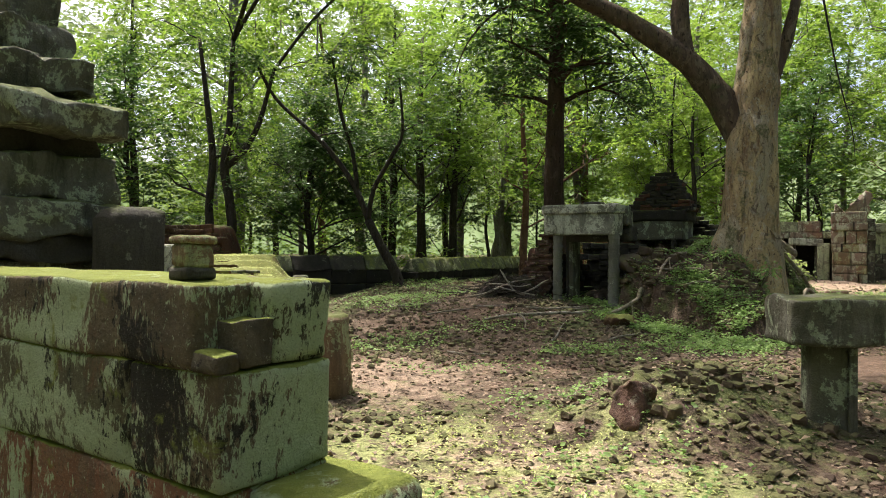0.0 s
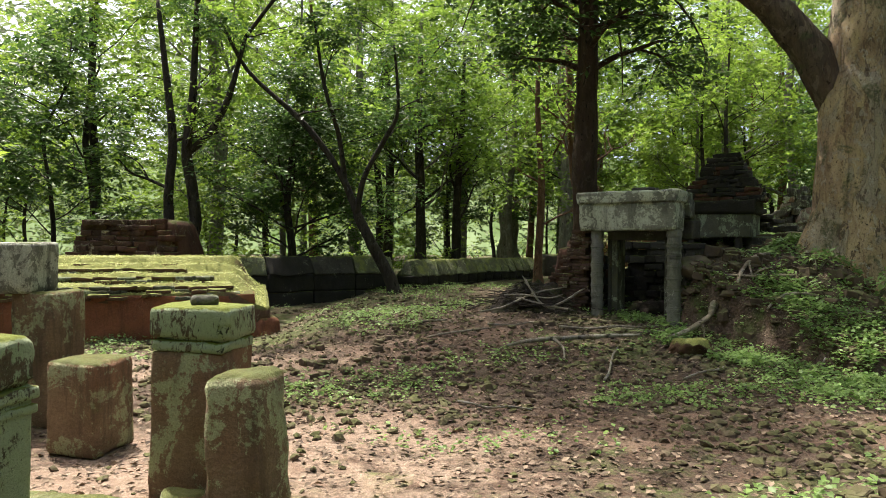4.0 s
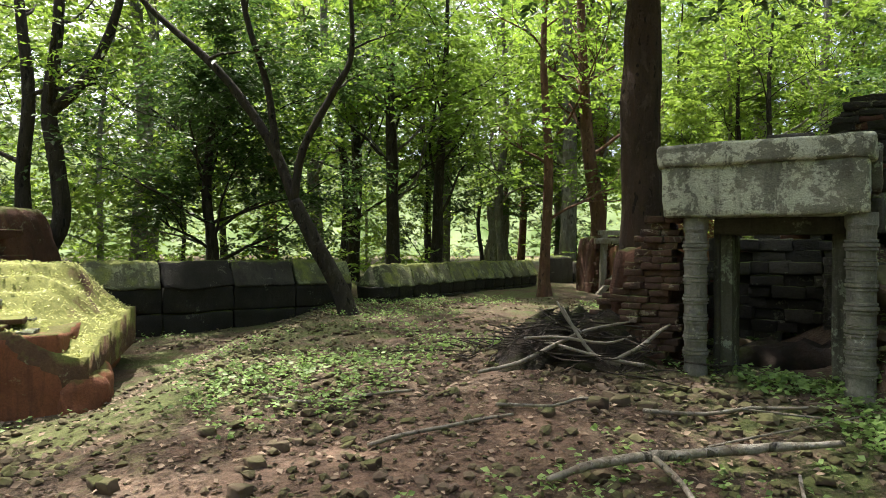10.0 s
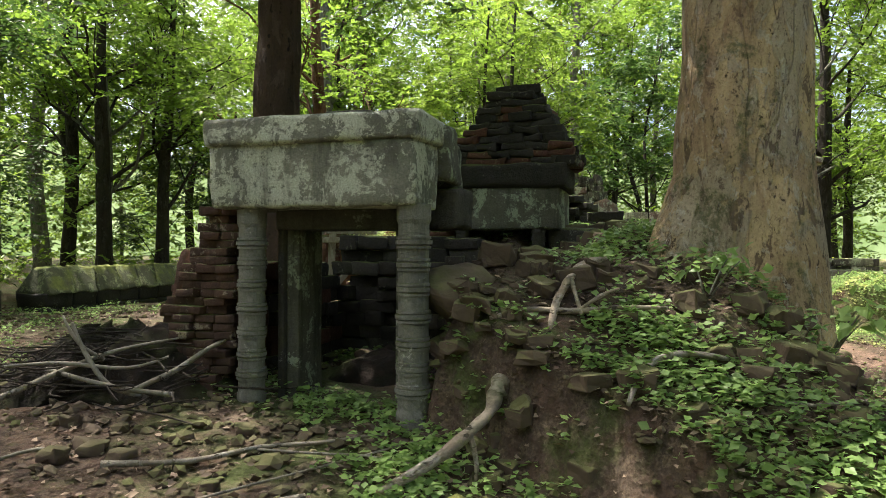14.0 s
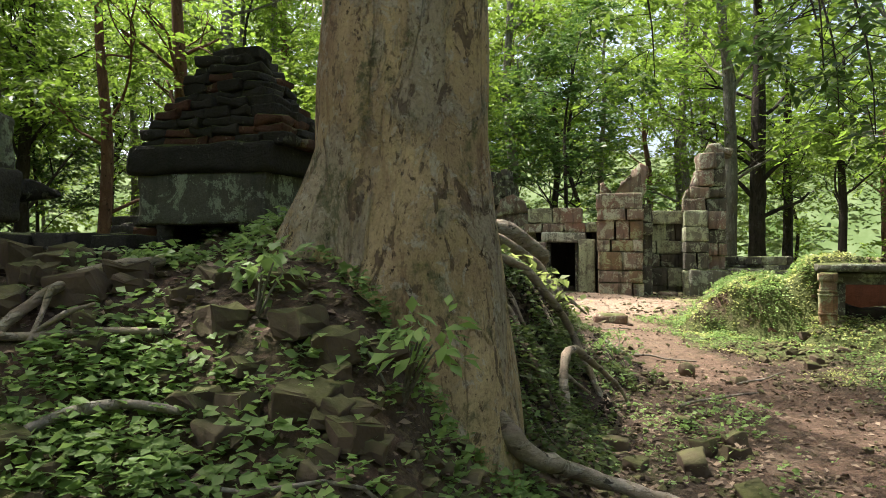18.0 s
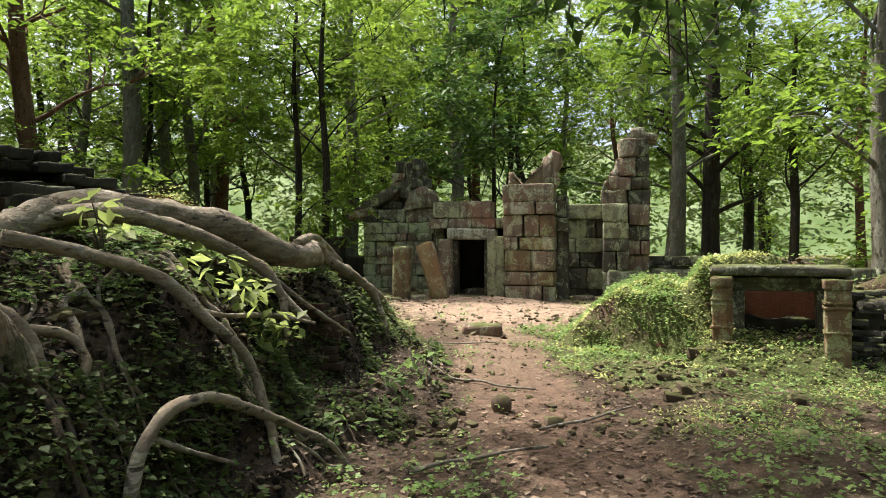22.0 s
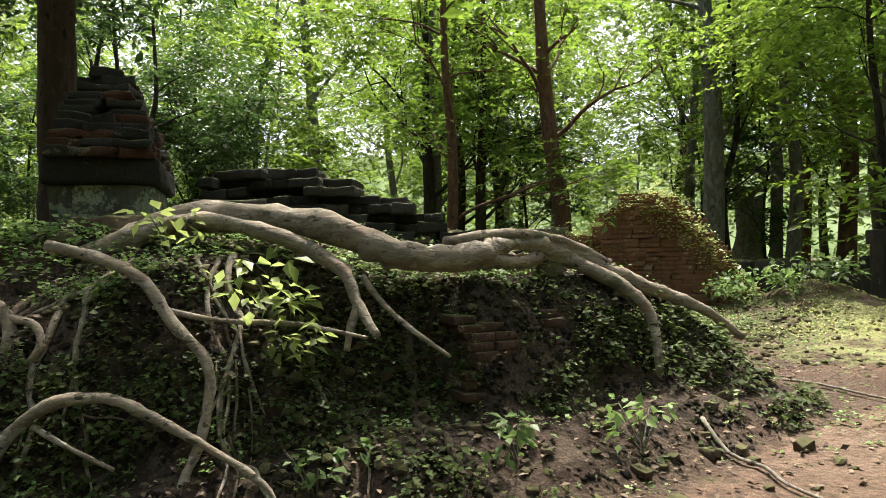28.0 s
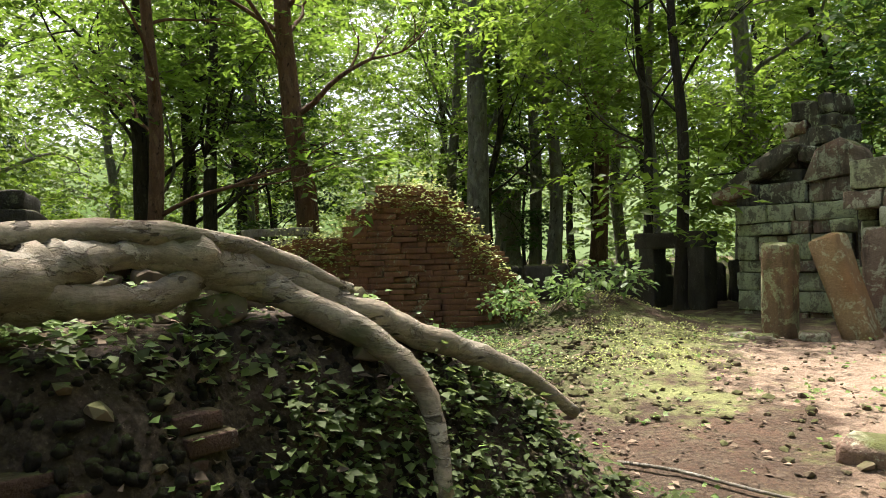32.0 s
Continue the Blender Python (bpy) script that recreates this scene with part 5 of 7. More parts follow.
    stone_part(k, "lintel", 0, 0, 1.25, 1.5, 0.4, 0.3, M_DARK, 456, cuts=5, worn=0.025, amp=0.035)
    stone_part(k, "post", -0.5, 0, 0, 0.35, 0.4, 1.27, M_DARK, 457, cuts=4, worn=0.025, amp=0.035)
    stone_part(k, "post", 0.55, 0, 0, 0.35, 0.4, 1.27, M_DARK, 458, cuts=4, worn=0.025, amp=0.035)
    w = thing("low_wall", local(-5.5, 2.2, -0.1), "low dark wall of stone blocks", "wall")
    for i in range(7):
        stone_part(w, "wall_block", -i * 0.8, 0.35 * nz(i, 0, 0, 1.7, 8), 0, 0.85, 0.7, 0.65 + 0.25 * nz(i, 3, 0, 1.3, 6), M_DARK, 460 + i, cuts=5, worn=0.08, amp=0.05)


def buried_shrine():
    s = thing("buried_shrine", pose(14.95, 17.7, 0, 0, 0, -42), "half-buried stone doorway with slab roof and red laterite back", "shrine")
    stone_part(s, "roof_slab", -0.02, 0.22, 1.19, 1.62, 0.62, 0.13, M_STONE, 501, cuts=8, worn=0.03, amp=0.025)
    stone_part(s, "inner_lintel", 0.0, 0.35, 0.98, 1.3, 0.4, 0.21, M_STONE, 502, cuts=6, worn=0.02, amp=0.015)
    stone_part(s, "post", -0.68, -0.1, 0.1, 0.24, 0.24, 1.08, M_PILLAR, 503, cuts=6, worn=0.02, amp=0.02)
    stone_part(s, "post", 0.62, -0.25, 0.0, 0.27, 0.27, 1.16, M_PILLAR, 504, cuts=6, worn=0.02, amp=0.02)
    # side walls added to shade the inside of the doorway
    stone_part(s, "side_wall", -0.68, 0.62, 0.0, 0.2, 0.7, 1.18, M_DARK, 513, cuts=5, worn=0.02, amp=0.015)
    stone_part(s, "side_wall", 0.68, 0.62, 0.0, 0.2, 0.7, 1.18, M_DARK, 514, cuts=5, worn=0.02, amp=0.015)
    stone_part(s, "lintel_moulding", 0.0, 0.12, 1.1, 1.34, 0.08, 0.07, M_STONE, 515, cuts=8, worn=0.012, amp=0.012)
    # jambs darkened: the hollow's shade is in their colour
    stone_part(s, "door_jamb", -0.48, 0.25, 0.1, 0.14, 0.3, 0.9, M_TEMPLE_DARK, 505, cuts=5, worn=0.015, amp=0.008)
    stone_part(s, "door_jamb", 0.5, 0.25, 0.1, 0.14, 0.3, 0.9, M_TEMPLE_DARK, 506, cuts=5, worn=0.015, amp=0.008)
    stone_part(s, "laterite_back", 0.0, 1.05, 0.0, 1.6, 0.4, 1.17, M_LATER, 507, cuts=8, worn=0.04, amp=0.03)
    for x, y, w, h, seed, turn in ((-1.02, 0.34, 0.5, 0.62, 508, -4), (-1.42, 0.4, 0.5, 0.4, 528, 8)):
        stone_part(s, "laterite_side", x, y, -0.1, w, 0.6, h, M_DARKRED, seed, turn, cuts=16, worn=0.09, amp=0.13, taper=0.2, label="dark red eroded laterite")
    for x, y, w in ((-0.68, -0.1, 0.27), (0.62, -0.25, 0.3)):
        for z in (0.5, 0.8, 0.86, 1.04):
            stone_part(s, "carved_band", x, y, z, w, w, 0.04 if z != 1.04 else 0.12, M_PILLAR, 516 + int(z * 10), cuts=4, worn=0.01, amp=0.008)
    stone_part(s, "earth_fill", 0.0, 0.6, 0.0, 1.12, 0.8, 0.6, M_EARTH, 529, cuts=12, worn=0.12, amp=0.09, taper=0.12, label="dark earth filling the doorway")
    w = thing("rubble_terrace", pose(16.3, 17.1, 0, 0, 0, -42), "stepped terrace of thin dark stones beside the shrine", "wall")
    courses(w, "slab", -0.7, 1.9, -0.1, -0.05, 14, 0.075, 0.4, (M_DARK, M_STONE, M_BLACK, M_DARK), 520, (0.02, 0.0), 0.22, 0.12, -0.06)
    stone_part(w, "core", 0.6, 0.75, -0.1, 2.2, 0.9, 1.0, M_DARK, 519, cuts=10, worn=0.1, amp=0.1)
    f = thing("far_wall", pose(18.5, 23.0, 0.2, 0, 0, -20), "long low dark stone wall in the trees", "wall")
    for i in range(8):
        stone_part(f, "wall_block", -2.0 + i * 0.95, 0, 0, 0.93, 0.6, 0.9 + 0.12 * nz(i, 0, 0, 1.9, 5), M_STONE, 530 + i, cuts=4, worn=0.06, amp=0.04)


def ruin_top(x):
    """Upper edge of the brick ruin: a shoulder, a rounded peak and a long slope."""
    return 1.62 + 0.8 * smooth(-1.05, -0.35, x) - 2.4 * smooth(0.1, 1.75, x) ** 0.8 + 0.1 * nz(x, 0, 0, 3.0, 3)


def brick_ruin():
    b = thing("brick_ruin", pose(7.0, 25.8, 0.15, 0, 0, 20) @ Matrix.Diagonal((1.36, 1, 1, 1)), "rounded ruined wall of eroded red brick overgrown with green", "brick ruin")
    brick_pile(b, -1.65, 1.75, -0.45, 0.0, ruin_top, 540, M_RUINBRICK, 0.3, (0.27, 0.085), rag=0.45, front=lambda x, z: 0.16 * nz(x, 0, z, 1.2, 44) + 0.13 * max(0.0, z - 1.2))
    bm = bmesh.new()
    nx, cols = 26, []
    for i in range(nx + 1):
        x = -1.7 + 3.5 * i / nx
        top = max(0.05, ruin_top(x) - 0.05)
        cols.append([bm.verts.new((x + 0.05 * nz(x, z, y, 2.0, 5), y + 0.12 * nz(x, z, y, 1.7, 6), z)) for y, z in ((-0.38, -0.2), (-0.36, top * 0.5), (-0.26, top * 0.9), (0.0, top), (0.4, top * 0.95), (0.75, top * 0.5), (0.8, -0.2))])
    for p, q in zip(cols, cols[1:]):
        for j in range(6):
            bm.faces.new((p[j], q[j], q[j + 1], p[j + 1]))
    bm.faces.new(cols[0])
    bm.faces.new(cols[-1][::-1])
    bmesh.ops.recalc_face_normals(bm, faces=bm.faces[:])
    part("core", bm, M_RUINBRICK, b)


def shoring():
    """Pale timber frame that props the broken end of the brick ruin."""
    base = height(4.6, 24.95)
    t = thing("timber_prop", pose(4.3, 24.95, base - 0.1, 0, 0, 3), "pale weathered timber frame propping the brick ruin", "prop")

    def beam(name, a, b, w, seed):
        a, b = Vector(a), Vector(b)
        bm = stone_bm(w, w, (b - a).length, seed, cuts=4, worn=0.012, amp=0.006)
        part(name, bm, M_WOOD, t, m=Matrix.Translation(a) @ (b - a).to_track_quat("Z", "Y").to_matrix().to_4x4())

    beam("post", (0.1, 0, 0), (0.16, 0, 1.6), 0.15, 571)
    beam("post", (0.95, 0.1, 0), (0.95, 0.1, 1.55), 0.13, 572)
    beam("rail", (-0.12, -0.1, 1.42), (1.2, -0.08, 1.42), 0.13, 573)
    beam("rail", (0.0, -0.02, 1.62), (1.2, 0.0, 1.62), 0.12, 574)
    beam("brace", (-0.1, -0.2, 0.05), (1.0, -0.1, 1.25), 0.12, 575)
    s = thing("brick_stub", pose(5.0, 25.9, 0.2, 0, 0, 10), "dark broken end of the brick ruin behind the timbers", "brick ruin")
    stone_part(s, "core", 0, 0.2, 0, 1.7, 1.0, 1.7, M_DARKRED, 576, cuts=12, worn=0.08, amp=0.09, taper=0.1)
    courses(s, "brick", -0.9, 0.9, -0.35, 0.0, 16, 0.11, 0.35, (M_DARKRED, M_BRICK, M_DARKRED), 577, (0.02, 0.0), 0.26, 0.05, -0.012)


foreground_wall()
stacked_tower()
porch_table()
pillars()
platform()
enclosure_wall()
gate()
second_tower()
temple()
buried_shrine()
brick_ruin()
shoring()

# ---- trees ----
def limb(soup, start, way, length, r, rng, depth, tips, gravity=0.0):
    """A branching limb; its tips are gathered for the leaves."""
    pts, p, d = [], Vector(start), Vector(way).normalized()
    n = 4
    for i in range(n + 1):
        pts.append((*p, r * (1 - 0.55 * i / n)))
        d = (d + Vector((rng.gauss(0, 0.2), rng.gauss(0, 0.2), rng.gauss(0, 0.12) + gravity))).normalized()
        p = p + d * length / n
    soup.tube(pts, seg=6 if depth > 1 else 5, rough=0.06, seed=rng.random() * 50, steps=2)
    tips.append(Vector(pts[-1][:3]))
    if depth > 0:
        for k in range(rng.randint(2, 3)):
            q = Vector(pts[rng.randint(2, n)][:3])
            w = (d + Vector((rng.gauss(0, 0.7), rng.gauss(0, 0.7), rng.gauss(0.15, 0.4)))).normalized()
            limb(soup, q, w, length * rng.uniform(0.5, 0.75), r * 0.45, rng, depth - 1, tips, gravity)


def tree(name, m, trunk, limbs, bark, leafmat, seed, label, crown=(0.6, 40, 0.12), group="", grow=None, extra=(), over=(), limb_bark=None, bare=False):
    """trunk: list of (x, y, z, r); limbs: how many grown limbs; grow: (from, to, length) as shares of the trunk; extra:
    drawn limbs; over: unseen high limbs added for shade.
    """
    rng = random.Random(seed)
    t = thing(name, m, label, "tree", group)
    wood, tips = Soup(), []
    big = max(q[3] for q in trunk) > 0.3
    wood.tube(trunk, seg=56 if big else 9, rough=0.07, seed=seed, steps=8 if big else 5, ridges=5 if big else 4, flare=0.12 if big else 0.25)
    stem = wood
    if limb_bark:
        wood = Soup()
    for e in extra:
        wood.tube(e, seg=9, rough=0.07, seed=seed + 1, steps=4)
        tips.append(Vector(e[-1][:3]))
        for q in (e[-2:] if bare else e[2:]):
            if rng.random() < 0.8:
                limb(wood, q[:3], (rng.gauss(0, 1), rng.gauss(0, 1), 0.7), 1.2, q[3] * 0.45, rng, 1, tips)
    for e in over:
        wood.tube(e, seg=8, rough=0.07, seed=seed + 2, steps=4)
        for q in e[2:]:
            for _ in range(2):
                limb(wood, q[:3], (rng.gauss(0, 1), rng.gauss(0, 1), 0.3), 1.7, max(0.03, q[3] * 0.45), rng, 2, tips)
    line = smooth_line([Vector(q) for q in trunk], 6)
    lo, hi, length = grow or (0.45, 1.0, 2.2)
    for k in range(limbs):
        f = lo + (hi - lo) * (k + rng.random()) / max(1, limbs)
        q = line[min(len(line) - 1, int(f * (len(line) - 1)))]
        a = k * 2.4 + rng.random()
        way = Vector((math.cos(a), math.sin(a), rng.uniform(0.45, 1.25)))
        limb(wood, q.to_3d(), way, length * rng.uniform(0.7, 1.2) * (1.15 - 0.4 * f), max(0.018, q[3] * 0.34), rng, 2, tips)
    part("trunk", stem.mesh("trunk", bark), None, t)
    if limb_bark:
        part("limb", wood.mesh("limb", limb_bark), None, t, "reddish limbs with backlit shade in their colour")
    leaves = Leaves(seed)
    r, n, size = crown
    for tip in tips:
        k = rng.random()
        if k < 0.22 and len(tips) > 12:
            leaves.spray(tip, r * 0.5, int(n * 0.3), size)
        else:
            leaves.spray(tip, r * rng.uniform(0.6, 1.15), int(n * rng.uniform(0.8, 1.5)), size * rng.uniform(0.85, 1.15))
    part("crown", leaves.mesh("crown", leafmat), None, t)
    return t


def forest():
    kinds = []
    specs = [  # trunk height, radius, lean, limbs, limb length, bark, leaf, crown
        (11, 0.16, 0.5, 10, 2.6, M_BARK_DARK, M_LEAF, (0.95, 54, 0.19)), (13, 0.2, -0.4, 10, 2.8, M_BARK_GREY, M_LEAF, (1.0, 54, 0.19)),
        (9, 0.1, 0.7, 8, 2.2, M_BARK_DARK, M_LEAF_LIGHT, (0.85, 62, 0.18)), (7, 0.07, -0.5, 8, 1.6, M_BARK_GREY, M_LEAF_LIGHT, (0.7, 62, 0.16)),
        (12, 0.22, 0.2, 10, 2.9, M_BARK_RED, M_LEAF, (1.0, 54, 0.19)), (6, 0.06, 0.3, 9, 1.3, M_BARK_DARK, M_LEAF_DARK, (0.65, 70, 0.15))]
    for i, (h, r, lean, n, length, bark, leaf, crown) in enumerate(specs):
        rng = random.Random(700 + i)
        trunk = [(0, 0, -0.15, r * 1.35), (0.02, 0.03, 0.6, r)]
        for k in range(1, 6):
            f = k / 5
            trunk.append((lean * f * f + rng.gauss(0, 0.12), rng.gauss(0, 0.12), 0.6 + (h - 0.6) * f, r * (1 - 0.75 * f)))
        grow = (0.3, 1.0, length) if h > 8 else (0.15, 1.0, length)
        kinds.append(tree("forest_tree", pose(0, 0, -200), trunk, n, bark, leaf, 720 + i, "slender forest tree with small bright green leaves", crown, "forest trees", grow))
    rng = random.Random(33)
    spots, tries = [], 0
    while len(spots) < 138 and tries < 6000:
        tries += 1
        a, d = rng.uniform(0, 2 * math.pi), 10 + 36 * rng.random() ** 0.8
        x, y = 4.5 + math.cos(a) * d, 12 + math.sin(a) * d
        if clear_of(x, y) and all(math.hypot(x - u, y - v) > 1.9 for u, v in spots):
            spots.append((x, y))
    while len(spots) < 156:
        x, y = rng.uniform(2, 32), rng.uniform(36, 46)
        if all(math.hypot(x - u, y - v) > 1.9 for u, v in spots):
            spots.append((x, y))
    for x, y in spots:
        low = 2 < x < 19 and 20 < y < 35
        k = rng.choices(range(6), (0, 0, 1, 3, 0, 3) if low else (3, 3, 3, 2, 2, 3))[0]
        s = rng.uniform(1.0, 1.5)
        copy_thing(kinds[k], on_ground(x, y, 0, rng.uniform(0, 360)) @ Matrix.Scale(s, 4))
    for k in kinds:
        for o in (*k.children_recursive, k):
            bpy.data.objects.remove(o)


def clear_of(x, y):
    """True where a forest tree may stand: off the clearing, the ruins and the lines of view along the path."""
    if -9.5 < x < 9.0 and -6 < y < 22.5:
        return False
    if 8.0 <= x < 21 and 5 < y < 28.5:
        return False
    if 0.5 < x < 5.0 and 22 < y < 43:
        return False
    if -4 < x < 9.5 and 22 < y < (31.5 if x > 0.5 else 28):
        return False
    return True


def far_woods():
    """Dense leafage beyond the trees, all round."""
    rng = random.Random(91)
    near, far = Leaves(92), Leaves(93)
    for _ in range(8600):
        a = rng.uniform(0, 2 * math.pi)
        d = rng.uniform(13, 44)
        x, y = 4.5 + math.cos(a) * d, 12 + math.sin(a) * d
        if not clear_of(x, y) or nz(x, y, 0, 0.22, 95) < 0.02:
            continue
        z = height(x, y) + 3.6 * rng.random() ** 1.7
        near.spray((x, y, z + 0.25), 0.8, 18, 0.2)
    for _ in range(2600):
        x, y = rng.uniform(-26, 6), rng.uniform(24, 46)
        if clear_of(x, y) and nz(x, y, 0, 0.3, 96) > -0.05:
            near.spray((x, y, 3 + 9 * rng.random()), 1.0, 18, 0.22)
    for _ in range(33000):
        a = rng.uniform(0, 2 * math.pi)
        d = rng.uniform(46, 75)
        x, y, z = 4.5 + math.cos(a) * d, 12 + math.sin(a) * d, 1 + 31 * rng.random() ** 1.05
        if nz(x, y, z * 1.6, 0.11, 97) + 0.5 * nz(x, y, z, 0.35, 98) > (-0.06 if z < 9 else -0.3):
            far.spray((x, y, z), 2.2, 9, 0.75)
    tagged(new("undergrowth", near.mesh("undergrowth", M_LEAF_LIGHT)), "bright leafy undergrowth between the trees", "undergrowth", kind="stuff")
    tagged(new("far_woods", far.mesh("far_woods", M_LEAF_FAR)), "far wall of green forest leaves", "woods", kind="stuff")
    # glowing ring added to stand for hazy sunlit woods in the distance
    n = Nodes("distant_woods_glow")
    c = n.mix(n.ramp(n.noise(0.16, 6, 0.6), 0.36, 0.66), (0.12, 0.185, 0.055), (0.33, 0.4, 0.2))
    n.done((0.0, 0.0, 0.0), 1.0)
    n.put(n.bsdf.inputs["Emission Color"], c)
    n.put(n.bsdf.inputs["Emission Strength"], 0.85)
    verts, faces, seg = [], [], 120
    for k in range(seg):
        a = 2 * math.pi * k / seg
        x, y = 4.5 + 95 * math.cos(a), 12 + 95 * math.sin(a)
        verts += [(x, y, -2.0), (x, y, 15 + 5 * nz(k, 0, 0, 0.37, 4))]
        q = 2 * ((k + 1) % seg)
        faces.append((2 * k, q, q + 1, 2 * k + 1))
    tagged(new("backdrop", pydata("backdrop", verts, faces, n.mat)), "glowing pale green backdrop of hazy woods in the distance", "backdrop", kind="structure")


def special_trees():
    bt = [(0.02, -0.06, -1.35, 0.66), (0.0, -0.04, -0.7, 0.62), (0.0, 0, 0, 0.575), (0, 0, 0.7, 0.53), (0, 0, 1.5, 0.5), (0.03, 0, 2.4, 0.48), (0.05, 0, 3.2, 0.44), (0.15, 0, 4.6, 0.36), (0.3, 0.1, 7.0, 0.28), (0.4, 0.1, 10.0, 0.16)]
    left = [(-0.1, 0, 2.3, 0.3), (-0.6, 0.1, 3.3, 0.3), (-1.3, 0.1, 4.1, 0.24), (-2.4, 0.2, 4.9, 0.2), (-3.4, 0.2, 5.4, 0.17), (-5.0, 0.0, 6.2, 0.12), (-6.8, -0.1, 6.8, 0.08), (-8.4, -0.4, 7.0, 0.04)]
    left2 = [(-1.25, 0.1, 4.0, 0.2), (-1.4, 0.2, 4.9, 0.19), (-1.35, 0.3, 6.2, 0.15), (-1.7, 0.4, 8.0, 0.1)]
    right = [(0.2, 0, 3.2, 0.15), (0.55, -0.1, 4.2, 0.13), (0.85, -0.1, 5.4, 0.1), (1.2, 0, 7.2, 0.06)]
    # high limbs out of view, added to shade the bank and path
    far_shade_limbs = ([(0.2, 0.1, 7.4, 0.2), (0.8, 1.6, 8.8, 0.16), (1.6, 3.2, 9.4, 0.11), (2.4, 4.6, 9.6, 0.06), (2.9, 5.6, 9.5, 0.03)],
                 [(0.2, 0.2, 7.8, 0.18), (0.2, 2.2, 9.2, 0.14), (0.1, 4.4, 10.0, 0.09), (0.3, 6.4, 10.2, 0.04)],
                 [(0.2, 0.2, 7.9, 0.16), (0.9, 2.4, 9.2, 0.13), (1.4, 4.4, 9.8, 0.1), (2.2, 6.2, 10.0, 0.05)],
                 [(0.1, 0.1, 8.0, 0.16), (-1.4, 1.8, 9.6, 0.12), (-2.4, 3.4, 10.4, 0.08), (-3.2, 5.0, 10.6, 0.04)],
                 [(0.2, 0.1, 8.0, 0.15), (1.8, 2.0, 9.4, 0.13), (3.2, 3.8, 10.2, 0.09), (4.6, 5.2, 10.6, 0.05)],
                 [(0.2, 0.0, 8.0, 0.14), (1.2, 0.8, 9.4, 0.11), (2.4, 1.8, 10.0, 0.07), (3.4, 2.6, 10.2, 0.04)])
    # more unseen limbs, added to shade the ground before the tree
    over = ([(0.0, -0.1, 6.8, 0.2), (-1.2, -1.6, 8.2, 0.16), (-2.6, -3.2, 9.2, 0.12), (-4.4, -4.4, 9.8, 0.08), (-6.6, -4.7, 10.1, 0.04)],
            [(0.0, 0.0, 7.0, 0.2), (0.3, -2.0, 8.5, 0.16), (0.4, -4.2, 9.4, 0.11), (0.2, -6.2, 9.8, 0.06)],
            [(0.0, 0.0, 7.0, 0.2), (-1.8, -0.6, 8.6, 0.15), (-3.6, -1.6, 9.6, 0.11), (-5.2, -2.6, 10.0, 0.06)],
            [(0.0, 0.0, 6.9, 0.2), (-2.2, -1.4, 8.4, 0.16), (-4.6, -2.9, 9.5, 0.12), (-6.4, -4.2, 10.0, 0.09), (-7.6, -5.2, 10.2, 0.05)],
            [(0.0, 0.0, 7.2, 0.16), (-1.0, -2.4, 8.8, 0.13), (-2.0, -5.0, 9.6, 0.09), (-2.6, -7.4, 10.0, 0.05)])
    tree("great_tree", pose(6.25, 13.75, 1.3), bt, 9, M_BARK_PALE, M_LEAF, 801, "great old tree with pale flaking bark and forked limbs", (1.0, 34, 0.16), grow=(0.82, 1.0, 3.2), extra=(left, left2, right), over=(*over, *far_shade_limbs), limb_bark=M_BARK_LIMB, bare=True)
    for i, (x, y, z) in enumerate(((11.05, 14.6, 2.95), (11.5, 15.4, 3.3), (10.3, 14.5, 3.5), (10.0, 16.6, 3.9), (12.3, 16.3, 3.7))):
        b = thing("hanging_branch", pose(x, y, z - 0.3), "thin drooping leafy branch hanging over the path", "branch", "hanging branches")
        s, lv = Soup(), Leaves(840 + i)
        s.tube([(-0.5, 0.5, 4.6, 0.03), (-0.2, 0.3, 2.4, 0.02), (0, 0, 0.9, 0.012), (0.05, -0.05, 0, 0.005)], seg=6, rough=0.05, seed=i, steps=4)
        rng = random.Random(850 + i)
        for k in range(11):
            a, u = rng.uniform(0, 6.28), rng.uniform(0.05, 1.6)
            q = Vector((0.45 * math.cos(a), 0.45 * math.sin(a), u - 0.1 + rng.uniform(-0.15, 0.2)))
            s.tube([(0, 0, u + 0.15, 0.006), (*(q * 0.5 + Vector((0, 0, u * 0.5 + 0.1))), 0.005), (*q, 0.003)], seg=5, rough=0.02, seed=k, steps=2)
            lv.spray(q, 0.4, 18, 0.15, 0.6)
        part("twig", s.mesh("twig", M_BARK_DARK), None, b)
        # the dark leaf colour paints some of them as silhouettes
        part("leaves", lv.mesh("leaves", M_LEAF if i % 2 else M_LEAF_DARK, 0.5), None, b)
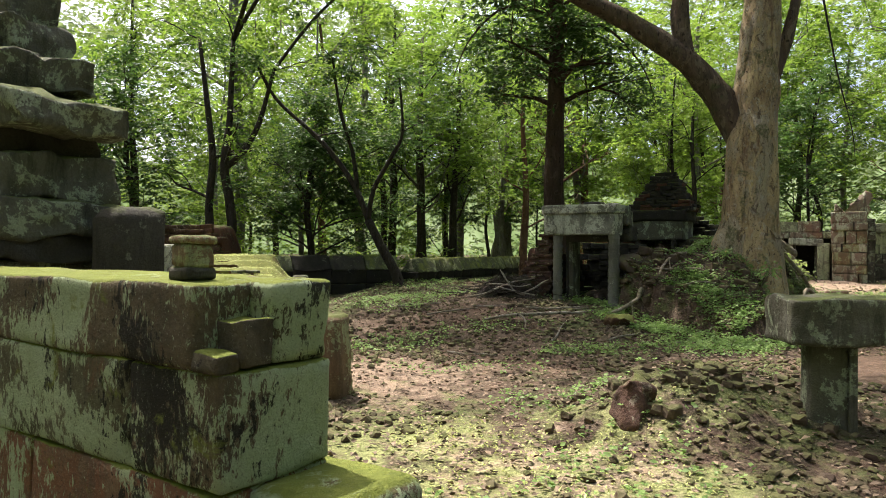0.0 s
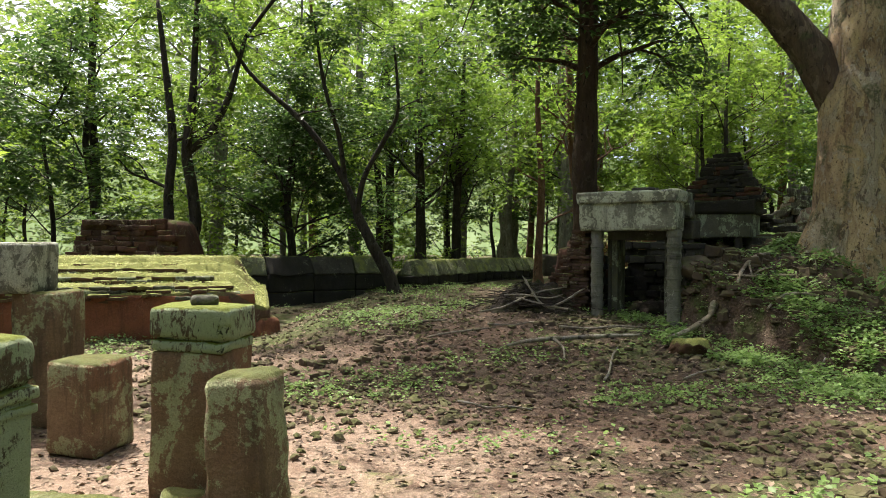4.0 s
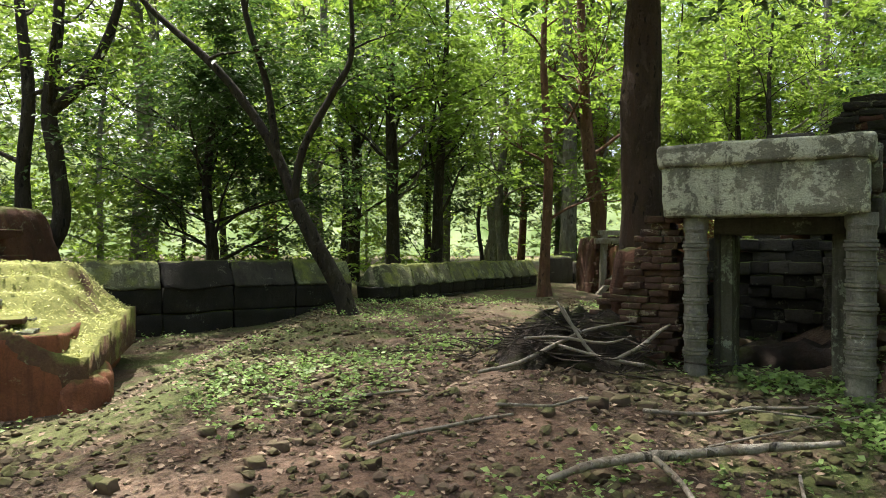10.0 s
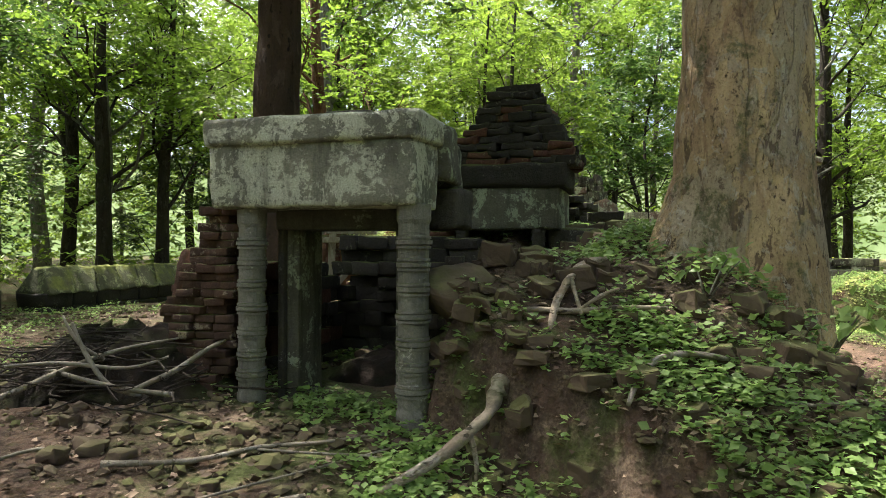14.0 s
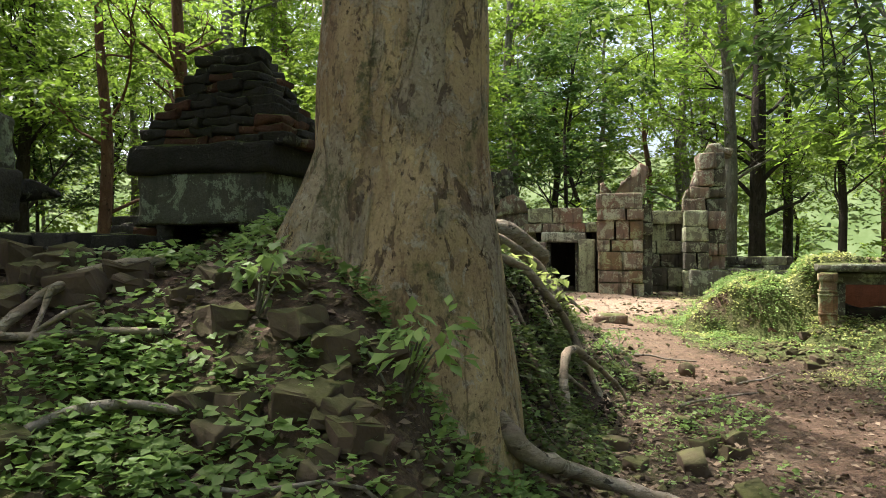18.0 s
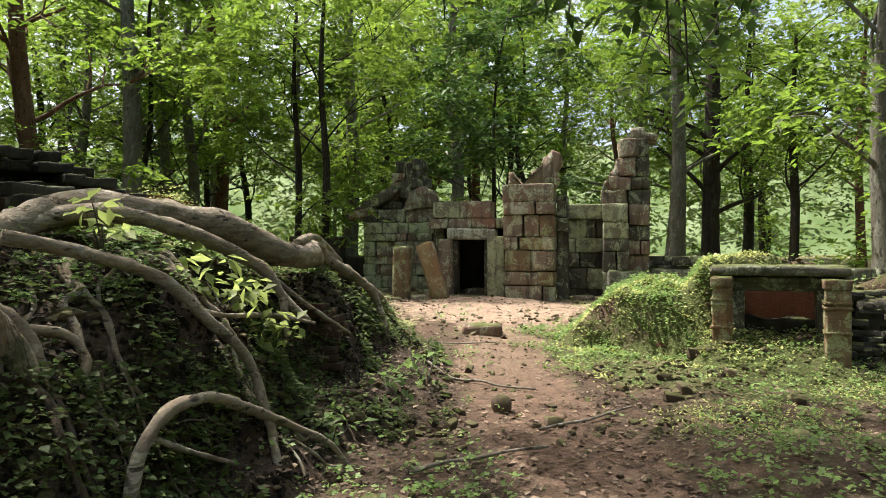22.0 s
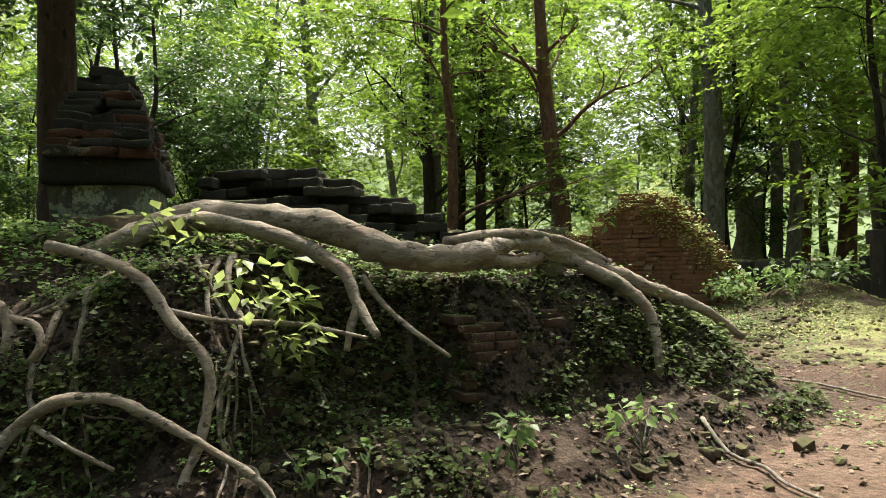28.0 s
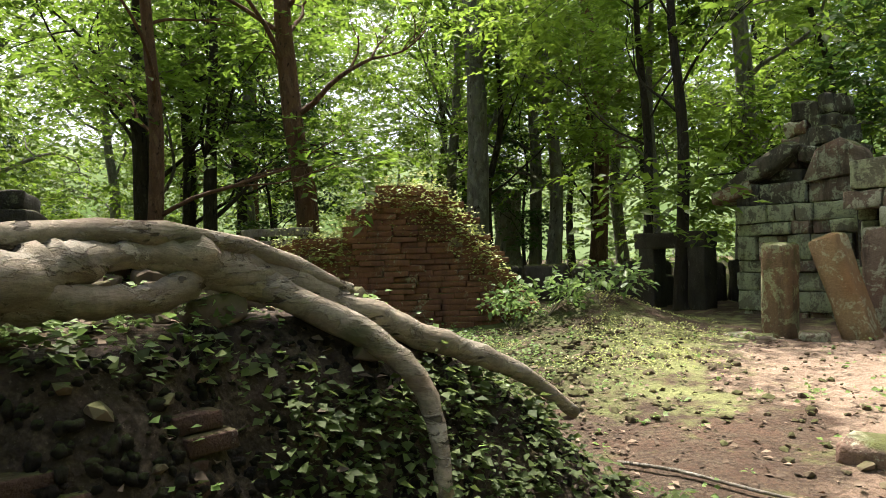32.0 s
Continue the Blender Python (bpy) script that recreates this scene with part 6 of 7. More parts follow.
    tree("tall_dark_tree", pose(2.75, 16.7, 0.45), [(0, 0, -0.2, 0.5), (0, 0, 0.6, 0.33), (0, 0, 1.5, 0.25), (-0.03, 0, 3, 0.23), (0.02, 0, 5, 0.2), (0.05, 0, 8, 0.13), (0.1, 0, 11, 0.06)], 16, M_BARK_BROWN, M_LEAF_DARK, 802,
         "tall tree with dark straight trunk and drooping dark leaves", (0.9, 62, 0.15), grow=(0.64, 0.86, 1.5),
         extra=([(0, 0, 6.4, 0.05), (1.2, 0.3, 6.7, 0.035), (2.2, 0.4, 5.8, 0.02), (2.6, 0.4, 4.8, 0.01)], [(0, 0, 6.8, 0.05), (-1.2, -0.2, 7.0, 0.035), (-2.1, -0.3, 6.2, 0.02), (-2.5, -0.3, 5.3, 0.01)], [(0, 0, 6.0, 0.045), (0.7, 0.9, 6.2, 0.03), (1.1, 1.6, 5.5, 0.02), (1.2, 1.9, 4.6, 0.01)], [(0, 0, 6.2, 0.045), (-0.6, 0.8, 6.3, 0.03), (-1.1, 1.3, 5.6, 0.02), (-1.3, 1.5, 4.9, 0.01)]),
         # limbs above the view, added to shade the ground before the gate
         over=([(0, 0, 7.0, 0.1), (-1.6, -0.6, 8.6, 0.09), (-3.2, -1.2, 9.4, 0.07), (-4.8, -1.6, 9.8, 0.05), (-6.2, -2.2, 9.9, 0.03)], [(0, 0, 7.2, 0.1), (-2.4, -1.8, 9.0, 0.08), (-4.2, -3.0, 9.8, 0.06), (-5.6, -3.8, 10.0, 0.04)], [(0, 0, 7.4, 0.1), (-1.2, -1.6, 9.0, 0.08), (-2.2, -2.8, 9.6, 0.06), (-3.2, -3.9, 9.9, 0.04)]))
    tree("leaning_tree", pose(-1.32, 20.3, 0.4), [(0.05, 0, -0.1, 0.2), (-0.1, 0, 0.4, 0.16), (-0.55, 0, 1.25, 0.14), (-0.93, 0, 2.0, 0.12)], 0, M_BARK_DARK, M_LEAF_DARK, 803, "thin dark leaning tree with forked twisting limbs", (0.75, 150, 0.13),
         extra=([(-0.9, 0, 1.95, 0.1), (-1.3, 0.1, 2.9, 0.09), (-1.85, 0.2, 3.75, 0.08), (-2.5, 0.2, 4.5, 0.07), (-3.8, 0.3, 5.7, 0.05), (-4.5, 0.3, 7.0, 0.03)],
                [(-1.25, 0.1, 2.8, 0.07), (-1.4, 0, 4.0, 0.06), (-1.75, -0.1, 5.2, 0.05), (-2.0, -0.1, 6.8, 0.03)],
                [(-0.93, 0, 1.95, 0.08), (-0.75, -0.1, 2.9, 0.07), (-0.2, -0.2, 3.9, 0.06), (0.1, -0.2, 4.6, 0.045), (0.0, -0.2, 6.2, 0.03)]))
    tree("two_stem_tree", pose(-6.7, 20.6, 0.45), [(0, 0, -0.1, 0.24), (0, 0, 0.5, 0.2), (-0.02, 0, 1.1, 0.2)], 0, M_BARK_DARK, M_LEAF, 804, "dark tree forking low into two curving stems", (0.85, 80, 0.13),
         extra=([(-0.02, 0, 1.0, 0.16), (-0.35, 0, 1.6, 0.14), (-0.4, 0, 2.6, 0.12), (-0.3, 0, 3.8, 0.11), (-0.45, 0, 5.2, 0.09), (-0.8, 0.2, 7.5, 0.05)],
                [(0.0, 0, 1.0, 0.17), (0.28, 0, 1.6, 0.15), (0.2, 0, 2.6, 0.14), (0.05, 0, 3.6, 0.13), (0.2, 0, 5.0, 0.1), (0.3, 0, 7.5, 0.06)],
                [(0.06, 0, 3.5, 0.1), (0.6, 0, 4.0, 0.09), (1.1, 0, 4.9, 0.08), (1.5, 0.1, 6.5, 0.05)]),
         # unseen upper limbs, added to shade the middle of the clearing
         over=([(0.3, 0, 7.4, 0.07), (1.5, -0.7, 8.8, 0.06), (2.7, -1.3, 9.6, 0.05), (3.9, -1.9, 10.1, 0.03)], [(0.3, 0, 7.4, 0.07), (1.4, -1.6, 8.8, 0.06), (2.2, -3.0, 9.4, 0.05), (3.4, -3.6, 9.8, 0.03)], [(1.5, 0.1, 6.5, 0.05), (2.6, 0.2, 8.0, 0.05), (3.8, 0.3, 9.2, 0.04), (5.2, -0.6, 9.8, 0.03)]))
    tree("dark_leafy_tree", pose(-4.5, 22.9, 0.45), [(0, 0, -0.1, 0.16), (0.05, 0, 1.0, 0.12), (-0.1, 0, 2.4, 0.1), (0.1, 0, 4.5, 0.05)], 14, M_BARK_DARK, M_LEAF_DARK, 805, "small tree thick with dark glossy leaves", (0.85, 170, 0.13), grow=(0.3, 1.0, 2.1))
    tree("dark_trunk_tree", pose(23.9, 29.8, 0.45), [(0, 0, -0.1, 0.45), (0, 0, 0.8, 0.3), (0.05, 0, 4, 0.27), (0.1, 0, 8, 0.2), (0, 0, 13, 0.1)], 12, M_BARK_DARK, M_LEAF, 806, "tall forest tree with thick dark trunk", (1.1, 80, 0.18), grow=(0.35, 1.0, 3.2))
    tree("red_trunk_tree", pose(4.5, 26.3, 0.45), [(0.1, 0, -0.1, 0.3), (0.1, 0, 0.8, 0.22), (0.15, 0, 2.0, 0.2), (-0.1, 0, 3.6, 0.18), (-0.25, 0, 5.5, 0.15), (-0.4, 0, 9, 0.08)], 9, M_BARK_RED, M_LEAF, 807, "slender tree with reddish brown bent trunk", (0.8, 12, 0.18), grow=(0.6, 1.0, 1.8))
    tree("twin_tree", pose(-0.9, 28.3, 0.45), [(0, 0, -0.1, 0.26), (0, 0, 1, 0.2), (-0.05, 0, 3.6, 0.17), (-0.1, 0, 5.5, 0.13), (0, 0, 9, 0.06)], 9, M_BARK_DARK, M_LEAF, 808, "dark tree with spreading thin limbs", (0.95, 70, 0.17), grow=(0.4, 1.0, 2.8))
    tree("twin_tree", pose(0.4, 29.0, 0.45), [(0, 0, -0.1, 0.24), (0, 0, 1, 0.18), (0.05, 0, 3.2, 0.15), (0.2, 0, 5.5, 0.11), (0.3, 0, 9, 0.05)], 9, M_BARK_DARK, M_LEAF, 809, "dark tree with spreading thin limbs", (0.95, 70, 0.17), grow=(0.4, 1.0, 2.8))
    for i, (x, y, r, h, b) in enumerate(((10.1, 29.9, 0.1, 9, M_BARK_DARK), (10.75, 29.2, 0.12, 9, M_BARK_DARK), (5.4, 33.9, 0.32, 14, M_BARK_GREY), (6.0, 38.6, 0.22, 13, M_BARK_GREY), (12.1, 32.6, 0.25, 12, M_BARK_GREY), (23.1, 25.5, 0.14, 7, M_BARK_DARK), (27.0, 31.5, 0.2, 9, M_BARK_DARK),
                                        (-1.0, 28.6, 0.17, 10, M_BARK_GREY), (-2.4, 31.5, 0.2, 11, M_BARK_DARK), (2.9, 24.5, 0.13, 9, M_BARK_RED), (-12.7, 27.7, 0.18, 10, M_BARK_DARK), (1.1, 46.0, 0.28, 13, M_BARK_GREY))):
        tree("woodland_tree", pose(x, y, height(x, y)), [(0, 0, -0.1, r * 1.5), (0, 0, 0.7, r), (0.1, 0.05, h * 0.35, r * 0.85), (-0.05, 0, h * 0.65, r * 0.6), (0.1, 0, h, r * 0.3)], 8, b, M_LEAF if i % 2 else M_LEAF_LIGHT, 820 + i,
             "tall thin forest tree", (0.95, 60, 0.17), "woodland trees", (0.4, 1.0, 2.3))
    st = thing("dead_stump", pose(3.8, 43.5, 0.4), "broken pale grey dead trunk standing in the woods", "tree stump")
    s = Soup()
    s.tube([(0, 0, -0.1, 0.9), (0, 0, 1.0, 0.65), (0.05, 0, 2.5, 0.6), (0.1, 0, 3.8, 0.55)], seg=16, rough=0.15, seed=4, ridges=6, flare=0.3)
    part("trunk", s.mesh("trunk", M_BARK_GREY), None, st)


forest()
far_woods()
special_trees()

# ---- roots, dead wood, rubble, leaves ----
def root(name, pts, label, seed, mat=M_ROOT, seg=14, rough=0.2, forks=(), category="root", group=""):
    r = thing(name, pose(0, 0, 0), label, category, group)
    s = Soup()
    s.tube(pts, seg=seg, rough=rough, seed=seed, steps=6)
    part("stem", s.mesh("stem", mat), None, r)
    for i, f in enumerate(forks):
        s = Soup()
        s.tube(f, seg=8, rough=rough, seed=seed + i + 1, steps=5)
        part("fork", s.mesh("fork", mat), None, r)
    return r


def roots():
    root("great_root", [(6.55, 15.1, 1.4, 0.08), (6.85, 15.6, 1.66, 0.1), (7.18, 16.0, 1.84, 0.115), (7.86, 16.43, 1.8, 0.116), (8.39, 16.69, 1.62, 0.116), (8.68, 16.88, 1.49, 0.112), (8.93, 17.35, 1.49, 0.107), (8.98, 17.58, 1.53, 0.0989), (9.03, 17.74, 1.575, 0.0559), (9.06, 17.95, 1.585, 0.0559), (9.1, 18.12, 1.55, 0.0989), (9.25, 18.5, 1.44, 0.0946), (9.5, 18.74, 1.29, 0.0774), (9.78, 19.04, 1.13, 0.0602), (10.06, 19.35, 0.95, 0.0473), (10.3, 19.6, 0.7, 0.0301)],
         "huge smooth grey root snaking along the top of the bank", 3, forks=(
             [(9.2, 18.35, 1.46, 0.0688), (9.55, 18.55, 1.25, 0.0602), (9.78, 18.6, 1.08, 0.0516), (9.9, 18.58, 0.86, 0.043), (9.96, 18.5, 0.6, 0.0387), (10.0, 18.45, 0.3, 0.0344)],
             [(6.8, 15.6, 1.58, 0.06), (7.2, 15.85, 1.8, 0.0645), (7.67, 16.15, 1.75, 0.0645), (8.12, 16.38, 1.58, 0.0602), (8.46, 16.46, 1.38, 0.0516), (8.62, 16.44, 1.15, 0.043), (8.82, 16.42, 0.95, 0.0258)],
             [(8.61, 16.44, 1.17, 0.0387), (8.62, 16.36, 1.0, 0.0301), (8.64, 16.3, 0.85, 0.0215)],
             [(8.5, 16.6, 1.35, 0.0258), (8.7, 16.58, 1.18, 0.0215), (8.93, 16.62, 1.0, 0.0189), (9.22, 16.72, 0.8, 0.0129)],
             [(8.95, 17.44, 1.47, 0.086), (9.03, 17.6, 1.44, 0.0645), (9.08, 17.76, 1.425, 0.0516), (9.1, 17.95, 1.435, 0.0559), (9.1, 18.14, 1.52, 0.086)],
             [(8.8, 17.2, 1.6, 0.043), (9.0, 17.75, 1.66, 0.0516), (9.2, 18.3, 1.6, 0.043), (9.45, 18.7, 1.4, 0.043)]))
    g_name = g = "bank roots"
    root("bank_root", [(7.0, 15.0, 1.62, 0.0437), (7.4, 15.2, 1.52, 0.0406), (7.78, 15.3, 1.36, 0.0406), (8.05, 15.35, 1.1, 0.0374), (8.3, 15.45, 0.82, 0.0343), (8.42, 15.33, 0.45, 0.0312), (8.46, 15.2, 0.25, 0.0281), (8.5, 15.05, -0.05, 0.025)], "grey root creeping down the dark bank", 21, group=g,
         forks=([(7.9, 15.3, 1.2, 0.0187), (8.15, 15.6, 1.1, 0.0187), (8.5, 16.0, 1.05, 0.0187), (8.85, 16.3, 0.95, 0.0125)],))
    root("arched_root", [(7.68, 14.3, -0.05, 0.0374), (7.7, 14.4, 0.3, 0.0374), (7.76, 14.55, 0.55, 0.0374), (7.9, 14.75, 0.69, 0.0374), (8.1, 14.95, 0.68, 0.0343), (8.32, 15.12, 0.55, 0.0312), (8.6, 15.3, 0.38, 0.025), (8.85, 15.45, 0.2, 0.0187), (9.0, 15.5, 0.0, 0.0156)], "thick arched root standing clear of the bank", 22, group=g,
         forks=([(7.8, 14.62, 0.55, 0.0187), (7.95, 14.72, 0.45, 0.0156), (8.2, 14.9, 0.3, 0.0125)],))
    root("bank_root", [(6.75, 14.4, 1.5, 0.0811), (7.0, 14.6, 1.3, 0.0562), (7.18, 14.7, 1.12, 0.0437), (7.3, 14.62, 0.85, 0.0374), (7.36, 14.48, 0.6, 0.0312), (7.45, 14.35, 0.35, 0.0281), (7.55, 14.25, 0.05, 0.025)], "grey root creeping down the dark bank", 23, group=g,
         forks=([(7.15, 14.68, 1.15, 0.025), (7.35, 14.8, 1.1, 0.025), (7.45, 14.78, 0.95, 0.025), (7.4, 14.66, 0.8, 0.025)], [(7.3, 14.62, 0.85, 0.0281), (7.4, 14.5, 0.6, 0.025), (7.58, 14.42, 0.3, 0.0218), (7.7, 14.38, 0.0, 0.0187)],
                [(7.2, 14.5, 0.75, 0.0187), (7.15, 14.35, 0.55, 0.0175), (7.2, 14.22, 0.3, 0.0125)], [(7.1, 14.6, 1.2, 0.0312), (7.12, 14.5, 0.95, 0.025), (7.2, 14.42, 0.75, 0.0187)]))
    # roots that follow the face of the bank down from its rim
    rng = random.Random(29)
    starts = [(6.95, 14.9), (7.05, 15.25), (7.25, 15.5), (7.45, 15.75), (7.65, 15.95), (7.9, 16.1), (7.1, 15.05), (7.35, 15.6), (7.75, 16.0), (7.0, 14.75), (7.55, 15.85), (7.2, 15.4), (8.6, 16.95)]
    for i, (x, y) in enumerate(starts):
        r, pts, ax = rng.uniform(0.014, 0.034) * (1.0 if i % 3 else 1.35), [], rng.uniform(-0.5, 0.5)
        for k in range(15):
            pts.append((x, y, height(x, y) + 0.5 * r + 0.03 * abs(nz(x, y, i, 5.0, 3)), r * (1 - 0.05 * k)))
            gx, gy = (height(x + 0.08, y) - height(x - 0.08, y)), (height(x, y + 0.08) - height(x, y - 0.08))
            g = math.hypot(gx, gy) + 0.02
            ax = 0.75 * ax + rng.uniform(-0.9, 0.9)
            dx, dy = -gx / g + 0.35 - ax * gy / g, -gy / g - 0.2 + ax * gx / g
            d = math.hypot(dx, dy)
            step = 0.05 + 0.1 * (1 - min(1.0, g * 2))
            x, y = x + step * dx / d, y + step * dy / d
        fork, k = [], 5 + i % 4
        fx, fy, fz, fr = pts[k]
        for q in range(5):
            fork.append((fx, fy, height(fx, fy) + 0.015, fr * 0.6 * (1 - 0.15 * q)))
            fx, fy = fx + 0.07 + rng.uniform(-0.03, 0.03), fy + (0.07 if i % 2 else -0.05) + rng.uniform(-0.03, 0.03)
        root("bank_root", pts, "thin knotted root clinging to the dark bank", 300 + i, M_ROOT if i % 3 else M_BARK_LIMB, seg=8, rough=0.16, forks=(fork,), group=g_name)
    root("surface_root", [(6.55, 13.2, 0.65, 0.08), (6.8, 13.15, 0.4, 0.06), (7.15, 13.3, 0.22, 0.052), (7.5, 13.35, 0.08, 0.048), (7.75, 13.0, 0.03, 0.044), (7.95, 12.6, 0.0, 0.036), (8.3, 12.3, -0.05, 0.024)], "pale root running out over the earth", 24)
    root("pale_root", [(4.85, 13.55, 1.5, 0.03), (4.6, 13.38, 1.47, 0.028), (4.42, 13.24, 1.385, 0.026), (4.25, 13.1, 1.24, 0.024), (4.12, 12.95, 1.06, 0.02)], "thin pale root arching over mossy stones", 25,
         forks=([(3.8, 13.12, 1.14, 0.014), (4.05, 13.1, 1.19, 0.018), (4.35, 13.02, 1.18, 0.02), (4.65, 12.96, 1.2, 0.018), (4.9, 12.86, 1.2, 0.012)], [(4.4, 13.2, 1.38, 0.014), (4.38, 13.08, 1.25, 0.013), (4.36, 12.98, 1.16, 0.012)], [(4.35, 13.02, 1.18, 0.012), (4.5, 12.98, 1.28, 0.012), (4.62, 12.97, 1.32, 0.008)]))
    root("pale_root", [(3.8, 12.92, 0.8, 0.05), (3.75, 12.87, 0.74, 0.055), (3.68, 12.83, 0.62, 0.032), (3.47, 12.74, 0.5, 0.034), (3.22, 12.64, 0.4, 0.03), (2.97, 12.52, 0.34, 0.02)], "thick pale root ending in a round knob", 26,
         forks=([(3.55, 12.77, 0.52, 0.018), (3.56, 12.7, 0.38, 0.014), (3.52, 12.62, 0.28, 0.01)],))
    root("surface_root", [(4.2, 12.2, 0.78, 0.012), (4.38, 12.38, 0.87, 0.018), (4.58, 12.5, 0.94, 0.022), (4.8, 12.5, 0.97, 0.02), (5.0, 12.42, 0.94, 0.012)], "thin root creeping over the bank", 27, mat=M_WOOD)
    # buttresses of the great tree
    b = thing("root_flare", pose(6.25, 13.75, 1.3), "pale buttress roots swelling from the base of the great tree", "root")
    for i, pts in enumerate(([(-0.02, 0.05, 1.5, 0.3), (-0.3, 0.05, 0.6, 0.33), (-0.58, 0.08, 0.1, 0.28), (-0.85, 0.12, -0.25, 0.2)],
                             [(0.0, -0.1, 0.9, 0.3), (-0.02, -0.26, 0.1, 0.32), (0.02, -0.38, -0.5, 0.31), (0.06, -0.5, -1.1, 0.28), (0.08, -0.55, -1.5, 0.24)],
                             [(0.14, -0.12, 0.3, 0.2), (0.26, -0.26, -0.3, 0.22), (0.36, -0.4, -0.8, 0.2), (0.42, -0.5, -1.4, 0.17)],
                             [(-0.2, -0.2, 0.4, 0.22), (-0.34, -0.36, -0.2, 0.24), (-0.42, -0.5, -0.8, 0.22), (-0.46, -0.58, -1.4, 0.2)],
                             [(0.2, 0.2, 0.6, 0.26), (0.48, 0.48, 0.2, 0.19), (0.7, 0.7, 0.0, 0.12), (0.88, 0.8, -0.2, 0.08), (1.0, 0.82, -0.45, 0.06), (1.08, 0.74, -0.8, 0.05), (1.16, 0.6, -1.3, 0.04)])):
        s = Soup()
        s.tube(pts, seg=18, rough=0.09, seed=40 + i, steps=7)
        part("buttress", s.mesh("buttress", M_BARK_PALE), None, b)


def dead_wood():
    root("fallen_log", [(0.75, 12.1, 0.29, 0.018), (1.1, 12.25, 0.34, 0.028), (1.6, 12.3, 0.37, 0.032), (2.1, 12.35, 0.39, 0.028), (2.6, 12.4, 0.4, 0.02)], "long pale fallen branch lying on the ground", 51, M_WOOD, category="branch",
         forks=([(1.4, 12.27, 0.36, 0.02), (1.45, 11.9, 0.3, 0.016), (1.4, 11.5, 0.22, 0.01)],))
    rng = random.Random(52)
    spots = [(2.6, 12.9, 20), (3.0, 13.0, -20), (2.4, 13.2, 5), (2.0, 11.6, 70), (1.0, 13.3, 8), (-0.6, 13.6, 4), (3.0, 11.2, 30), (0.4, 9.8, -30), (2.9, 7.4, 15), (3.7, 6.9, 12), (10.9, 17.9, -35), (11.3, 16.2, 25), (4.2, 11.2, 40), (5.6, 11.9, -20), (1.4, 6.9, 60), (0.2, 12.9, 20), (9.9, 15.3, 10), (11.2, 20.2, -15)]
    for i, (x, y, a) in enumerate(spots):
        n, r, pts = rng.uniform(0.35, 0.8), rng.uniform(0.009, 0.02), []
        for k in range(5):
            u = (k / 4 - 0.5) * 2 * n
            px, py = x + u * math.cos(radians(a)) + rng.gauss(0, 0.03), y + u * math.sin(radians(a)) + rng.gauss(0, 0.03)
            pts.append((px, py, height(px, py) + 0.02 + r, r * (1 - 0.1 * k)))
        s = Soup()
        s.tube(pts, seg=6, rough=0.08, seed=i, steps=3)
        tagged(new("fallen_branch", s.mesh("fallen_branch", M_WOOD)), "thin dry fallen branch on the forest floor", "branch", "fallen branches")
    b = thing("brushwood_pile", pose(1.4, 14.6, height(1.4, 14.6) - 0.04), "heap of dark dead brushwood with pale bare branches", "brushwood")
    kinds = []
    for i in range(10):
        s = Soup()
        w = rng.uniform(0.22, 0.5)
        s.tube([(-w, rng.gauss(0, 0.06), rng.gauss(0, 0.03), 0.008), (0, 0, 0, 0.01), (w, rng.gauss(0, 0.06), rng.gauss(0, 0.05), 0.005)], seg=5, rough=0.1, seed=i, steps=3)
        kinds.append(s.mesh("twig", M_BARK_DARK))
    for i in range(280):
        a, d = rng.uniform(0, 6.28), abs(rng.gauss(0, 0.42))
        top = 0.55 * math.exp(-d * d * 2.2)
        part("twig", rng.choice(kinds), None, b, m=pose(d * 1.5 * math.cos(a), d * math.sin(a), 0.02 + rng.uniform(0.2, 1) * top * 0.8, 0, rng.gauss(0, 7), rng.uniform(0, 360)) @ Matrix.Scale(rng.uniform(0.5, 0.85), 4))
    heap = stone_bm(2.0, 1.15, 0.52, 77, cuts=16, worn=0.08, amp=0.16, taper=0.6)
    part("earth", heap, M_EARTH, b, "dark rotten earth", pose(0.1, 0.1, -0.12))
    for i, pts in enumerate(([(-0.9, -0.75, 0.05, 0.015), (-0.55, -0.6, 0.1, 0.02), (-0.2, -0.45, 0.24, 0.018), (0.1, -0.3, 0.34, 0.014), (0.5, -0.2, 0.4, 0.008)],
                             [(-0.3, -0.4, 0.25, 0.014), (0.0, -0.55, 0.18, 0.014), (0.25, -0.6, 0.12, 0.017), (0.5, -0.62, 0.08, 0.018)],
                             [(-0.15, -0.4, 0.55, 0.012), (-0.05, -0.48, 0.35, 0.016), (0.1, -0.55, 0.15, 0.018), (0.3, -0.6, 0.08, 0.016)],
                             [(0.2, -0.6, 0.1, 0.015), (0.5, -0.5, 0.22, 0.02), (0.7, -0.4, 0.34, 0.018), (0.85, -0.3, 0.4, 0.01)],
                             [(-0.5, -0.55, 0.3, 0.01), (-0.2, -0.5, 0.3, 0.014), (0.2, -0.5, 0.25, 0.012), (0.45, -0.4, 0.3, 0.008)],
                             [(-0.2, -0.42, 0.6, 0.008), (-0.1, -0.45, 0.42, 0.012), (0.05, -0.42, 0.3, 0.012)])):
        s = Soup()
        s.tube(pts, seg=7, rough=0.08, seed=60 + i, steps=4)
        part("pale_branch", s.mesh("pale_branch", M_WOOD), None, b, "pale bare branch")


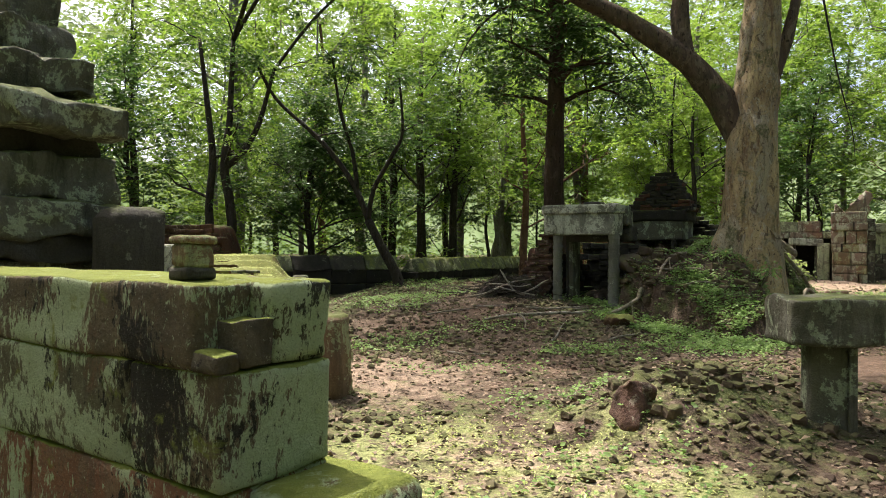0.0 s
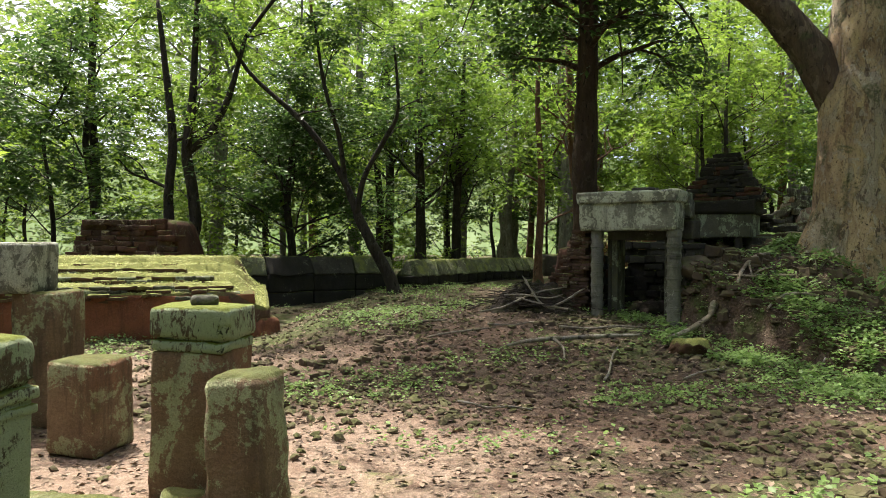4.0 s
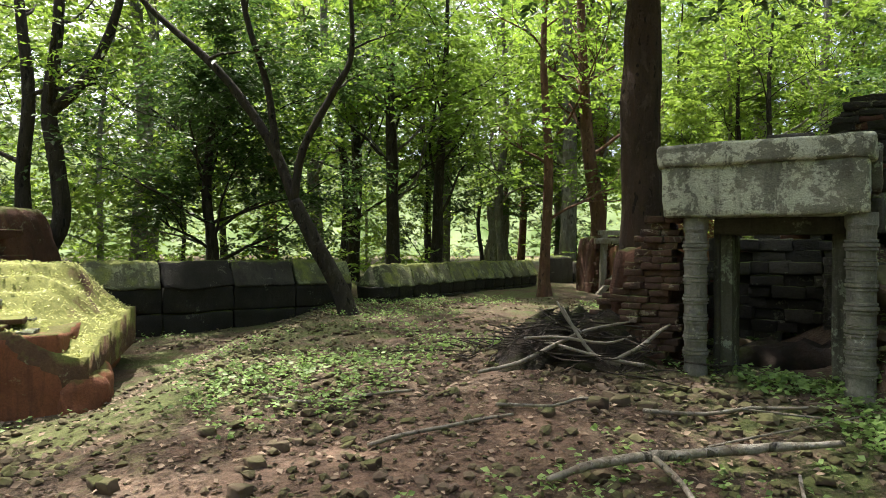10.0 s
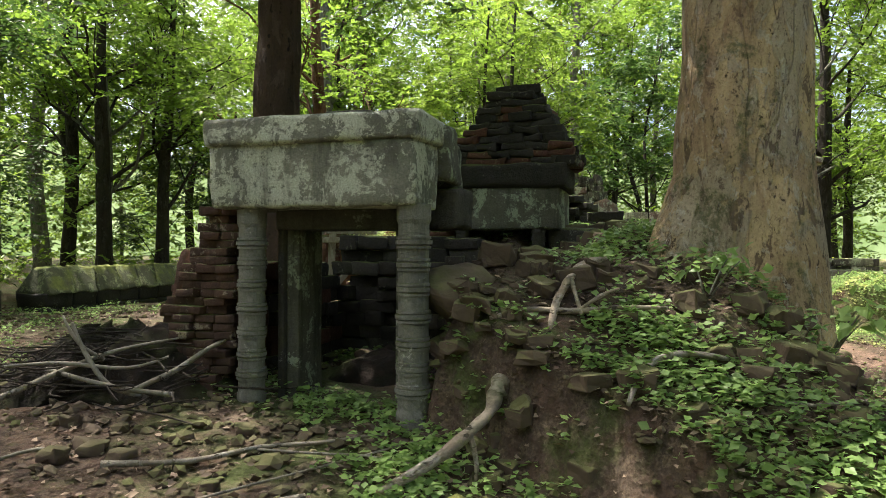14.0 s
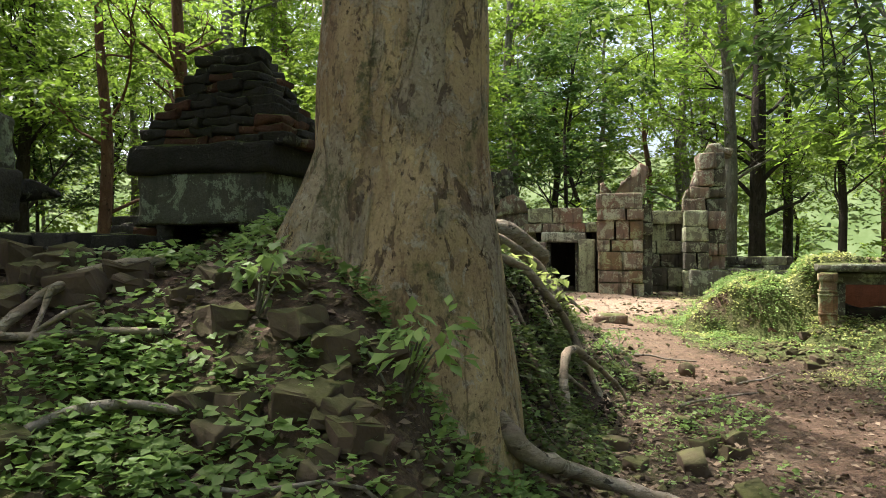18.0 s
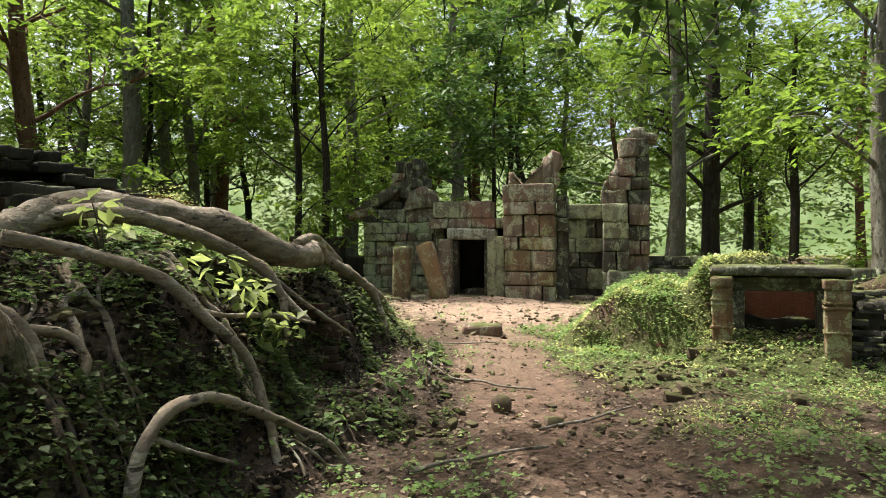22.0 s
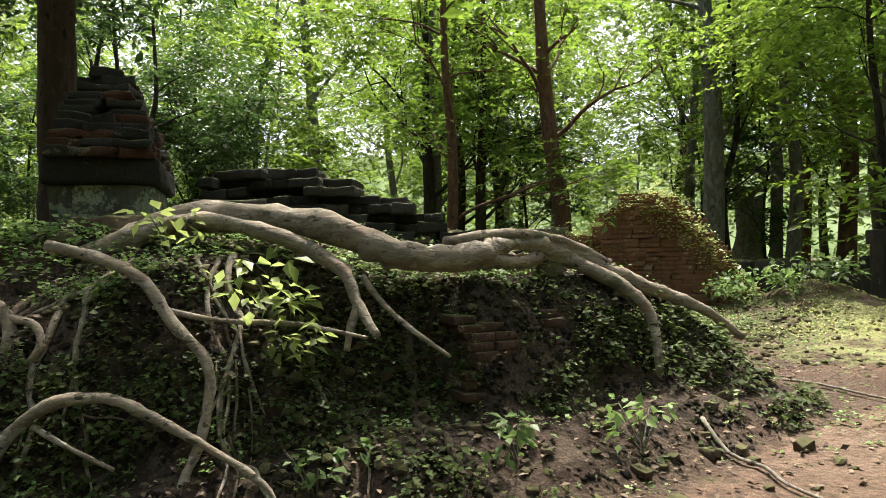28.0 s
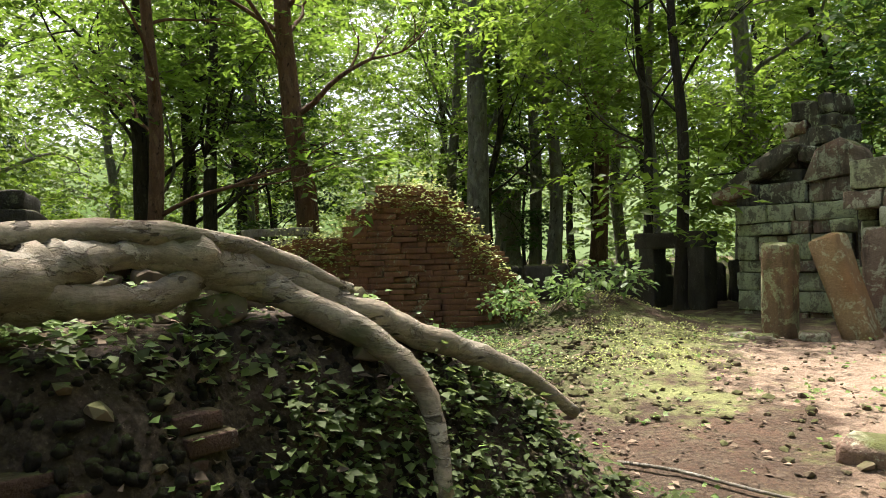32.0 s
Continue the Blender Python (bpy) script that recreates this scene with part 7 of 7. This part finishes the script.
def rubble():
    """Loose stones: the larger ones singly, the small ones as one scatter."""
    rng = random.Random(61)
    kinds = [mesh_of("mossy_stone", stone_bm(1.0, 0.8, 0.6, 600 + i, cuts=3, worn=0.06, amp=0.18), M_RUBBLE, True) for i in range(10)]
    zones = [  # x, y, spread x, spread y, count, size
        (4.05, 13.6, 0.3, 0.25, 46, 0.16), (3.85, 13.3, 0.25, 0.2, 12, 0.13), (3.95, 12.9, 0.25, 0.25, 20, 0.12), (4.9, 12.5, 0.7, 0.5, 34, 0.13), (5.6, 12.4, 0.5, 0.4, 16, 0.14), (5.6, 15.2, 0.4, 0.3, 24, 0.2), (1.9, 5.9, 0.45, 0.4, 80, 0.085), (2.8, 6.5, 0.6, 0.5, 50, 0.09), (0.3, 11.2, 1.3, 0.9, 40, 0.09), (1.2, 13.3, 0.9, 0.3, 12, 0.1), (-1.0, 12.0, 0.8, 0.8, 16, 0.09), (9.9, 17.0, 0.4, 0.7, 18, 0.08), (10.6, 18.6, 0.25, 0.7, 10, 0.1),
        (8.6, 14.2, 0.5, 0.6, 12, 0.15), (5.2, 11.8, 0.7, 0.6, 22, 0.13), (13.4, 17.9, 0.8, 0.5, 10, 0.14), (12.6, 16.2, 0.8, 0.8, 10, 0.13), (10.4, 15.6, 0.5, 1.3, 8, 0.1), (6.0, 15.4, 0.4, 0.5, 10, 0.28), (7.5, 17.9, 0.5, 0.45, 30, 0.17), (8.0, 18.6, 0.5, 0.4, 46, 0.18), (8.6, 19.3, 0.45, 0.4, 26, 0.15), (2.7, 15.3, 0.4, 0.3, 6, 0.2)]
    many, rest = 0, Soup()
    for x0, y0, ax, ay, n, size in zones:
        for _ in range(n):
            x, y = rng.gauss(x0, ax), rng.gauss(y0, ay)
            k = size * rng.uniform(0.55, 1.5)
            mesh, many = rng.choice(kinds), many + 1
            at = on_ground(x, y, -0.12 * k, rng.uniform(0, 360), rng.uniform(-14, 14), rng.uniform(-14, 14)) @ Matrix.Diagonal((k, k * rng.uniform(0.7, 1.2), k * rng.uniform(0.7, 1.2), 1))
            if many > 290:
                rest.add([at @ v.co for v in mesh.vertices], [tuple(f.vertices) for f in mesh.polygons])
                continue
            ob = new("mossy_stone", mesh)
            ob.matrix_basis = at
            tagged(ob, "rough mossy reddish stone lying on the ground", "stone", "loose stones")
    tagged(new("rubble", rest.mesh("rubble", M_RUBBLE)), "mossy broken stones heaped among the ruins", "rubble", kind="stuff")
    thing("mossy_boulder", on_ground(3.15, 12.1, -0.05, 20), "low boulder covered in bright green moss", "stone", bm=stone_bm(0.5, 0.4, 0.22, 71, cuts=8, worn=0.1, amp=0.07), material=M_MOSSY)
    thing("mossy_boulder", on_ground(3.75, 13.55, -0.1, 40), "rounded mossy boulder beside the gate", "stone", bm=stone_bm(0.5, 0.46, 0.36, 72, cuts=9, worn=0.2, amp=0.09), material=M_RUBBLE)
    thing("path_stone", on_ground(10.72, 16.85, -0.02), "round dark reddish stone on the path", "stone", bm=stone_bm(0.2, 0.19, 0.18, 73, cuts=4, worn=0.085, amp=0.015), material=M_RUBBLE)
    thing("laterite_block", on_ground(1.55, 5.5, -0.12, 25), "dark mossy laterite block in the rubble heap", "stone", bm=stone_bm(0.34, 0.28, 0.34, 74, cuts=10, worn=0.04, amp=0.1, taper=0.3), material=M_BRICK)
    pier = thing("bank_masonry", pose(9.19, 17.5, 0.3, 0, 0, 68), "dark red brick masonry showing in the bank", "wall")
    brick_pile(pier, -0.42, 0.42, 0.0, 0.0, lambda x: 0.7 + 0.15 * nz(x, 0, 0, 5.0, 9), 75, M_BRICK, 0.4, (0.19, 0.068), rag=0.5, lean=0.04, front=lambda x, z: 0.22 * z + 0.05 * nz(x, 0, z, 3.0, 6))
    clods()
    s = Soup()
    shapes = []
    for i in range(6):
        bm = bmesh.new()
        bmesh.ops.create_icosphere(bm, subdivisions=1, radius=0.5)
        shapes.append(([v.co + noise.noise_vector(v.co * 2 + Vector((i, 0, 0))) * 0.22 for v in bm.verts], [tuple(v.index for v in f.verts) for f in bm.faces]))
        bm.free()
    n = 0
    while n < 17000:
        x, y = scatter_spot(rng)
        field = smooth(-0.15, 0.3, nz(x, y, 0, 0.55, 12)) + 0.7 * math.exp(-((x - 0.3) ** 2 + (y - 11.3) ** 2) / 4)
        if rng.random() > (0.12 + 0.8 * field) * (0.22 if x > 10 and y > 18.5 else 0.3 if math.hypot((x - 0.6) * 0.8, y - 4.9) < 1.3 or math.hypot((x + 1.5) * 0.7, y - 8.0) < 1.7 else 1.0):
            continue
        k = 0.022 + (0.055 + 0.035 * min(1, field)) * rng.random() ** 1.8
        z = height(x, y) + 0.12 * k
        rot = Euler((rng.uniform(-0.4, 0.4), rng.uniform(-0.4, 0.4), rng.uniform(0, 6.3))).to_matrix()
        vs, fs = rng.choice(shapes)
        q = Vector((k * rng.uniform(0.8, 1.6), k * rng.uniform(0.8, 1.3), k * rng.uniform(0.5, 0.9)))
        s.add([rot @ Vector((v.x * q.x, v.y * q.y, v.z * q.z)) + Vector((x, y, z)) for v in vs], fs)
        n += 1
    tagged(new("gravel", s.mesh("gravel", M_RUBBLE, True)), "scatter of small broken stones on the forest floor", "gravel", kind="stuff")


def clods():
    """Lumps of dark earth that make the steep sides of the bank rough."""
    rng = random.Random(64)
    shapes, s = [], Soup()
    for i in range(7):
        bm = bmesh.new()
        bmesh.ops.create_icosphere(bm, subdivisions=2, radius=0.5)
        shapes.append(([v.co + noise.noise_vector(v.co * 2.4 + Vector((i * 3, 0, 0))) * 0.3 for v in bm.verts], [tuple(v.index for v in f.verts) for f in bm.faces]))
        bm.free()
    n = 0
    while n < 5200:
        x, y = rng.uniform(6.8, 11.2), rng.uniform(12.6, 20.0)
        slope = math.hypot(height(x + 0.1, y) - height(x - 0.1, y), height(x, y + 0.1) - height(x, y - 0.1)) / 0.2
        if slope < 0.5 or (x < 7.4 and y < 14) or rng.random() > slope / 2.2:
            continue
        k = rng.uniform(0.02, 0.065) * rng.uniform(0.6, 1.1)
        rot = Euler((rng.uniform(0, 6), rng.uniform(0, 6), rng.uniform(0, 6))).to_matrix()
        vs, fs = rng.choice(shapes)
        at = Vector((x, y, height(x, y) - 0.15 * k))
        q = (k * rng.uniform(0.8, 1.4), k, k * rng.uniform(0.5, 0.9))
        s.add([rot @ Vector((v.x * q[0], v.y * q[1], v.z * q[2])) + at for v in vs], fs)
        n += 1
    tagged(new("bank_earth", s.mesh("bank_earth", M_EARTH)), "crumbling lumps of dark earth on the bank", "earth", kind="stuff")


def scatter_spot(rng):
    """A place on the ground near the line of the walk."""
    while True:
        r = rng.random()
        if r < 0.42:
            x, y = rng.uniform(-6, 5), rng.uniform(3.2, 16)
        elif r < 0.5:
            x, y = rng.uniform(-7, 4), rng.uniform(15, 24)
        elif r < 0.7:
            x, y = rng.uniform(3, 9), rng.uniform(10, 18)
        else:
            x, y = rng.uniform(7, 17), rng.uniform(12, 25)
        if not built_on(x, y):
            return x, y


def built_on(x, y):
    if -9.9 < x < -2.9 and 14.3 < y < 18.0:
        return True
    return math.hypot(x - 6.3, y - 13.7) < 0.6 or math.hypot(x - 3.7, y - 14.7) < 0.95


def floor_leaves():
    rng = random.Random(81)
    dead, plants, grass = Leaves(82), Leaves(83), Leaves(84)
    for _ in range(46000):
        x, y = scatter_spot(rng)
        if x > 10.5 and y > 17 and rng.random() < 0.65:
            continue
        a = rng.uniform(0, 6.28)
        dead.add((x, y, height(x, y) + 0.012), (math.cos(a), math.sin(a), rng.uniform(-0.15, 0.45)), rng.uniform(0.03, 0.075))
    for _ in range(95000):
        x, y = scatter_spot(rng)
        p = path_amount(x, y)
        bank = 1.0 if inside(x, y, MOUND_EDGES) > -0.6 else 0.0
        lush = 0.42 * smooth(-0.15, 0.4, nz(x, y, 0, 0.6, 31)) + (0.06 if x > 6.9 else 0.08 + 0.75 * smooth(-0.12, 0.3, nz(x, y, 0, 1.3, 32))) * bank
        if bank and x > 6.9:
            lush = 0.45 * lush + (0.3 if height(x, y) > 1.2 else 0.0)
        if math.hypot(x - 4.05, y - 13.65) < 0.35:
            lush *= 0.15
        if x > 9 and not bank:
            lush += 0.02
        if (x > 11.2 and y > 14.5 and not bank) or math.hypot((x - 0.6) * 0.8, y - 4.9) < 2.0:
            lush *= 0.35 if y < 10 or y > 21 else 0.65
        if rng.random() > lush * smooth(0.3, 1.1, p + 0.6 * bank):
            continue
        z = height(x, y)
        n = rng.randint(3, 7)
        tall = rng.uniform(0.02, 0.12)
        for k in range(n):
            a = rng.uniform(0, 6.28)
            plants.add((x + 0.02 * math.cos(a), y + 0.02 * math.sin(a), z + tall * rng.uniform(0.5, 1.2)), (math.cos(a), math.sin(a), rng.uniform(-0.2, 0.5)), rng.uniform(0.03, 0.075) * ((0.7 if x > 6.9 else 0.95) if bank else 0.8))
    n = 0
    while n < 1500:
        x, y = rng.uniform(12.2, 15.6), rng.uniform(17.2, 21.0)
        u, v = (x - 14.95) * 0.743 - (y - 17.7) * 0.669, (x - 14.95) * 0.669 + (y - 17.7) * 0.743
        slope = math.hypot(height(x + 0.1, y) - height(x - 0.1, y), height(x, y + 0.1) - height(x, y - 0.1)) / 0.2
        if u > -0.8 or v < -0.3 or rng.random() > 0.15 + 0.5 * slope or nz(x, y, height(x, y), 1.7, 72) < -0.05:
            continue
        n += 1
        for k in range(rng.randint(3, 7)):
            a = rng.uniform(0, 6.28)
            plants.add((x + 0.05 * math.cos(a), y + 0.05 * math.sin(a), height(x, y) + rng.uniform(0.0, 0.07)), (math.cos(a) - 0.3, math.sin(a) - 0.5, rng.uniform(-0.4, 0.4)), rng.uniform(0.025, 0.06))
    n = 0
    low = Leaves(85)
    while n < 3000:
        x, y = rng.uniform(6.9, 11.2), rng.uniform(13.4, 20.2)
        slope = math.hypot(height(x + 0.1, y) - height(x - 0.1, y), height(x, y + 0.1) - height(x, y - 0.1)) / 0.2
        if slope < 0.6 or rng.random() > slope / 2.2 or nz(x, y, height(x, y), 1.3, 71) < -0.02:
            continue
        n += 1
        z = height(x, y) + 0.03
        for k in range(rng.randint(3, 8)):
            a = rng.uniform(0, 6.28)
            low.add((x + 0.05 * math.cos(a), y + 0.05 * math.sin(a) - 0.02, z + rng.uniform(-0.03, 0.05)), (math.cos(a) + 0.7, math.sin(a) - 0.5, rng.uniform(-0.6, 0.4)), 0.018 + 0.06 * rng.random() ** 1.6)
    tagged(new("bank_plants", low.mesh("bank_plants", M_LEAF_BANK, 0.7)), "small dark creeping plants on the face of the bank", "plants", kind="stuff")
    tagged(new("leaf_litter", dead.mesh("leaf_litter", M_LITTER, 0.6)), "dry brown fallen leaves over the ground", "leaf litter", kind="stuff")
    tagged(new("ground_plants", plants.mesh("ground_plants", M_LEAF_GROUND, 0.75)), "low green seedlings covering the ground", "plants", kind="stuff")
    # mossy herbs on the terrace, the shrine mound and the brick ruin
    for x0, x1, y0, y1, n, top in ((-7.0, -0.05, 0.08, 3.2, 11000, None), (12.0, 16.5, 17.2, 21.4, 26000, None), (-0.8, 2.3, 3.6, 6.4, 2600, None), (11.2, 16.5, 14.6, 17.2, 6000, None), (8.2, 11.5, 22.5, 27.4, 9000, None)):
        for _ in range(n):
            x, y = rng.uniform(x0, x1), rng.uniform(y0, y1)
            if x0 < -6:
                q = TERRACE @ Vector((x, y, 0))
                x, y, z = q.x, q.y, terrace_top(x, y) + 0.01
            else:
                z = height(x, y) + 0.02
                edge = min(x - x0, x1 - x, y - y0, y1 - y)
                if nz(x, y, 0, 0.9, 61) + 0.6 * nz(x, y, 0, 3.0, 62) < -0.12 or rng.random() > smooth(-0.1, 0.9, edge) or (x > 10 and rng.random() > smooth(0.5, 1.5, path_amount(x, y))):
                    continue
            a = rng.uniform(0, 6.28)
            big = 1.8 if 12 < x < 16.5 and 17.2 < y < 21.4 and rng.random() < 0.4 else 1.0
            grass.add((x, y, z), (math.cos(a), math.sin(a), rng.uniform(0.0, 0.9)), big * rng.uniform(0.018, 0.048))
    tagged(new("moss_herbs", grass.mesh("moss_herbs", M_MOSSLEAF, 0.5)), "yellow-green moss and tiny herbs in the sun", "moss", kind="stuff")


def shrubs():
    """Leafy shoots with large leaves that stand out from the bank."""
    rng = random.Random(88)
    for i, (x, y, dz, r, n, size, txt) in enumerate(((8.15, 15.9, 0.1, 0.3, 60, 0.12, "pale yellow-green shrub growing from the bank"), (8.38, 16.0, 0.06, 0.24, 44, 0.11, "pale yellow-green shrub growing from the bank"), (7.92, 16.2, 0.08, 0.25, 26, 0.15, "broad pale leaves growing from the bank"),
                                                    (7.4, 15.75, 0.2, 0.22, 26, 0.12, "small leafy shoot on the great root"), (9.7, 16.8, 0.15, 0.25, 34, 0.1, "small fern-like plant on the bank"), (10.2, 17.6, 0.12, 0.25, 34, 0.1, "small fern-like plant on the bank"),
                                                    (8.9, 15.8, 0.12, 0.25, 34, 0.1, "small fern-like plant on the bank"), (5.9, 12.6, 0.25, 0.3, 50, 0.1, "leafy seedling at the foot of the great tree"), (5.3, 13.0, 0.2, 0.3, 50, 0.1, "leafy seedling at the foot of the great tree"), (9.0, 25.3, 0.3, 0.55, 200, 0.12, "pale green bush beside the brick ruin"), (9.7, 25.6, 0.3, 0.6, 220, 0.12, "pale green bush beside the brick ruin"), (8.6, 25.0, 0.2, 0.4, 130, 0.1, "pale green bush beside the brick ruin"))):
        t = thing("shrub", on_ground(x, y), txt, "shrub", "bank shrubs")
        lv = Leaves(880 + i)
        for k in range(6):
            a = rng.uniform(0, 6.28)
            q = Vector((math.cos(a) * r * rng.uniform(0.4, 1), math.sin(a) * r * rng.uniform(0.4, 1), dz + rng.uniform(-0.05, 0.15)))
            s = Soup()
            s.tube([(0, 0, -0.05, 0.008), (*(q * 0.55), 0.006), (*q, 0.004)], seg=5, rough=0.02, seed=k, steps=2)
            part("stem", s.mesh("stem", M_BARK_GREY), None, t)
            lv.clump(q, r * 0.55, n // 6 + 2, size)
        part("leaves", lv.mesh("leaves", M_LEAF_YOUNG if i < 4 else M_LEAF_GROUND, 0.6), None, t)
    ivy = Leaves(95)
    for _ in range(9000):
        x, y = rng.uniform(-1.65, 1.9), rng.uniform(-0.75, 0.4)
        z = ruin_top(x) + rng.uniform(-0.3, 0.12) * (1.0 if rng.random() < 0.7 else 2.5)
        y = y if z > ruin_top(x) - 0.25 else -0.62 + 0.13 * max(0.0, z - 1.2)
        p = pose(7.0, 25.8, 0.15, 0, 0, 20) @ Vector((x * 1.36, y, z))
        a = rng.uniform(0, 6.28)
        ivy.add(tuple(p), (math.cos(a), math.sin(a), rng.uniform(-0.5, 0.5)), rng.uniform(0.03, 0.075))
    tagged(new("creeper", ivy.mesh("creeper", M_MOSSLEAF, 0.7)), "green creeper over the brick ruin", "creeper", kind="stuff")


roots()
dead_wood()
rubble()
floor_leaves()
shrubs()
